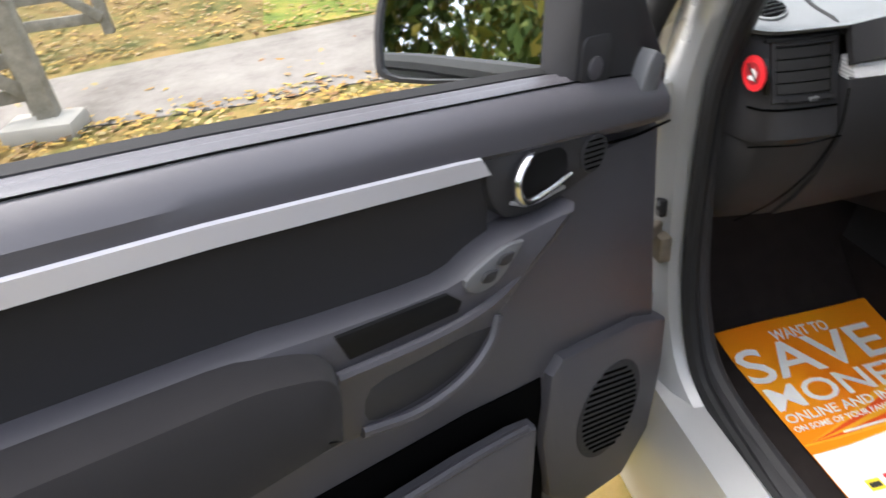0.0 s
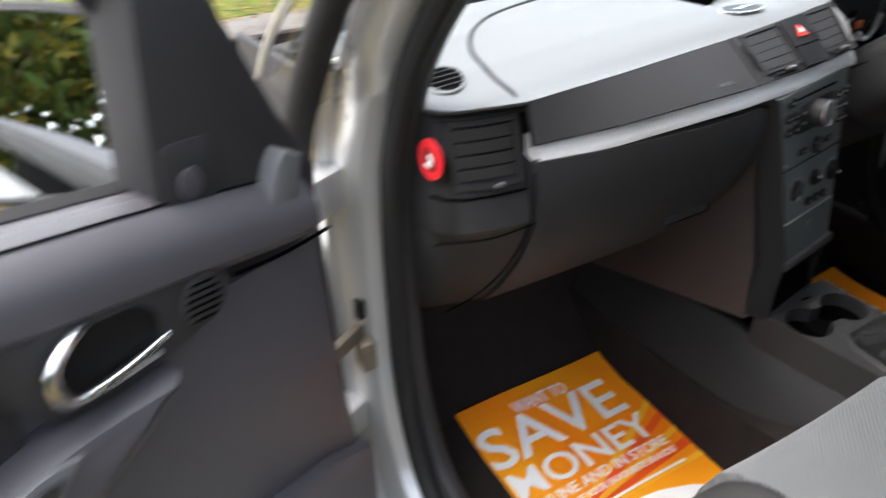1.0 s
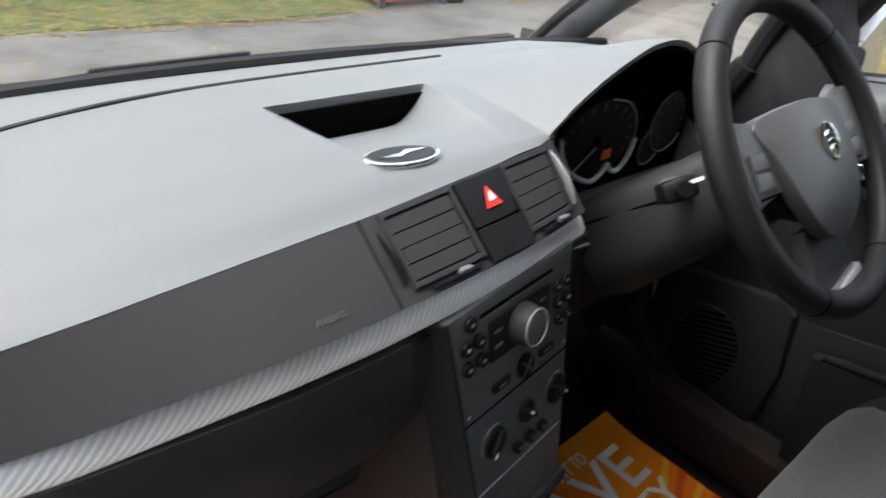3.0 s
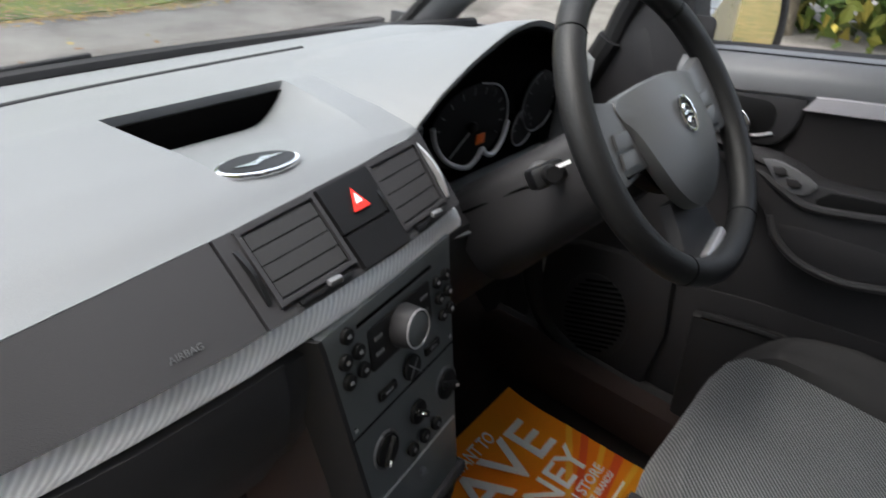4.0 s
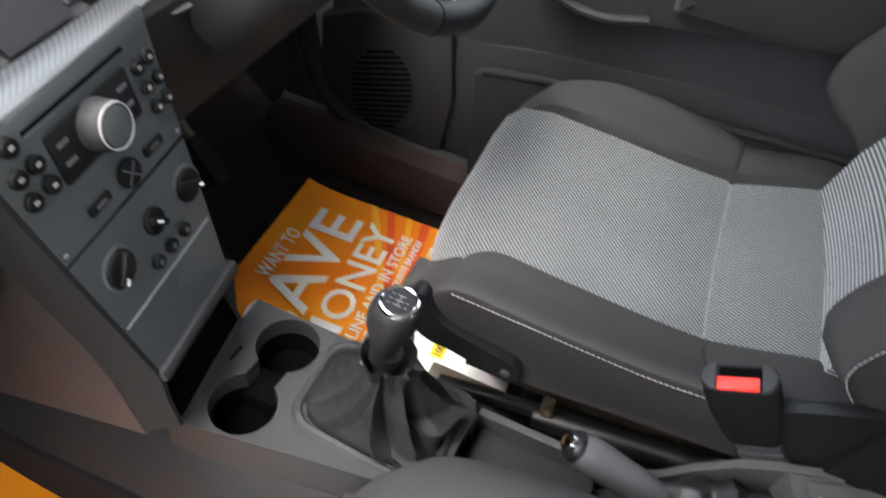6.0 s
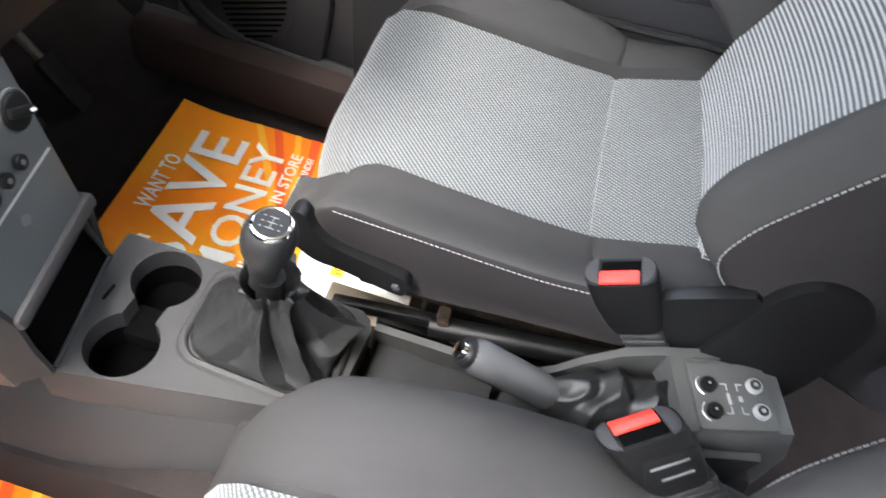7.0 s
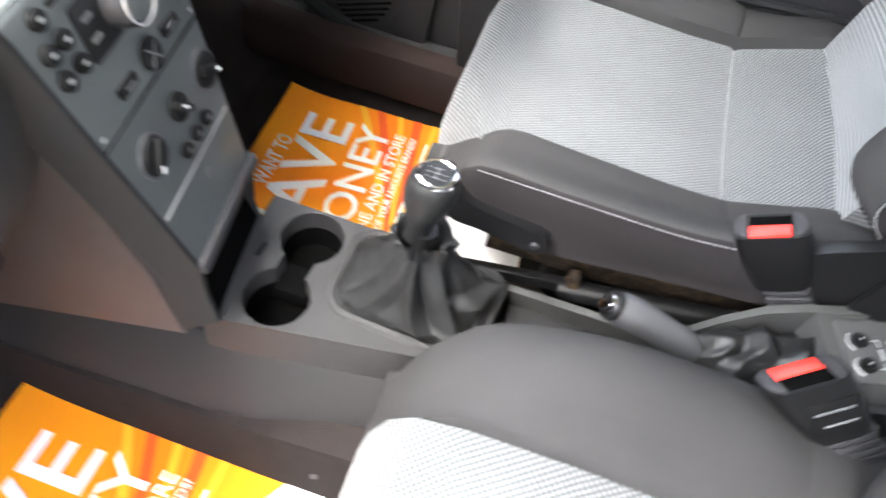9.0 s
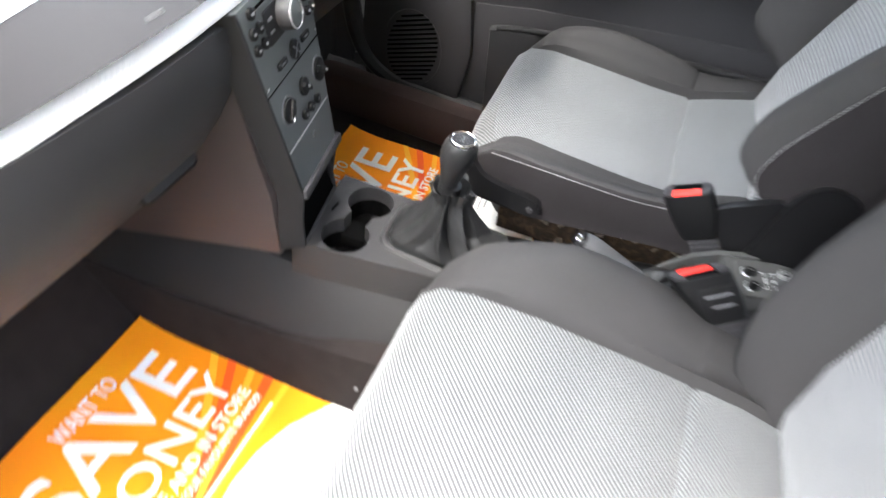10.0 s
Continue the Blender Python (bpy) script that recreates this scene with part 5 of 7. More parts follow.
# ---- steering wheel ----
def build_wheel():
    c, R = Vector((0.3185, -0.071, 1.018)), 0.153
    t = Matrix.Rotation(radians(-39), 3, "X")
    w = thing("steering_wheel", c, "black leather steering wheel with grey hub", "steering wheel")

    def at(a, b, d=0.0):
        """a across, b up in the wheel's plane, d towards the driver."""
        return c + t @ Vector((a, -d, b))

    part("rim", tube([at(R * math.cos(q), R * math.sin(q)) for q in np.linspace(0, 2 * math.pi, 65)[:-1]], 0.0145, 14, True), LEATHER, w)
    for deg in (136, 44, -58, -122):
        q = radians(deg)
        mid, out, way = at(R * math.cos(q), R * math.sin(q)), at(math.cos(q), math.sin(q)) - c, at(0, 0, 1) - c
        part("rim_seam", tube([mid + (out * math.cos(p) + way * math.sin(p)) * 0.0143 for p in np.linspace(0, 2 * math.pi, 19)[:-1]], 0.0009, 5, True), RECESS_BLACK, w)
    half_hub = [(0.0, 0.046), (0.050, 0.044), (0.090, 0.036), (0.081, 0.006), (0.071, -0.030), (0.055, -0.060), (0.030, -0.083), (0.0, -0.092)]
    hub = half_hub + [(-a, b) for a, b in half_hub[-2:0:-1]]
    hub = [(p.x, p.y) for p in smooth_line([(a, b, 0) for a, b in hub + hub[:1]], 5)[:-1]]

    def dome(a, b):
        """How far the pad stands out towards the driver."""
        return 0.002 + 0.020 * max(0.0, 1 - a * a / 0.0095 - (b + 0.02) ** 2 / 0.0065)

    rings = []
    for k, drop in ((0.88, -0.020), (0.985, -0.015), (1.0, -0.004), (0.975, 0.0), (0.85, 0.0), (0.65, 0.0), (0.42, 0.0), (0.2, 0.0), (0.02, 0.0)):
        rings.append([at(a * k, -0.02 + (b + 0.02) * k, dome(a * k, -0.02 + (b + 0.02) * k) + drop) for a, b in hub])
    h = part("hub", loft(rings), HUBGREY, w, "dark grey airbag hub")
    lift = dome(0, 0) - 0.012
    part("badge_ring", tube([at(0.0135 * math.cos(q), 0.0175 * math.sin(q), 0.0135 + lift) for q in np.linspace(0, 2 * math.pi, 29)[:-1]], 0.0018, 8, True), CHROME, h, "oval chrome badge")
    part("badge_field", prism(arc(0, 0, 0.0125, 0.0165, 0, 345, 24), lambda a, b, d: at(a, b, 0.0115 + lift + d), 0.0015), DARK, h)
    for line in ([(-0.008, 0.006), (-0.002, 0.010), (0.004, 0.006)], [(-0.009, 0.0), (0.0, 0.002), (0.009, -0.001)], [(-0.006, -0.008), (0.001, -0.004), (0.007, -0.007)]):
        part("badge_stroke", tube(smooth_line([at(a, b, 0.0138 + lift) for a, b in line], 4), 0.0013, 6), CHROME, h)
    for s in (-1, 1):
        wing = [(0.066, 0.036), (0.100, 0.041), (0.136, 0.050), (0.150, 0.044), (0.152, -0.010), (0.140, -0.036), (0.112, -0.036), (0.080, -0.030), (0.062, -0.028)]
        sp = part("spoke", prism([(s * a, b) for a, b in wing], lambda a, b, d: at(a, b, d - 0.016 + 0.006 * (1 - abs(a) / 0.15)), 0.014, 0.003), HUBGREY, w, "grey spoke with small keys")
        for k in range(2):
            key = [(0.086, 0.010 - 0.018 * k), (0.112, 0.012 - 0.018 * k), (0.114, -0.003 - 0.018 * k), (0.084, -0.005 - 0.018 * k)]
            part("key", prism([(s * a, b) for a, b in key], lambda a, b, d: at(a, b, d + 0.0005), 0.0028, 0.001), HUBGREY, sp)
        part("key_slit", tube([at(s * 0.080, -0.029, 0.0012), at(s * 0.112, -0.0285, 0.0005)], 0.0011, 5), RECESS_BLACK, sp)
    part("hub_core", loft([[at(r * math.cos(q), -0.015 + 0.9 * r * math.sin(q), -d) for q in np.linspace(0, 2 * math.pi, 25)[:-1]] for r, d in ((0.062, 0.014), (0.060, 0.024), (0.052, 0.038))]), KEY, w, "black core behind the hub")
    low = [(-0.034, -0.075), (0.034, -0.075), (0.040, -0.110), (0.052, -0.146), (-0.052, -0.146), (-0.040, -0.110)]
    ls = part("lower_spoke", prism(low, lambda a, b, d: at(a, b, d - 0.026), 0.014, 0.003), DARK, w, "black lower spoke")
    part("spoke_accent", prism([(0.038, -0.126), (0.044, -0.138), (-0.018, -0.147), (-0.018, -0.137)], lambda a, b, d: at(a, b, d - 0.012), 0.008, 0.002), SILVER, ls, "silver spoke accent")
    rings = []
    for d, wide, up, down in ((0.035, 0.050, 0.030, 0.045), (0.042, 0.068, 0.033, 0.058), (0.06, 0.082, 0.033, 0.066), (0.10, 0.098, 0.029, 0.074), (0.15, 0.112, 0.026, 0.086), (0.21, 0.122, 0.022, 0.10)):
        ring = []
        for q in np.linspace(0, 2 * math.pi, 33)[:-1]:
            ca, sa = math.cos(q), math.sin(q)
            ring.append(at(wide * math.copysign(abs(ca) ** 0.45, ca), (up if sa > 0 else down) * math.copysign(abs(sa) ** 0.55, sa), -d))
        rings.append(ring)
    sh = part("column_shroud", loft(rings), DARK, w, "dark grey steering column shroud")
    part("shroud_joint", tube([at(-0.070, -0.004, -0.045), at(-0.0985, -0.004, -0.10), at(-0.1225, -0.004, -0.205)], 0.0016, 5), RECESS_BLACK, sh)
    for s in (-1, 1):
        st = part("stalk", tube([at(s * 0.075, 0.0, -0.085), at(s * 0.12, 0.004, -0.072), at(s * 0.150, 0.005, -0.056)], [0.009, 0.009, 0.010], 10), BLACK, w, "black control stalk")
        part("stalk_collar", tube([at(s * 0.147, 0.005, -0.058), at(s * 0.158, 0.005, -0.049)], [0.0125, 0.0125], 12), GREY, st)
        part("stalk_end", tube([at(s * 0.158, 0.005, -0.049), at(s * 0.178, 0.005, -0.030), at(s * 0.192, 0.004, -0.014)], [0.0085, 0.0085, 0.007], 12), BLACK, st)
        part("stalk_paddle", box(at(s * 0.172, 0.005, -0.036), (0.030, 0.034, 0.019), t @ Matrix.Rotation(radians(s * 42), 3, "Z"), 0.004), BLACK, st)
        part("print", box(at(s * 0.180, 0.008, -0.012), (0.016, 0.001, 0.003), t @ Matrix.Rotation(radians(s * 35), 3, "Z")), WHITE, st)


build_wheel()


# ---- centre console, gear lever, handbrake ----
CON = 0.612


def build_console():
    cx = 0.034
    con = thing("centre_console", (cx, -0.3, FLOOR), "dark grey plastic console with two cup holders", "console")
    # top plate with the outline of cup holders left open
    def z_at(y):
        return lerp([(-0.70, 0.72), (-0.62, 0.715), (-0.50, 0.665), (-0.46, 0.645), (-0.44, 0.60), (-0.42, 0.575), (-0.33, 0.575), (-0.315, 0.60), (-0.29, 0.610), (-0.05, 0.614)], y)

    rings = []
    def left_edge(y):
        return lerp([(-0.66, 0.029), (-0.47, 0.011), (-0.42, 0.0), (-0.31, -0.010), (-0.27, -0.011), (-0.198, -0.022), (-0.07, -0.043), (0.32, -0.044)], y)

    def right_edge(y):
        return lerp([(-0.66, 0.109), (-0.47, 0.101), (-0.43, 0.104), (-0.31, 0.108), (0.32, 0.110)], y)

    for y in (0.32, 0.20, 0.12, 0.05, -0.04, -0.10, -0.20, -0.305, -0.322, -0.42, -0.44, -0.47, -0.52, -0.58, -0.64, -0.66):
        zt = z_at(y) - 0.055
        zb = min(carpet_line(y), zt) - 0.02
        l, r = left_edge(y), right_edge(y)
        rings.append([(l - 0.034, y, zb), (l, y, zt - 0.006), (l + 0.006, y, zt), (r - 0.006, y, zt), (r, y, zt - 0.006), (r + 0.02, y, zb)])
    part("base", loft(rings), CONSOLE, con)
    bm = bmesh.new()
    outer = [(-0.0445, -0.045), (-0.043, -0.070), (-0.022, -0.198), (-0.012, -0.262), (-0.004, -0.285), (0.014, -0.300), (0.088, -0.306), (0.100, -0.302), (0.1075, -0.292), (0.109, -0.20), (0.110, -0.045)]
    cups = [(-0.002, -0.102, 0.0325), (0.074, -0.104, 0.0325)]
    (lx, ly, lr), (rx, ry, rr) = cups
    figure = arc(lx, ly, lr, lr, 30, 330, 26) + arc(rx, ry, rr, rr, 210, 510, 26)
    loops = [outer, figure]
    edges = []
    for lp in loops:
        vs = [bm.verts.new((a, b, CON)) for a, b in lp]
        edges += [bm.edges.new((vs[i], vs[(i + 1) % len(vs)])) for i in range(len(vs))]
    bmesh.ops.remove_doubles(bm, verts=bm.verts, dist=1e-5)
    bmesh.ops.triangle_fill(bm, use_beauty=True, use_dissolve=True, edges=list(bm.edges))
    ret = bmesh.ops.extrude_face_region(bm, geom=list(bm.faces))
    for v in ret["geom"]:
        if isinstance(v, bmesh.types.BMVert):
            v.co.z -= 0.06
    part("top_plate", bm, CONSOLE, con)
    # cups and bridge in near-black, so their deep shade is in the colour
    for x, y, r in cups:
        cup = part("cup_holder", loft([[(x + r * q * math.cos(a), y + r * q * math.sin(a), z) for a in np.linspace(0, 2 * math.pi, 25)[:-1]] for q, z in ((0.995, CON - 0.024), (0.98, CON - 0.035), (0.95, CON - 0.05), (0.93, CON - 0.055))], True, False), RECESS_BLACK, con, "round black cup holder")
        part("bottom", rod((x, y, CON - 0.058), (x, y, CON - 0.052), r * 0.96, None, 24), RECESS_BLACK, cup)
    part("cup_bridge", box((0.036, -0.103, CON - 0.034), (0.034, 0.036, 0.02), None, 0.002), RECESS_BLACK, con)
    part("plate_slot", box((0.042, -0.064, CON), (0.018, 0.003, 0.0025), Matrix.Rotation(radians(-4), 3, "Z"), 0.0008), RECESS_BLACK, con)
    part("tray_floor", box((cx + 0.010, -0.375, 0.574), (0.112, 0.125, 0.008), Matrix.Rotation(radians(1), 3, "X"), 0.002), CONSOLE, con, "plain tray beside the handbrake")
    # raised rim round the gear gaiter
    fx, fy = 0.052, -0.219
    rings = []
    for grow, z, soft in ((0.0, -0.004, 0.026), (0.0, 0.0005, 0.026), (-0.0025, 0.0035, 0.025), (-0.0065, 0.0042, 0.023), (-0.0085, 0.0025, 0.022), (-0.010, -0.006, 0.021)):
        rings.append([(a + 0.06 * (b - fy), b, CON + z) for a, b in rounded(fx - 0.057 - grow, fy - 0.077 - grow, fx + 0.056 + grow, fy + 0.077 + grow, soft, 6)])
    part("gaiter_frame", loft(rings, True, False), CONSOLE, con, "rounded frame round the gear gaiter")
    # tray walls beside the handbrake
    wall = [(-0.308, 0.604), (-0.33, 0.606), (-0.44, 0.62), (-0.50, 0.662), (-0.64, 0.715), (-0.64, 0.56), (-0.308, 0.54)]
    part("side_wall", prism(wall, lambda a, b, d: (left_edge(a) + d, a, b), 0.008, 0.002), CONSOLE, con)
    wall = [(-0.308, 0.600), (-0.44, 0.606), (-0.465, 0.614), (-0.484, 0.634), (-0.503, 0.664), (-0.528, 0.694), (-0.555, 0.712), (-0.585, 0.719), (-0.655, 0.722), (-0.655, 0.56), (-0.308, 0.54)]
    part("side_wall", prism(wall, lambda a, b, d: (lerp([(-0.655, 0.122), (-0.569, 0.098), (-0.47, 0.094), (-0.308, 0.098)], a) + d, a, b), 0.010, 0.003), SWITCHGREY, con, "grey lip rising to the switch panel")
    # rear switch panel with four buttons, turned a little towards the passenger
    turn = Matrix.Rotation(radians(15), 3, "Z") @ Matrix.Rotation(radians(-4), 3, "X")
    mid = Vector((0.076, -0.616, 0.710))

    def on(a, b, d=0.0):
        """a across, b forward, d up from the panel's face."""
        return mid + turn @ Vector((a, b, 0.010 + d))

    body = [(-0.044, -0.13), (-0.042, -0.02), (-0.030, 0.004), (0.040, 0.006), (0.046, -0.006), (0.047, -0.13)]
    part("rear_box", prism(body, lambda a, b, d: mid + turn @ Vector((a, 0.046 - d, b)), 0.094, 0.003), SWITCHGREY, con, "moulded box at the rear of the console")
    pn = part("switch_panel", prism(rounded(-0.030, -0.034, 0.030, 0.034, 0.004), lambda a, b, d: on(a, b, d - 0.006), 0.005, 0.0015), SWITCHGREY, con, "grey panel with four round buttons")
    for dx in (-0.0145, 0.0085):
        for dy in (-0.020, 0.020):
            sock = dy < 0
            b = part("button", rod(on(dx, dy, -0.002), on(dx, dy, 0.0035), 0.0068, None, 20, 0.001), SILVER if sock else BLACK, pn, "chrome socket" if sock else "black button")
            part("core", rod(on(dx, dy, 0.003), on(dx, dy, 0.0042), 0.0046 if sock else 0.0040, None, 14), DARK if sock else KEY, b)
            part("core_dot", rod(on(dx, dy, 0.004), on(dx, dy, 0.0048), 0.0018 if sock else 0.001, None, 10), SILVER, b)
            if not sock:
                part("print_arc", tube([on(dx + 0.0095 * math.cos(q), dy + 0.0095 * math.sin(q), -0.0008) for q in np.linspace(radians(40), radians(150), 8)], 0.0006, 5), SILVER, pn)
    for dx, dy, sx, sy in ((-0.016, 0.006, 0.0010, 0.006), (0.010, 0.006, 0.0010, 0.006), (-0.013, 0.004, 0.006, 0.0010), (0.007, 0.004, 0.006, 0.0010), (-0.003, 0.004, 0.010, 0.0026), (-0.016, -0.007, 0.0010, 0.006), (0.010, -0.007, 0.0010, 0.006), (-0.013, -0.005, 0.006, 0.0010), (0.007, -0.005, 0.006, 0.0010), (-0.003, -0.006, 0.005, 0.0035)):
        part("print", box(on(dx, dy, -0.0008), (sx, sy, 0.0006), turn), SILVER, pn)
    for y in (-0.05, -0.09, -0.12):
        part("scuff", box((-0.0865, y - 0.12, 0.40), (0.004, 0.006, 0.004), None, 0.001), GREY, con)


def build_gear_lever():
    cx, cy = 0.052, -0.219
    kx, ky, kz = 0.050, -0.222, 0.765
    g = thing("gear_lever", (cx, cy, CON), "black gear lever with round knob and soft gaiter", "gear lever")
    # a soft square sleeve gathered under the knob: flat panels meet in sharp creases between neck and base
    creases = [(12, 0.005, 10), (48, -0.005, 0), (84, 0.005, 8), (124, -0.004, 4), (158, 0.003, 8), (172, -0.003, 14), (184, 0.010, 6), (196, -0.009, 0), (214, 0.002, 10), (226, 0.010, 12), (236, -0.011, 6), (258, -0.013, 0), (272, 0.004, -10), (290, 0.014, -18), (304, -0.008, -6), (336, 0.004, 0)]

    def crease(deg, f):
        """How far the leather stands out at an angle and a height."""
        marks = [(a + drift * f, out) for a, out, drift in creases]
        marks = [(marks[-1][0] - 360, marks[-1][1])] + marks + [(marks[0][0] + 360, marks[0][1])]
        return lerp(marks, deg)

    rings = []
    for f in np.linspace(0, 1, 40):
        ring = []
        hw = lerp([(0, 0.046), (0.08, 0.0485), (0.18, 0.0475), (0.30, 0.042), (0.46, 0.0355), (0.62, 0.030), (0.76, 0.0255), (0.86, 0.0225), (1.0, 0.0265)], f)
        hl = lerp([(0, 0.065), (0.08, 0.0675), (0.18, 0.0655), (0.30, 0.055), (0.46, 0.042), (0.62, 0.031), (0.76, 0.0255), (0.86, 0.0225), (1.0, 0.0265)], f)
        z = CON + lerp([(0, -0.004), (0.08, 0.006), (0.18, 0.013), (0.30, 0.023), (0.46, 0.040), (0.62, 0.058), (0.76, 0.073), (0.86, 0.083), (1.0, 0.101)], f)
        strong = lerp([(0, 0.0), (0.08, 0.15), (0.22, 0.9), (0.40, 1.25), (0.60, 0.9), (0.78, 0.5), (1.0, 0.42)], f)
        for k in range(180):
            deg = 2.0 * k
            ca, sa = math.cos(radians(deg)), math.sin(radians(deg))
            # the slack hangs over in a flap at the rear corner and along the passenger side
            flap = 0.015 * max(0.0, 1 - abs(deg - 285) / 46) * max(0.0, 1 - abs(f - 0.26 - 0.0012 * (285 - deg)) / 0.10) + 0.008 * max(0.0, 1 - abs(deg - 222) / 42) * max(0.0, 1 - abs(f - 0.17) / 0.07) - 0.006 * max(0.0, 1 - abs(deg - 250) / 50) * max(0.0, 1 - abs(f - 0.40) / 0.10)
            pleat = 0.0042 * (abs((deg / 17) % 2 - 1) - 0.5) * max(0.0, f - 0.72) / 0.28
            c = strong * crease(deg, f) + flap + pleat + 0.0010 * noise.noise((ca * 5, sa * 5, f * 9))
            sq = lerp([(0, 0.40), (0.25, 0.55), (0.5, 0.8), (0.75, 1), (1, 1)], f)
            x = cx + (kx - cx) * f + hw * math.copysign(abs(ca) ** sq, ca) + 0.06 * hl * sa * (1 - f)
            y = cy + (ky - cy) * f + hl * math.copysign(abs(sa) ** sq, sa)
            frill = max(0.0, f - 0.86) / 0.14
            ring.append((x + c * ca, y + c * sa, z + 0.20 * c + frill * 0.005 * math.sin(radians(2 * deg) + 1)))
        rings.append(ring)
    n = len(rings[0])
    for r, z in ((0.0245, 0.100), (0.0205, 0.092), (0.0180, 0.080), (0.0115, 0.066)):
        rings.append([(kx + r * math.cos(2 * math.pi * k / n), ky + r * math.sin(2 * math.pi * k / n), CON + z) for k in range(n)])
    part("gaiter", loft(rings), GAITER, g, "folded black leather gaiter", angle=22)
    part("shaft", rod((kx - 0.004, ky, CON + 0.05), (kx, ky, kz - 0.05), 0.011, 0.0125, 16), BLACK, g)
    rings = []
    for z, r in ((-0.062, 0.0110), (-0.050, 0.0112), (-0.042, 0.0128), (-0.032, 0.0142), (-0.022, 0.0172), (-0.010, 0.0205), (0.000, 0.0217), (0.008, 0.0214), (0.014, 0.0200), (0.018, 0.0180), (0.020, 0.016)):
        rings.append([(kx + r * math.cos(a), ky + r * math.sin(a) - 0.12 * z, kz + z) for a in np.linspace(0, 2 * math.pi, 29)[:-1]])
    kn = part("knob", loft(rings), LEATHER, g, "black gear knob")
    top = Vector((kx, ky - 0.003, kz))
    rings = [[top + Vector((r * math.cos(q), r * math.sin(q), z)) for q in np.linspace(0, 2 * math.pi, 37)[:-1]] for r, z in ((0.0172, 0.0155), (0.0168, 0.0200), (0.0158, 0.0222), (0.0145, 0.0228), (0.0134, 0.0220), (0.0130, 0.0205))]
    cap = part("cap", loft(rings), CHROME, kn, "chrome ring round the shift pattern")
    part("cap_field", rod(top + Vector((0, 0, 0.019)), top + Vector((0, 0, 0.0216)), 0.0131, None, 28), BLACK, cap, "glossy black shift pattern disc")
    for dx in (-0.0052, 0, 0.0052):
        part("gate_line", box(top + Vector((dx, 0, 0.0217)), (0.0007, 0.0070, 0.0005)), GREY, cap)
    part("gate_line", box(top + Vector((0, 0, 0.0218)), (0.0110, 0.0007, 0.0005)), GREY, cap)
    for dx, dy in ((-0.0052, 0.0072), (0, 0.0072), (0.0052, 0.0072), (-0.0052, -0.0072), (0, -0.0072)):
        part("gate_mark", box(top + Vector((dx, dy, 0.0217)), (0.0011, 0.0016, 0.0005)), GREY, cap)


def build_handbrake():
    a, b = Vector((0.062, -0.52, 0.632)), Vector((0.048, -0.394, 0.700))
    h = thing("handbrake", (0.06, -0.52, 0.60), "grey handbrake lever with chrome button and gaiter", "handbrake")
    pts = smooth_line([a, a.lerp(b, 0.35) + Vector((0, 0, 0.004)), a.lerp(b, 0.7) + Vector((0, 0, 0.003)), b], 5)
    part("grip", tube(pts, [lerp([(0, 0.0135), (0.4, 0.0155), (0.85, 0.0165), (0.97, 0.0155), (1, 0.013)], i / (len(pts) - 1)) for i in range(len(pts))], 18), GRIP, h, "soft grey grip")
    d = (b - a).normalized()
    part("button", rod(b, b + d * 0.008, 0.0095, 0.0085, 18, 0.001), CHROME, h, "chrome release button")
    part("collar", rod(b - d * 0.004, b + d * 0.002, 0.0145, 0.0135, 20, 0.001), BLACK, h)
    # gaiter: a sagging, creased sleeve from the rear panel to the lever, its foot spread forward under the grip
    rings = []
    for f in np.linspace(0, 1, 48):
        p = Vector((lerp([(0, 0.068), (0.5, 0.066), (1, 0.058)], f), lerp([(0, -0.578), (0.5, -0.520), (1, -0.474)], f), lerp([(0, 0.645), (0.5, 0.646), (0.8, 0.651), (1, 0.657)], f)))
        w, hgt = lerp([(0, 0.034), (0.5, 0.035), (0.78, 0.026), (1, 0.0165)], f), lerp([(0, 0.050), (0.5, 0.050), (0.78, 0.031), (1, 0.0170)], f)
        ring = []
        for k in range(72):
            q = 2 * math.pi * k / 72
            ca, sa = math.cos(q), math.sin(q)
            run = f * 2.7 + 0.45 * ca + 0.25 * sa + 0.9 * noise.noise((ca * 1.3 + 7, sa * 1.3, f * 2.2))
            ridge = 1 - abs((run % 1.0) * 2 - 1)
            r = 0.84 + (0.36 * ridge ** 1.2 + 0.30 * noise.noise((ca * 1.6 + 4, sa * 1.6, f * 4))) * (1 - 0.75 * f)
            foot = max(0.0, -sa) * lerp([(0, 0.0), (0.6, 0.012), (1, 0.020)], f)
            ring.append(Vector((p.x + w * r * ca * (1 + 2.2 * foot / 0.03 * f), p.y + foot, max(0.583, p.z + hgt * r * sa - 1.8 * foot))))
        rings.append(ring)
    part("gaiter", loft(rings), GAITER, h, "creased black leather gaiter", angle=48)


build_console()
build_gear_lever()
build_handbrake()


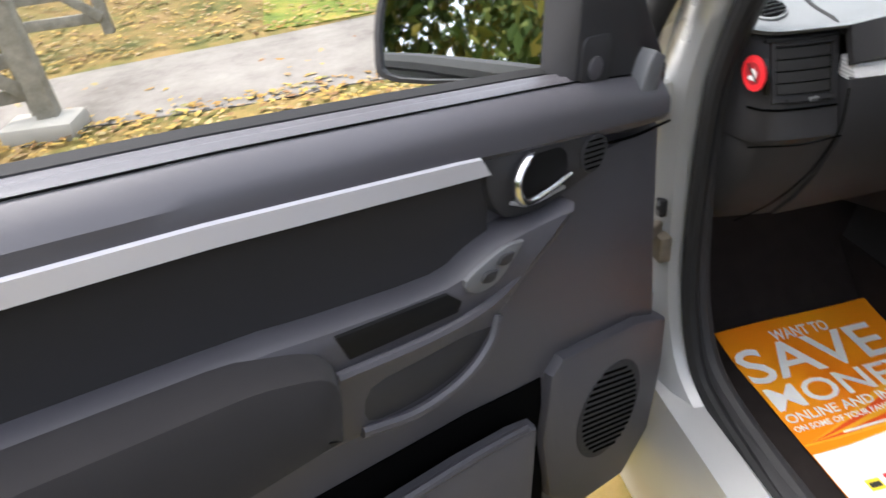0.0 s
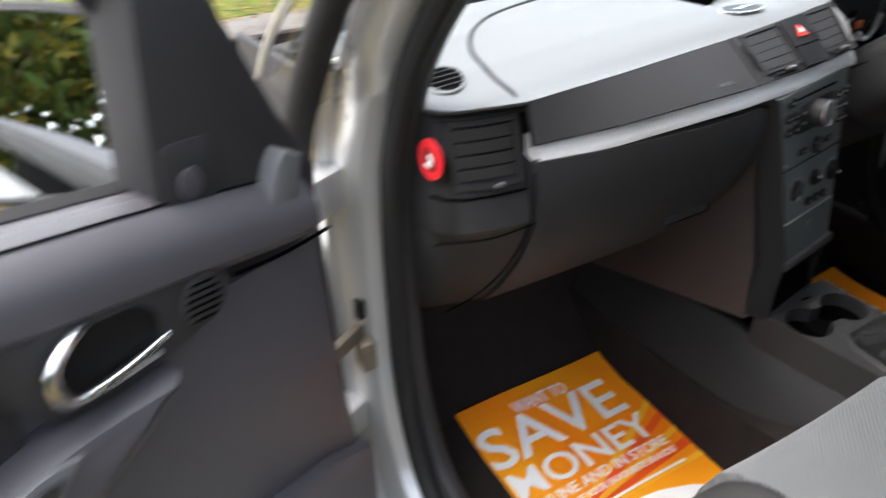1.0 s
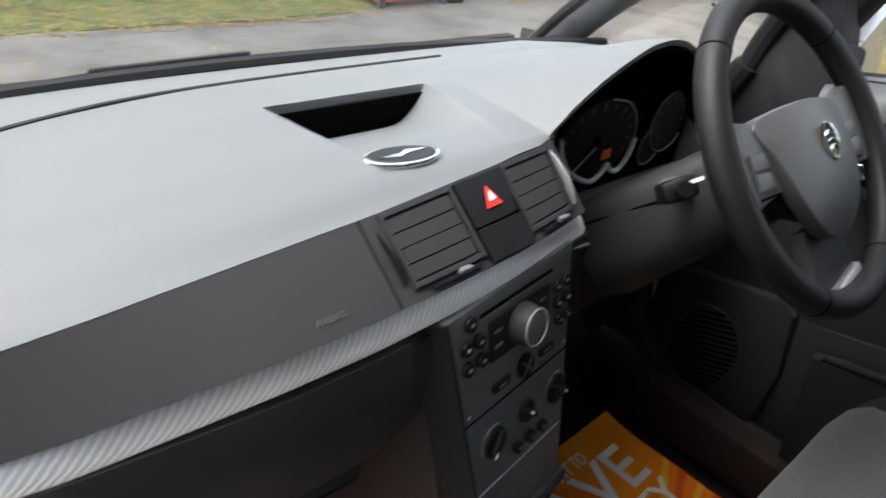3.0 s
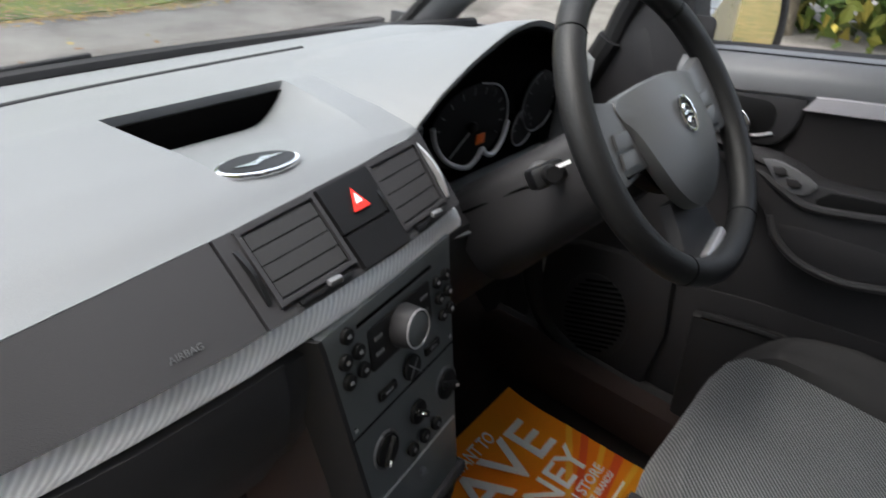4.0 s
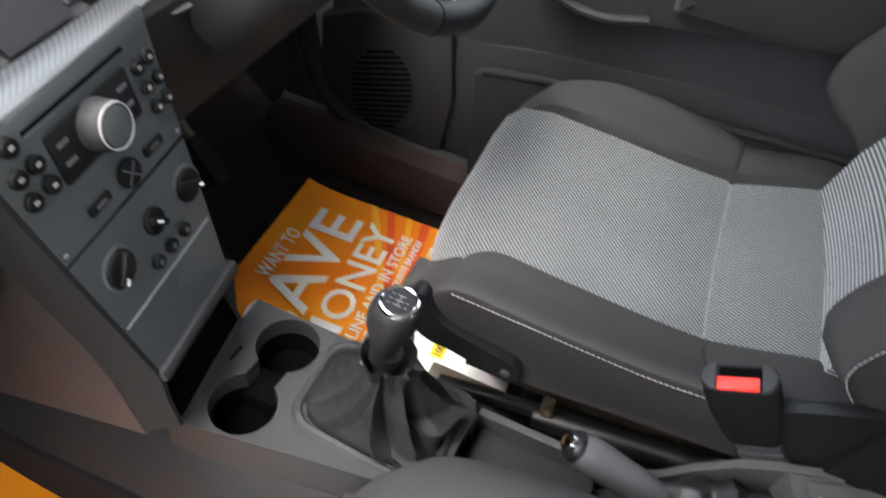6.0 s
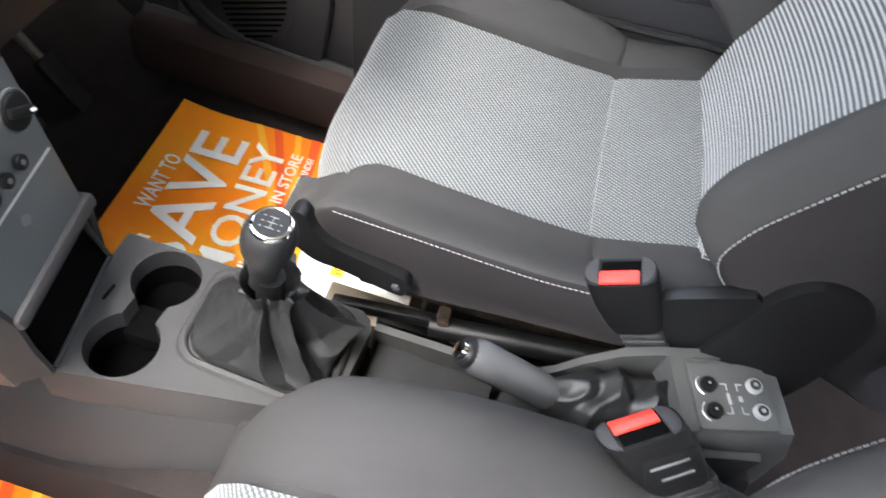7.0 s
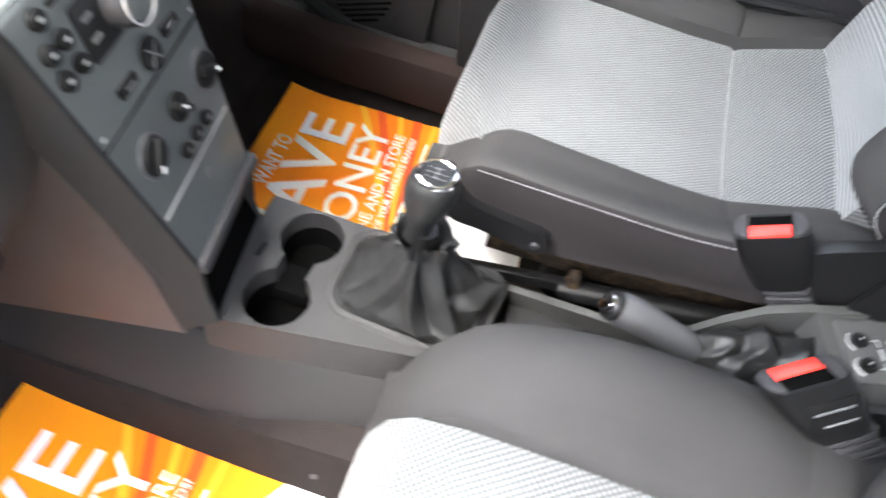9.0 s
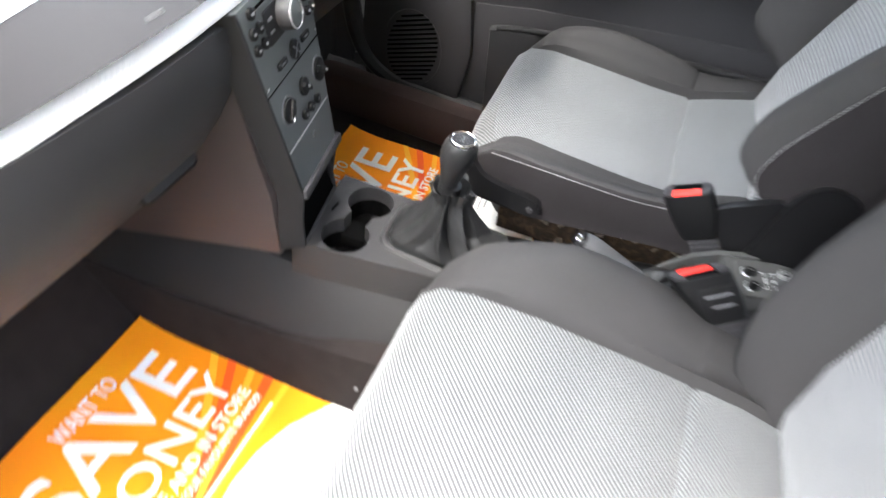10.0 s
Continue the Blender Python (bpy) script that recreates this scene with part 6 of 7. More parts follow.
# ---- doors ----
def build_door(name, put, label, mirror_side):
    """A front door. put(u, w, z): u back from the hinge, w into the cabin, z up."""
    d = thing(name, put(-0.09, 0, 0.35), label, "car door")
    # driver's trim is the same plastic, darkened here to stand for shade
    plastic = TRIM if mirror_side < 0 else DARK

    def slab(pname, outline, w0, w1, material, parent, plabel="", bevel=0.004):
        return part(pname, prism(outline, lambda a, b, c: put(a, w0 + c, b), w1 - w0, bevel), material, parent, plabel)

    def skin(pname, lines, us, thick, material, parent, plabel=""):
        """A trim surface: lines of (w, z) functions of u."""
        rows = [[put(u, f[0](u) if callable(f[0]) else f[0], f[1](u) if callable(f[1]) else f[1]) for u in us] for f in lines]
        back = put(0, -1, 0) - put(0, 0, 0)
        return part(pname, sheet(rows, thick, back), material, parent, plabel)

    def sill(u):
        return lerp([(-0.05, 1.018), (0.115, 1.034), (0.324, 1.045), (0.47, 1.052), (0.95, 1.064)], u)

    def strip_top(u):
        return lerp([(0.0, 0.980), (0.2, 0.994), (0.246, 0.998), (0.49, 1.014), (0.95, 1.030)], u)

    # outer skin
    skinline = [(-0.11, 0.33), (-0.16, 0.46), (-0.13, 0.70), (-0.10, 0.93), (-0.02, 0.97), (0.3, 1.005), (0.95, 1.03), (0.98, 0.75), (0.93, 0.45), (0.86, 0.30), (0.3, 0.26)]
    slab("outer_skin", skinline, -0.115, -0.075, PAINT, d, "silver painted outer skin", 0.008)
    # carcass edge and main trim card
    card = [(-0.09, 0.375), (-0.135, 0.45), (-0.115, 0.62), (-0.08, 0.78), (-0.05, 0.955), (0.02, 0.95), (0.2, 0.935), (0.55, 0.945), (0.90, 0.95), (0.93, 0.7), (0.88, 0.45), (0.82, 0.36), (0.3, 0.335)]
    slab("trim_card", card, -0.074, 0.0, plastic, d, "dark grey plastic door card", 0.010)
    # shoulder under the window
    us = np.linspace(-0.03 if mirror_side < 0 else 0.06, 0.93, 30)
    lines = [(-0.042, lambda u: sill(u) - 0.012), (-0.034, lambda u: sill(u) - 0.004), (-0.020, lambda u: sill(u)), (0.002, lambda u: sill(u) - 0.006), (0.014, lambda u: sill(u) - 0.018), (0.020, lambda u: 0.6 * sill(u) + 0.4 * strip_top(u) - 0.010), (0.021, lambda u: strip_top(u) - 0.002), (0.014, lambda u: strip_top(u) - 0.012), (0.0, lambda u: strip_top(u) - 0.018)]
    # driver's shoulder in lighter grey, painting the window light on it
    skin("shoulder", lines, us, 0.012, TRIM if mirror_side < 0 else GREY, d, "soft rounded shoulder below the window")
    part("shoulder_joint", tube([put(u, -0.006, sill(u) - 0.0026) for u in us], 0.0010, 5), RECESS_BLACK, d)
    part("window_seal", tube([put(u, -0.056, sill(u) - 0.012) for u in us], 0.014, 8), RUBBER, d, "black window seal")
    # silver trim strip
    su = np.linspace(0.240, 0.93, 20)
    rows = [[put(u + (0.008 if i < 2 else -0.004) * (k == 0), w, strip_top(u) + dz) for k, u in enumerate(su)] for i, (w, dz) in enumerate(((0.014, 0.001), (0.025, -0.002), (0.024, -0.020), (0.012, -0.024)))]
    part("trim_strip", sheet(rows, 0.006, put(0, -1, 0) - put(0, 0, 0)), STRIP, d, "plain silver trim strip")
    # cloth insert above the armrest
    lines = [(0.014, lambda u: strip_top(u) - 0.022), (0.008, lambda u: strip_top(u) - 0.06), (0.006, 0.92), (0.012, 0.880)]
    skin("cloth_insert", lines, np.linspace(0.225, 0.90, 16), 0.006, INSERT, d, "dark cloth insert")
    # inner handle: dished plate, chrome lever, tweeter
    plate = smooth_line([(0.240, 0.990, 0), (0.232, 0.950, 0), (0.208, 0.921, 0), (0.16, 0.917, 0), (0.105, 0.930, 0), (0.072, 0.944, 0), (0.068, 0.972, 0), (0.11, 0.986, 0), (0.18, 0.993, 0), (0.240, 0.990, 0)], 3)[:-1]
    hp = slab("handle_plate", [(p.x, p.y) for p in plate], 0.0, 0.018, DARK, d, "", 0.005)
    # flat black slab stands for the shade in the handle's dish
    slab("handle_bowl_shade", rounded(0.128, 0.933, 0.206, 0.980, 0.020, 5), 0.0155, 0.0184, KEY, hp, "black slab painted as shade in the handle recess", 0.001)
    lever = [(0.178, 0.017, 0.982), (0.196, 0.026, 0.980), (0.210, 0.030, 0.966), (0.206, 0.031, 0.948), (0.190, 0.029, 0.940), (0.160, 0.026, 0.942), (0.126, 0.021, 0.948)]
    if mirror_side > 0:
        lever = [(0.17 + 0.75 * (u - 0.17) - 0.028, w, 0.96 + 0.8 * (z - 0.96) - 0.018) for u, w, z in lever]
    lever = smooth_line([put(*p) for p in lever], 5)
    part("door_handle", tube(lever, [lerp([(0, 0.006), (0.15, 0.0072), (0.55, 0.0072), (0.75, 0.0045), (1, 0.0035)], i / (len(lever) - 1)) for i in range(len(lever))], 12, flat=0.7), CHROME, d, "chrome inner door handle")
    part("handle_lip", tube(smooth_line([put(0.206, 0.019, 0.938), put(0.18, 0.020, 0.930), put(0.132, 0.019, 0.934)], 4), 0.0022, 8), SILVER, hp)
    tw = part("tweeter", prism(arc(0.092, 0.960, 0.018, 0.021, 0, 345, 22), lambda a, b, c: put(a, 0.016 + c, b), 0.005, 0.001), DARK, d, "round tweeter grille")
    for k in range(6):
        z = 0.945 + 0.006 * k
        w = 0.015 * math.sqrt(max(0.05, 1 - ((z - 0.960) / 0.021) ** 2))
        part("slot", prism([(0.092 - w, z - 0.0016), (0.092 + w, z - 0.0006), (0.092 + w, z + 0.0014), (0.092 - w, z + 0.0008)], lambda a, b, c: put(a, 0.0205 + c, b), 0.001), RECESS_BLACK, tw)
    # armrest: a sloping spine from the handle, the pull tray and the grip below it
    def lobe(points, steps=3):
        return [(p.x, p.y) for p in smooth_line([(x, z, 0) for x, z in points + points[:1]], steps)[:-1]]

    arm = lobe([(0.125, 0.918), (0.200, 0.915), (0.255, 0.903), (0.298, 0.890), (0.42, 0.897), (0.52, 0.905), (0.90, 0.912), (0.91, 0.86), (0.90, 0.80), (0.66, 0.785), (0.45, 0.768), (0.40, 0.764), (0.30, 0.760), (0.245, 0.788), (0.232, 0.820), (0.20, 0.855), (0.155, 0.888)])
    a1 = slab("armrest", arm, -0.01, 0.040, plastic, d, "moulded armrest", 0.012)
    slab("arm_pad", lobe([(0.425, 0.80), (0.425, 0.870), (0.47, 0.896), (0.56, 0.905), (0.90, 0.912), (0.92, 0.87), (0.90, 0.81), (0.6, 0.79)], 4), 0.0, 0.075, INSERT, d, "soft cloth armrest pad", 0.026)
    # flat black slab stands for the shade in the pull recess
    slab("pull_tray_shade", [(0.300, 0.884), (0.284, 0.870), (0.288, 0.859), (0.405, 0.862), (0.416, 0.890)], 0.034, 0.0415, KEY, a1, "black slab painted as shade in the pull recess", 0.001)
    spine = [(0.175, 0.026, 0.882), (0.215, 0.036, 0.862), (0.262, 0.042, 0.850), (0.33, 0.044, 0.847), (0.42, 0.043, 0.851)]
    if mirror_side > 0:
        spine = [(0.165, 0.024, 0.906), (0.200, 0.034, 0.892), (0.240, 0.040, 0.873), (0.278, 0.043, 0.859), (0.34, 0.044, 0.864), (0.44, 0.043, 0.878), (0.56, 0.043, 0.886)]
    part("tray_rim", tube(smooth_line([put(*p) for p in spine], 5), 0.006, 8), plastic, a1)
    sw = part("window_switch_plate", prism(lobe([(0.208, 0.908), (0.235, 0.909), (0.280, 0.890), (0.268, 0.872), (0.238, 0.876)]), lambda a, b, c: put(a, 0.038 + c, b), 0.005, 0.0015), GREY, d, "grey window switch plate")
    for u, z in ((0.233, 0.898), (0.253, 0.886)):
        part("switch", prism(lobe([(u - 0.010, z + 0.004), (u + 0.004, z + 0.005), (u + 0.010, z - 0.003), (u - 0.004, z - 0.006)]), lambda a, b, c: put(a, 0.043 + c, b), 0.003, 0.001), DARK, sw)
    # grip opening below the armrest: a flat slab coloured as its shade
    slab("grip_dish_shade", lobe([(0.240, 0.822), (0.262, 0.800), (0.299, 0.783), (0.35, 0.778), (0.392, 0.785), (0.386, 0.820), (0.33, 0.824), (0.28, 0.826)]), 0.034, 0.0403, DARK, a1, "dark slab painted as shade in the grip recess", 0.0002)
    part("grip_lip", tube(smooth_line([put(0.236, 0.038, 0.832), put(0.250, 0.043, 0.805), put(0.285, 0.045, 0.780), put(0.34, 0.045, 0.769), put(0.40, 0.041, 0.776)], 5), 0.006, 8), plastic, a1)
    # door pocket, speaker pod
    pod = [(-0.125, 0.57), (-0.115, 0.655), (-0.05, 0.678), (0.10, 0.690), (0.118, 0.67), (0.125, 0.56), (0.10, 0.44), (0.03, 0.375), (-0.07, 0.37), (-0.12, 0.44)]
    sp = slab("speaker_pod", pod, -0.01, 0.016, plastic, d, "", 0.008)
    part("grille", prism(arc(-0.006, 0.546, 0.066, 0.085, 0, 352, 36), lambda a, b, c: put(a, 0.014 + c, b), 0.004, 0.0015), DARK, sp, "oval speaker grille")
    for k in range(15):
        z = 0.474 + 0.0103 * k
        w = 0.058 * math.sqrt(max(0.02, 1 - ((z - 0.546) / 0.080) ** 2))
        part("slot", prism([(-0.006 - w, z - 0.0022 - w * 0.25), (-0.006 + w, z - 0.0022 + w * 0.25), (-0.006 + w, z + 0.0022 + w * 0.25), (-0.006 - w, z + 0.0022 - w * 0.25)], lambda a, b, c: put(a, 0.0178 + c, b), 0.001), RECESS_BLACK, sp)
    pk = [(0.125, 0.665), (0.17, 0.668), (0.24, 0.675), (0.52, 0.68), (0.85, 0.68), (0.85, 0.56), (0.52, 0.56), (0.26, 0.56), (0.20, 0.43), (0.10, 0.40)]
    # dark sheet on the card stands for shade in the pocket's mouth
    slab("pocket_mouth_shade", pk, -0.004, 0.003, RECESS_BLACK if mirror_side < 0 else DARK, d, "", 0.001)
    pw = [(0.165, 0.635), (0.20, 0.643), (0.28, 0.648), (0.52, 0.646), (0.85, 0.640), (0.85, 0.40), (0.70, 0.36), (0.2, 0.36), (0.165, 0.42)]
    # driver's pocket and lip in rubber black, painting the shade down there
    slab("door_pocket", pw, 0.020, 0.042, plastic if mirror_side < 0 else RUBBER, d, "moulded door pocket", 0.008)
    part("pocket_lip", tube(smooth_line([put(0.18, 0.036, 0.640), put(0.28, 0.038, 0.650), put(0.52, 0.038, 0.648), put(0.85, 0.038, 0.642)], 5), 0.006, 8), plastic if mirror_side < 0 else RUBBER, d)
    # sail panel with mirror switch, upper corner of the frame
    sail = [(0.100, 1.02), (0.100, 1.12), (0.098, 1.20), (0.060, 1.215), (0.030, 1.15), (-0.018, 1.07), (-0.055, 1.02), (-0.055, 0.962), (0.0, 0.952), (0.06, 0.965)]
    if mirror_side > 0:
        sail = [(0.078, 1.01), (0.064, 1.08), (0.052, 1.14), (0.044, 1.20), (0.030, 1.205), (0.010, 1.15), (-0.018, 1.07), (-0.085, 1.00), (-0.085, 0.90), (0.0, 0.89), (0.085, 0.92)]
    sl = slab("sail_panel", sail, -0.055, -0.006 if mirror_side < 0 else 0.006, DARK, d, "dark sail panel", 0.006)
    slab("mirror_switch", rounded(0.050, 1.018, 0.094, 1.072, 0.010), -0.007, -0.0045, DARK, sl, "dark mirror switch plate", 0.001)
    slab("mirror_knob", arc(0.074, 1.040, 0.010, 0.012, 0, 340, 16), -0.005, -0.002, plastic, sl, "", 0.001)
    # the cap is pale on both doors; the driver's is painted shaded
    slab("hinge_cap", [(0.022, 0.972), (0.020, 0.995), (0.006, 1.038), (-0.002, 1.049), (-0.022, 1.040), (-0.013, 0.995), (0.000, 0.968)], -0.006, 0.013 if mirror_side < 0 else 0.007, GREY if mirror_side < 0 else DARK, sl, "pale grey corner cap" if mirror_side < 0 else "corner cap darkened as if in shade", 0.004)
    part("card_joint", tube(smooth_line([put(-0.06, 0.003, 0.957), put(0.0, 0.003, 0.953), put(0.05, 0.002, 0.955)], 4), 0.0018, 6), RECESS_BLACK, d)
    # window frame, glass
    fr = smooth_line([put(0.02, -0.055, 1.05), put(0.10, -0.052, 1.18), put(0.20, -0.048, 1.28), put(0.36, -0.04, 1.345), put(0.60, -0.04, 1.36), put(0.84, -0.045, 1.34), put(0.90, -0.05, 1.20), put(0.925, -0.055, 1.05)], 5)
    part("window_frame", tube(fr, 0.017, 8), RUBBER, d, "black window frame")
    pane = [(0.14, 1.045), (0.12, 1.19), (0.20, 1.275), (0.36, 1.34), (0.60, 1.355), (0.83, 1.335), (0.91, 1.05)]
    if mirror_side > 0:
        gl = slab("window_glass", pane, -0.056, -0.053, GLASS, d, "", 0)
        gl.visible_shadow = False
    # outside mirror, its glass turned towards the cabin
    def mir(a, b, c):
        lean = 0.15 if mirror_side < 0 else -0.02
        a, b, c = a * 1.12, b * math.cos(lean) + c * math.sin(lean), c * math.cos(lean) - b * math.sin(lean)
        u, w, z = (0.130, -0.125, 1.078) if mirror_side < 0 else (0.052, -0.160, 1.062)
        return put(u + 0.62 * a + 0.78 * c, w - 0.78 * a + 0.62 * c, z + b - 0.10 * a)

    def ring(k):
        pts = [(-0.098, -0.045), (-0.09, 0.035), (-0.055, 0.068), (0.05, 0.072), (0.09, 0.045), (0.10, -0.03), (0.078, -0.062), (-0.06, -0.066), (-0.098, -0.045)]
        return [(p.x * k, p.y * k) for p in smooth_line([(x, y, 0) for x, y in pts], 4)[:-1]]

    hs = [[mir(x, y, c) for x, y in ring(k)] for k, c in ((0.45, -0.10), (0.8, -0.085), (0.98, -0.05), (1.02, 0.0), (1.0, 0.008), (0.94, 0.010), (0.92, 0.0))]
    mo = part("mirror_housing", loft(hs), DARK, d, "black outside mirror housing")
    part("mirror_glass", prism(ring(0.925), lambda a, b, c: mir(a, b, c), 0.003), MIRROR, mo, "mirror glass", smooth=False)
    foot = [(0.04, -0.055, 1.05), (0.075, -0.10, 1.06), (0.09, -0.16, 1.08)] if mirror_side < 0 else [(0.0, -0.055, 1.02), (-0.015, -0.085, 1.02), (-0.02, -0.12, 1.03)]
    part("mirror_foot", tube([put(*p) for p in foot], [0.03, 0.03, 0.04] if mirror_side < 0 else [0.02, 0.02, 0.024], 12), DARK, mo)
    return d


HINGE, SWING = Vector((-0.712, -0.010, 0)), Vector((-0.9006, -0.4346, 0))
INWARD = Vector((0.4346, -0.9006, 0))
LIFT = radians(7.2)


def passenger_put(u, w, z):
    du, dz = u - 0.2, z - 0.95
    return HINGE + SWING * (0.2 + du * math.cos(LIFT) - dz * math.sin(LIFT)) + INWARD * w + Vector((0, 0, 0.95 + dz * math.cos(LIFT) + du * math.sin(LIFT)))


def driver_put(u, w, z):
    du, dz, tip = u - 0.2, z - 0.95, radians(5.5)
    return Vector((0.66 - w, 0.10 - (0.2 + du * math.cos(tip) - dz * math.sin(tip)), 0.95 + dz * math.cos(tip) + du * math.sin(tip)))


build_door("passenger_door", passenger_put, "open silver passenger door with dark grey trim card", -1)
build_door("driver_door", driver_put, "closed driver door with trim darkened as if in shade", 1)


# ---- seats ----
def build_buckle(seat, left, right, down, near=1):
    """A belt buckle: left and right ends of its open face, and the way its body hangs."""
    left, right = Vector(left), Vector(right)
    along = (right - left).normalized()
    down = Vector(down).normalized()
    out = along.cross(down).normalized()
    mid, half = (left + right) / 2, (right - left).length / 2
    turn = Matrix((along, out, along.cross(out))).transposed()

    def at(a, o, d):
        """a along the face, o out towards the seat it faces, d down the body."""
        return mid + along * a + out * o + down * d

    rings = []
    for d, k, w in ((0.0, 1.0, 0.0155), (0.010, 1.0, 0.0165), (0.030, 0.97, 0.0165), (0.055, 0.82, 0.015), (0.066, 0.72, 0.013)):
        ring = []
        for q in np.linspace(0, 2 * math.pi, 29)[:-1]:
            ca, sa = math.cos(q), math.sin(q)
            ring.append(at(half * k * math.copysign(abs(ca) ** 0.45, ca), w * math.copysign(abs(sa) ** 0.5, sa), d))
        rings.append(ring)
    bu = part("buckle", loft(rings), KEY, seat, "black seat belt buckle")
    part("belt_slot", box(at(0, -0.006 * near, 0.0005), (half * 1.1, 0.012, 0.003), turn, 0.001), RECESS_BLACK, bu, "dark belt slot")
    part("release", box(at(-0.001, 0.0065 * near, 0.0), (half * 1.12, 0.0135, 0.005), turn, 0.0015), RED, bu, "red release button")
    for sign in (-1, 1):
        part("cheek", prism(arc(0, 0, 0.0135, 0.0145, -88, 88, 12), lambda a, o, d: at(sign * (half * 0.58 + a * 0.85), o, -d), 0.003, 0.0012), DARK, bu, "worn grey shoulder of the buckle")
    part("side_panel", box(at(0.002, -0.0165 * near, 0.030), (half * 1.25, 0.002, 0.026), turn, 0.0008), KEY, bu)
    for d, k in ((0.026, 0.95), (0.040, 0.8)):
        part("moulded_slot", box(at(0.003, -0.0178 * near, d), (half * k, 0.0015, 0.0022), turn, 0.0006), GREY, bu)
    for k in range(4):
        part("boot_rib", box(at(0.002 + 0.0015 * k, -0.001, 0.070 + 0.0085 * k), (half * (1.22 + 0.05 * k), 0.024, 0.0062), turn, 0.0022), DARK, bu)
    part("boot", box(at(0.004, -0.001, 0.084), (half * 1.12, 0.020, 0.036), turn, 0.003), RUBBER, bu)
    part("buckle_stalk", tube([at(0.004, 0, 0.10), at(0.006, -0.004, 0.135), at(0.008, -0.008, 0.17)], 0.010, 8), BLACK, seat)


def two_cloths(ob, second, where):
    """Gives the faces whose every corner passes where(index) a second cloth."""
    ob.data.materials.append(second)
    for face_ in ob.data.polygons:
        if all(where(v) for v in face_.vertices):
            face_.material_index = 1


def build_seat(name, cx, front, top, half, label, buckle_side, buckle_at, deep, near, bulge, recline, far_side, lever=False):
    """A front seat: woven centre, charcoal bolsters, stitched seams."""
    s = thing(name, (cx, front - 0.25, FLOOR), label, "car seat", "front seats")
    back = front - deep
    # along the cushion: y offset, drop at the nose
    prof = [(0.030, 0.115), (0.022, 0.070), (0.008, 0.030), (-0.012, 0.009), (-0.05, 0.0), (-0.15, -0.002), (-0.28, 0.006), (-0.345, 0.011), (-0.353, 0.016), (-0.361, 0.011), (-0.42, 0.016), (-0.47, 0.026), (-0.52, 0.045)]
    if lever:
        prof = [(0.030, 0.115), (0.022, 0.070), (0.008, 0.030), (-0.012, 0.009), (-0.05, 0.001), (-0.15, 0.004), (-0.28, 0.010), (-0.345, 0.010), (-0.353, 0.014), (-0.361, 0.009), (-0.42, -0.008), (-0.47, -0.022), (-0.52, -0.020)]
    prof = [(dy if dy > -0.06 else -0.05 + (dy + 0.05) * (deep - 0.05) / 0.45, drop) for dy, drop in prof]

    rows = []
    for dy, drop in prof:
        back_by = lerp([(-0.15, 0.0), (-0.05, 0.012), (0.0, 0.034), (0.03, 0.060)], dy) if lever else 0.0
        rows.append([(cx + half * q, front + dy - back_by * max(0.0, q * buckle_side) ** 2, top - drop - 0.008 * (1 - q * q)) for q in np.linspace(-1, 1, 13)])
    cushion = part("seat_cushion", sheet(rows, 0.03), WOVEN, s, "pale grey woven cushion centre")
    if lever:
        part("cross_seam", tube([(p[0], p[1], p[2] - 0.0002) for p in rows[8]], 0.0007, 5), THREAD, cushion)
        two_cloths(cushion, DOTTED, lambda i: i // 13 >= 8)
    for side in (-1, 1):
        rings, stitch = [], []
        for i, (dy, drop) in enumerate(prof):
            drop = 0.011 if i == 8 else drop
            hump = lerp([(-0.52, 0.005), (-0.42, 0.012), (-0.33, 0.03), (-0.22, 0.05), (-0.12, 0.052), (-0.05, 0.034), (0.0, 0.010), (0.03, 0.0)], dy) * (far_side if side == -buckle_side else near)
            if lever and side != buckle_side:
                hump = lerp([(-0.52, 0.0), (-0.38, 0.0), (-0.33, 0.012), (-0.26, 0.038), (-0.20, 0.048), (-0.12, 0.046), (-0.07, 0.032), (-0.03, 0.012), (0.0, 0.0)], dy)
            if lever and side == buckle_side:
                hump = lerp([(-0.42, 0.062), (-0.28, 0.062), (-0.20, 0.047), (-0.14, 0.044), (-0.09, 0.042), (-0.05, 0.038), (-0.02, 0.022), (0.0, 0.010), (0.03, 0.0)], dy)
            if not lever and side == buckle_side:
                hump = lerp([(-0.45, -0.012), (-0.37, 0.0), (-0.30, 0.018), (-0.24, 0.038), (-0.17, 0.058), (-0.12, 0.048), (-0.08, 0.028), (-0.03, 0.004), (0.03, 0.0)], dy)
            w = lerp([(-0.52, 0.085), (-0.30, 0.095), (-0.05, 0.085), (0.0, 0.075), (0.03, 0.062)], dy)
            if not lever and side == buckle_side:
                w = lerp([(-0.42, 0.135), (-0.20, 0.135), (-0.05, 0.11), (0.03, 0.075)], dy)
            zs, y = top - drop - lerp([(-0.05, 0.0), (-0.02, 0.010), (0.0, 0.026), (0.03, 0.02)], dy), front + dy
            low = top - lerp([(-0.30, 0.20), (-0.10, 0.125), (0.03, 0.118)], dy)
            tall = lever and side == buckle_side
            if tall:
                low = lerp([(-0.40, 0.682), (-0.295, 0.672), (-0.213, 0.658), (-0.125, 0.640), (-0.03, 0.636), (0.03, 0.632)], dy)
            e = cx + side * half
            pts = [(0.0, -0.002), (0.10, 0.35 * hump + 0.002), (0.35, hump), (0.62, hump * 0.95), (0.85, hump * 0.3 - 0.004), (0.97, -0.026), (1.0, -0.05), (0.985, -0.09)]
            if tall:
                y -= lerp([(-0.10, 0.0), (-0.05, 0.005), (0.03, 0.018)], dy)
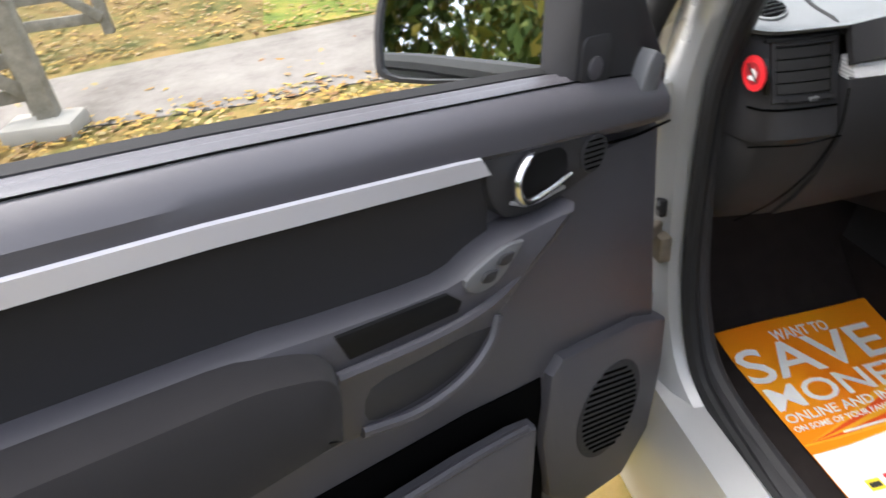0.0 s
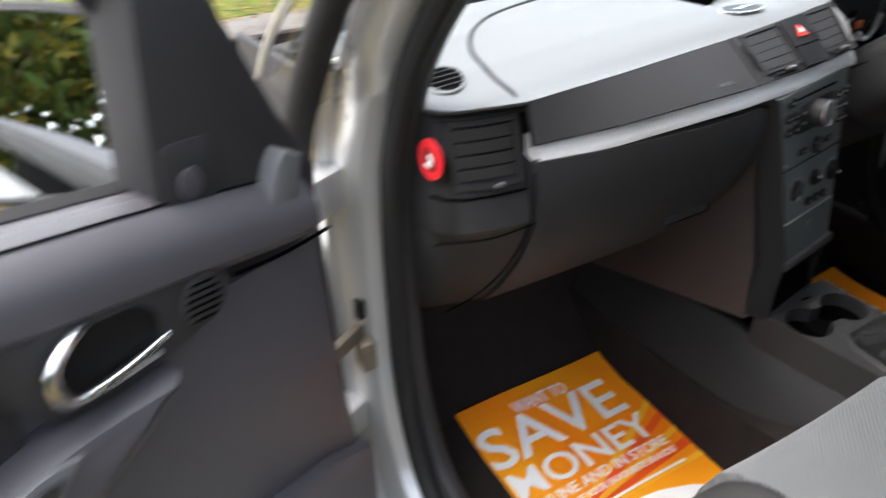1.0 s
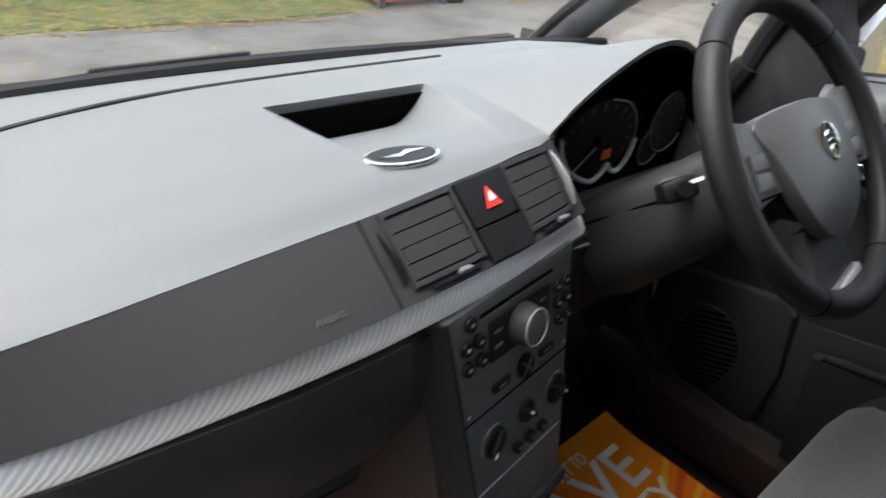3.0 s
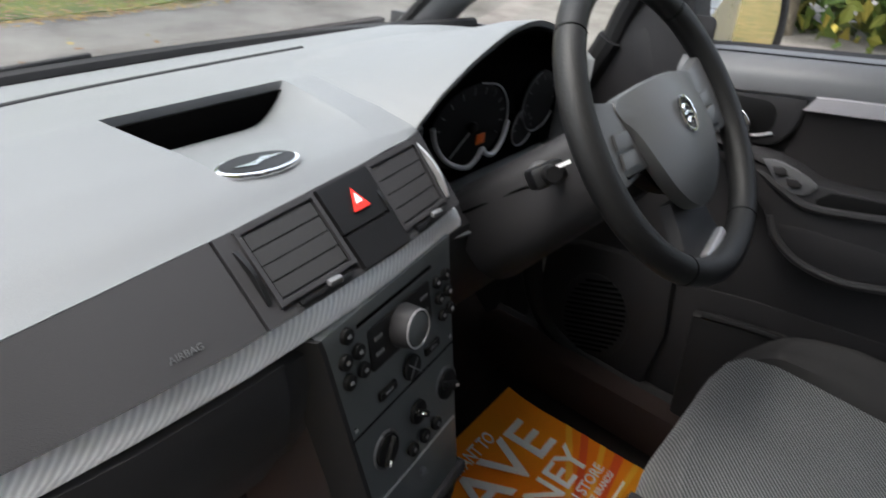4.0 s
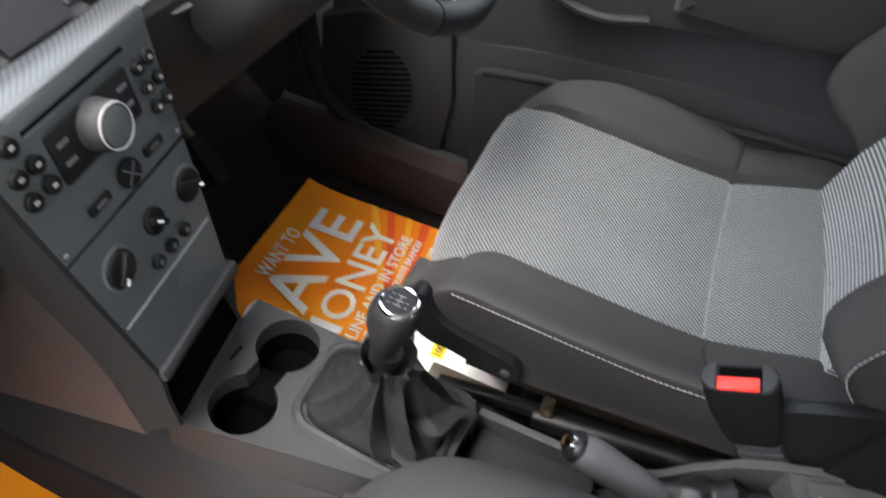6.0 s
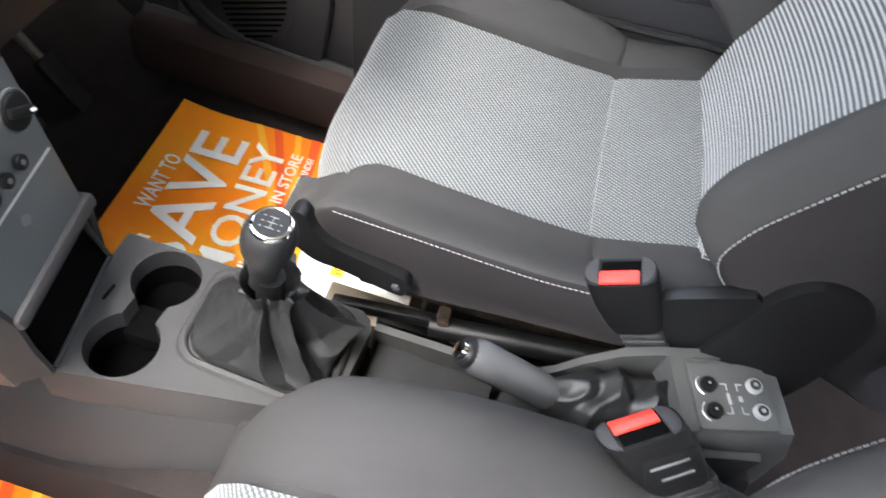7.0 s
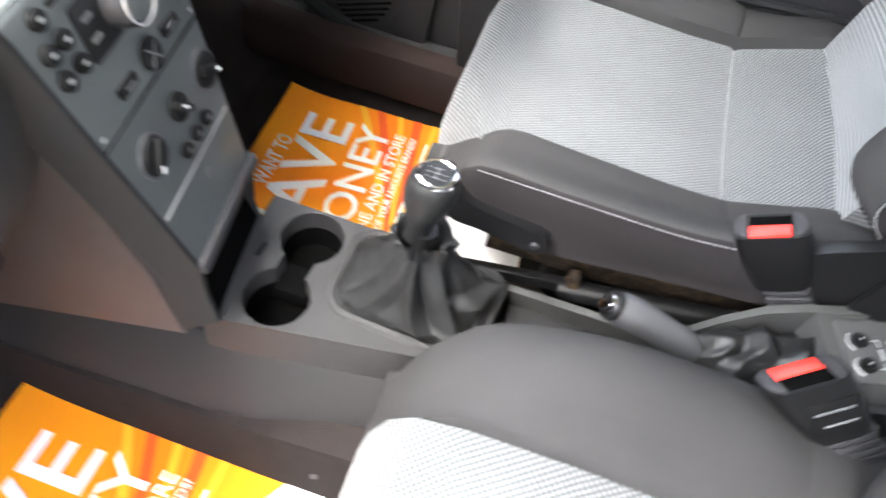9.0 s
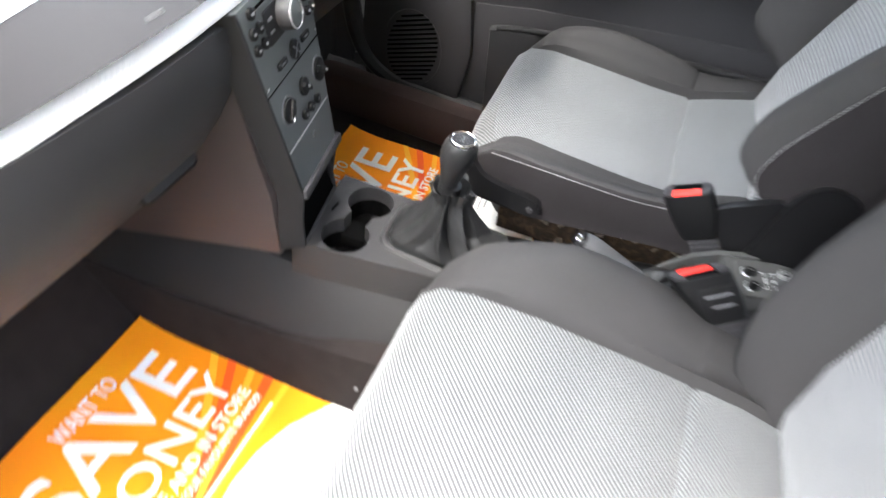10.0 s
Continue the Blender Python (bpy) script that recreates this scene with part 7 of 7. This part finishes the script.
                pts = [(-0.22, 0.0010), (0.12, 0.16 * hump + 0.003), (0.48, 0.58 * hump), (0.76, hump * 0.90), (0.92, hump), (0.985, hump * 0.90), (1.02, hump * 0.45 - 0.006), (1.0, -0.03)]
            ring = [(e + side * w * a, y, max(zs + b, low + 0.01)) for a, b in pts] + [(e + side * w * 0.93, y - 0.004, low), (e, y - 0.004, low)]
            if tall:
                under = lerp([(-0.14, 0.0), (-0.05, 0.022), (0.0, 0.040), (0.03, 0.046)], dy)
                ring = [(x, y_ - under * min(1.0, max(0.0, (zs + hump - z) / 0.06)), z) for x, y_, z in ring]
            rings.append(ring)
            stitch.append(Vector((e + side * (w * 0.985 + 0.0012), y, max(zs + hump * 0.92, low + 0.02) if tall else max(zs - 0.036, low + 0.02))))
        bl = part("seat_bolster", loft(finer(rings)), CLOTH, s, "charcoal cloth side bolster", angle=60)
        if tall:
            two_cloths(bl, SIDECLOTH, lambda i: i % 20 >= 9)
        line = smooth_line(stitch[4 if lever and side == buckle_side else 2:], 4)
        part("piping", dashes(line, 0.0006), THREAD, bl, "pale stitched seam")
    part("seat_base", box((cx, front - 0.30, top - 0.19), (half * 2 + 0.02, 0.30, 0.09), None, 0.02), RUBBER, s)
    for side in (-1, 1):
        part("seat_rail", box((cx + side * (half - 0.03), front - 0.27, FLOOR + 0.06), (0.05, 0.50, 0.03), None, 0.004), METAL, s, "worn steel seat rail")
        part("rail_cover", box((cx + side * (half + 0.005), front - 0.30, FLOOR + 0.115), (0.022, 0.40, 0.024), None, 0.008), BLACK, s)
        part("seat_foot", box((cx + side * (half - 0.03), front - 0.10, FLOOR + 0.022), (0.035, 0.06, 0.048), None, 0.004), METAL, s)
        part("seat_foot", box((cx + side * (half - 0.03), front - 0.45, FLOOR + 0.022), (0.035, 0.06, 0.048), None, 0.004), METAL, s)
    # backrest, leaning back
    lean = radians(recline)
    base = Vector((cx, back + 0.015, top - 0.02))

    def bk(a, h, dpt):
        """a across, h up the backrest, dpt forward out of it."""
        return base + Vector((a, -math.sin(lean) * h + math.cos(lean) * dpt, math.cos(lean) * h + math.sin(lean) * dpt))

    hs = [(-0.03, 0.0), (0.02, 0.02), (0.10, 0.032), (0.20, 0.03), (0.32, 0.02), (0.44, 0.008), (0.52, -0.01), (0.545, -0.045)]
    rows = [[bk(half * lerp([(0, 1.0), (0.5, 1.02)], h) * q, h, dp - 0.012 * (1 - q * q)) for q in np.linspace(-1, 1, 13)] for h, dp in hs]
    part("backrest", sheet(rows, 0.03, (0, -1, 0)), RIBBED, s, "pale grey ribbed backrest centre")
    for side in (-1, 1):
        rings, stitch = [], []
        for h, dp in hs if not lever else [(0.088, -0.03), (0.094, 0.010), (0.114, 0.034), (0.15, 0.036)] + hs[3:]:
            w = lerp([(-0.03, 0.075), (0.05, 0.098), (0.3, 0.10), (0.45, 0.085), (0.545, 0.06)], h)
            hump = lerp([(-0.03, 0.045), (0.06, 0.062), (0.25, 0.055), (0.42, 0.022), (0.545, 0.0)] if not lever else [(0.085, 0.010), (0.095, 0.030), (0.114, 0.048), (0.15, 0.058), (0.20, 0.060), (0.27, 0.055), (0.42, 0.022), (0.545, 0.0)], h) * bulge
            pts = [(0.0, 0.0), (0.12, 0.4 * hump), (0.38, hump), (0.66, hump * 0.92), (0.88, hump * 0.3), (0.99, -0.03), (1.0, -0.07), (0.93, -0.13), (0.0, -0.13)]
            rings.append([bk(side * (half + w * a), h, dp + b) for a, b in pts])
            stitch.append(bk(side * (half + w * 0.80), h, dp + hump * 0.62 + 0.0015))
        bb = part("backrest_bolster", loft(finer(rings)), CLOTH, s, "charcoal cloth backrest bolster", angle=60)
        two_cloths(bb, SIDECLOTH, lambda i: i % 18 >= 7)
        part("piping", dashes(smooth_line(stitch, 4), 0.0007), THREAD, bb, "pale stitched seam")
    part("backrest_shell", loft([[bk(-half - e, h, -0.05), bk(half + e, h, -0.05), bk(half + e - 0.02, h, -0.14), bk(-half - e + 0.02, h, -0.14)] for h, e in ((-0.04, 0.0), (0.09, 0.0), (0.14, 0.08), (0.2, 0.09), (0.4, 0.09), (0.54, 0.09))]), SIDECLOTH, s)
    part("headrest", loft([[bk(0.105 * r * math.copysign(abs(math.cos(q)) ** 0.6, math.cos(q)), h, -0.065 + 0.045 * r * math.copysign(abs(math.sin(q)) ** 0.7, math.sin(q))) for q in np.linspace(0, 2 * math.pi, 25)[:-1]] for h, r in ((0.575, 0.7), (0.585, 0.95), (0.62, 1.0), (0.68, 1.0), (0.715, 0.9), (0.725, 0.65))]), CLOTH, s)
    for a in (-0.045, 0.045):
        part("headrest_post", rod(bk(a, 0.50, -0.08), bk(a, 0.59, -0.075), 0.006, None, 12), CHROME, s)
    # recliner cover at the buckle side
    b = buckle_side
    if lever:
        rc = smooth_line([(-0.590, 0.650, 0), (-0.600, 0.720, 0), (-0.609, 0.779, 0), (-0.618, 0.806, 0), (-0.634, 0.824, 0), (-0.656, 0.828, 0), (-0.676, 0.818, 0), (-0.690, 0.785, 0), (-0.692, 0.70, 0), (-0.665, 0.645, 0), (-0.590, 0.650, 0)], 3)[:-1]
        part("recliner_cover", prism([(p.x, p.y) for p in rc], lambda p, q, d: (0.108 + d, p + 0.012, q + 0.012), 0.03, 0.008), BLACK, s, "dark plastic recliner cover")
        gus = [(-0.518, 0.745), (-0.529, 0.770), (-0.545, 0.782), (-0.592, 0.810), (-0.612, 0.80), (-0.605, 0.73), (-0.54, 0.70)]
        part("hinge_gusset", prism(gus, lambda p, q, d: (0.114 + d, p, q - 0.010), 0.016, 0.006), BLACK, s, "dark plastic gusset at the seat hinge")
    else:
        rc = [(p.x * 0.85, p.y * 0.85) for p in smooth_line([(-0.06, 0.0, 0), (-0.02, 0.055, 0), (0.04, 0.065, 0), (0.10, 0.03, 0), (0.10, -0.05, 0), (0.0, -0.06, 0), (-0.06, 0.0, 0)], 4)[:-1]]
        part("recliner_cover", prism(rc, lambda p, q, d: Vector((cx + b * (half + 0.075 + d), back + 0.03 - p, top - 0.07 + q)), 0.03, 0.012), BLACK, s, "dark plastic recliner cover")
    build_buckle(s, *buckle_at)
    if lever:
        ex = cx + b * (half + 0.092)
        lv = smooth_line([(-0.205, 0.698, 0), (-0.212, 0.714, 0), (-0.223, 0.714, 0), (-0.232, 0.700, 0), (-0.246, 0.689, 0), (-0.265, 0.685, 0), (-0.318, 0.682, 0), (-0.329, 0.674, 0), (-0.328, 0.660, 0), (-0.316, 0.654, 0), (-0.262, 0.657, 0), (-0.240, 0.655, 0), (-0.222, 0.661, 0), (-0.209, 0.676, 0), (-0.205, 0.698, 0)], 3)[:-1]
        part("seat_lever", prism([(p.x, p.y) for p in lv], lambda p, q, d: (0.110 + d + 0.10 * (p + 0.32), p, q), 0.020, 0.006), BLACK, s, "black plastic seat lever")
        part("lever_screw", rod((0.112, -0.318, 0.667), (0.107, -0.318, 0.667), 0.0045, None, 12, 0.001), DARK, s)
        # dirty slide under the bolster, with its black cover tube
        out = [(-0.27, 0.560), (-0.27, 0.618), (-0.36, 0.640), (-0.46, 0.664), (-0.58, 0.678), (-0.60, 0.655), (-0.58, 0.60), (-0.40, 0.565)]
        part("seat_slide", prism(out, lambda p, q, d: (ex + 0.045 - 0.25 * (q - 0.62) - d, p, q), 0.006, 0.001), DIRT, s, "rusty gritty seat slide")
        part("slide_cover", tube(smooth_line([(ex + 0.016, -0.36, 0.580), (ex + 0.016, -0.40, 0.588), (ex + 0.016, -0.48, 0.606), (ex + 0.016, -0.57, 0.626)], 4), 0.0125, 12), BLACK, s, "black plastic slide cover")
        part("slide_track", box((ex + 0.020, -0.31, 0.572), (0.012, 0.12, 0.016), Matrix.Rotation(radians(-12), 3, "X"), 0.003), BLACK, s)
        part("slide_bracket", box((ex + 0.018, -0.372, 0.592), (0.016, 0.014, 0.034), Matrix.Rotation(radians(-12), 3, "X"), 0.003), DIRT, s)
        rng = random.Random(4)
        for k in range(9):
            y = -0.34 - 0.026 * k
            part("crumb", box((ex + 0.034 + 0.004 * rng.random(), y, 0.618 - 0.13 * (y + 0.34) + 0.012 * rng.random()), (0.008, 0.010 + 0.006 * rng.random(), 0.004), Matrix.Rotation(rng.random() * 3, 3, "X"), 0.001), METAL, s)
    return s


build_seat("driver_seat", 0.360, -0.192, 0.690, 0.148, "grey cloth driver seat beside the handbrake", -1, ((0.122, -0.468, 0.756), (0.125, -0.519, 0.782), (-0.05, -0.55, -0.80), -1), 0.415, 0.95, 1.3, 19, 1.5, True)
build_seat("passenger_seat", -0.240, -0.258, 0.712, 0.133, "grey cloth passenger seat beside the open door", 1, ((-0.019, -0.496, 0.752), (0.013, -0.549, 0.768), (-0.10, -0.72, -0.65)), 0.415, 1.15, 1.0, 8, 1.0)


# ---- floor: paper mats and pedals ----
def build_mat(corner, turn, rise, seed, logos, swoosh):
    """A printed paper floor mat, drawn from its far inner corner: orange front part with white words, white rear part."""
    w, l, z = 0.335, 0.47, FLOOR + 0.006
    cx, cy = corner
    ca, sa = math.cos(radians(turn)), math.sin(radians(turn))
    m = thing("floor_mat", (cx - w / 2 * ca, cy - l / 2, z), "orange and white printed paper floor mat lying on carpet", "floor mat", "paper mats")

    def wave(u, v):
        return z + 0.0035 * noise.noise((u * 6 + seed, v * 6, 0)) + rise * max(0.0, (v + 0.10) / 0.10) ** 2

    def at(u, v, up=0.0):
        """u across from the inner corner (negative), v back from the front edge (negative)."""
        return Vector((cx + u * ca - v * sa, cy + u * sa + v * ca, wave(u, v) + up))

    part("paper", sheet([[at(u, v) for u in np.linspace(-w, 0, 18)] for v in np.linspace(-l, 0, 22)], 0.0015), ORANGE, m, "orange printed paper")

    def patch(pname, lift, material, lo, hi, n=24, left=-w, right=0.0):
        """A printed band between two curves lo(f) and hi(f), f from 0 to 1 across the mat."""
        rows = [[at(left + (right - left) * f, lo(f) + (hi(f) - lo(f)) * k / 4, lift) for f in np.linspace(0, 1, n)] for k in range(5)]
        part(pname, sheet(rows, 0.0004), material, m)

    # rays of red and amber print fanning out from the lower left
    for k, (top, wide, ink) in enumerate(((-0.13, 0.010, AMBER), (-0.165, 0.012, SWIRL), (-0.20, 0.008, AMBER), (-0.235, 0.014, SWIRL), (-0.265, 0.008, AMBER))):
        patch("streak", 0.0006 + 0.0001 * k, ink, lambda f, t=top: -0.275 + (t + 0.265) * f ** 1.4, lambda f, t=top, h=wide: -0.272 + (t + h + 0.265) * f ** 1.25)
    def border(f):
        return lerp([(0, -0.293), (0.2, -0.291), (0.45, -0.284), (0.62, -0.292), (0.78, -0.310), (1, -0.358)], f)
    patch("white_half", 0.0018, WHITE, lambda f: -l + 0.001, border)

    def words(text, left, right, base, cap):
        cu = bpy.data.curves.new("words", "FONT")
        cu.body, cu.size, cu.extrude, cu.resolution_u = text, 1.0, 0.004, 3
        cu.offset = 0.012
        tmp = bpy.data.objects.new("tmp", cu)
        scene.collection.objects.link(tmp)
        bm = bmesh.new()
        me = tmp.to_mesh()
        bm.from_mesh(me)
        tmp.to_mesh_clear()
        bpy.data.objects.remove(tmp)
        x0, x1 = min(v.co.x for v in bm.verts), max(v.co.x for v in bm.verts)
        y1 = max(v.co.y for v in bm.verts)
        for v in bm.verts:
            v.co = at(left + (v.co.x - x0) / (x1 - x0) * (right - left), base + v.co.y / y1 * cap, 0.0022 + v.co.z * 0.1)
        part("lettering", bm, WHITE, m, smooth=False)

    words("WANT TO", -0.238, -0.122, -0.050, 0.024)
    words("SAVE", -0.333, -0.050, -0.134, 0.082)
    words("MONEY", -0.329, -0.043, -0.200, 0.052)
    words("ONLINE AND IN STORE", -0.330, -0.046, -0.228, 0.019)
    words("ON SOME OF YOUR FAVOURITE BRANDS?", -0.330, -0.046, -0.247, 0.0115)
    patch("web_bar", 0.0022, WHITE, lambda f: -0.269, lambda f: -0.2645, 8, -0.26, -0.05)
    for u, v, mt, ink, tag in logos:
        part("logo_tile", sheet([[at(u + a, v + b, 0.0026) for a in (-0.012, 0.012)] for b in (-0.010, 0.010)], 0.0006), mt, m)
        if tag:
            words_at = Matrix.Translation(at(u - 0.011, v - 0.006, 0.0034)) @ Matrix.Rotation(radians(turn), 4, "Z")
            lettering("lettering", tag, 0.016, words_at, ink, m, 0.0004)
        else:
            part("logo_bar", sheet([[at(u + a, v + b, 0.0034) for a in (-0.009, 0.009)] for b in (-0.005, 0.004)], 0.0006), ink, m)
    for k in range(3):
        part("text_bar", sheet([[at(-0.10 + 0.01 * k + a, -0.33 - 0.011 * k - 0.001 * a + b, 0.0026) for a in (-0.04, 0.04)] for b in (-0.0012, 0.0012)], 0.0005), GREY, m)
    # dark swoosh across the white part
    if swoosh:
        patch("black_swoosh", 0.0024, INK, lambda f: -0.405 + 0.03 * math.sin(f * 2.6), lambda f: -0.402 + 0.045 * math.sin(f * 2.9), 16, -0.14, -0.02)


build_mat((-0.074, 0.217), 0, 0.012, 2, ((-0.282, -0.365, YELLOW, INK, ""), (-0.248, -0.362, STICKER, WHITE, "")), False)
build_mat((0.562, 0.163), 3, 0.012, 7, ((-0.252, -0.352, YELLOW, INK, "100"),), True)


def build_pedals():
    for name, x, w, h in (("clutch_pedal", 0.235, 0.045, 0.05), ("brake_pedal", 0.325, 0.055, 0.045), ("throttle_pedal", 0.425, 0.035, 0.09)):
        p = thing(name, (x, 0.27, 0.42), "black rubber covered pedal in the driver footwell", "pedal", "pedals")
        part("pad", box((x, 0.27, 0.44), (w, 0.015, h), Matrix.Rotation(radians(-35), 3, "X"), 0.004), RUBBER, p)
        part("arm", tube([(x, 0.28, 0.45), (x, 0.36, 0.56), (x, 0.42, 0.66)], 0.008, 8), METAL, p)


build_pedals()
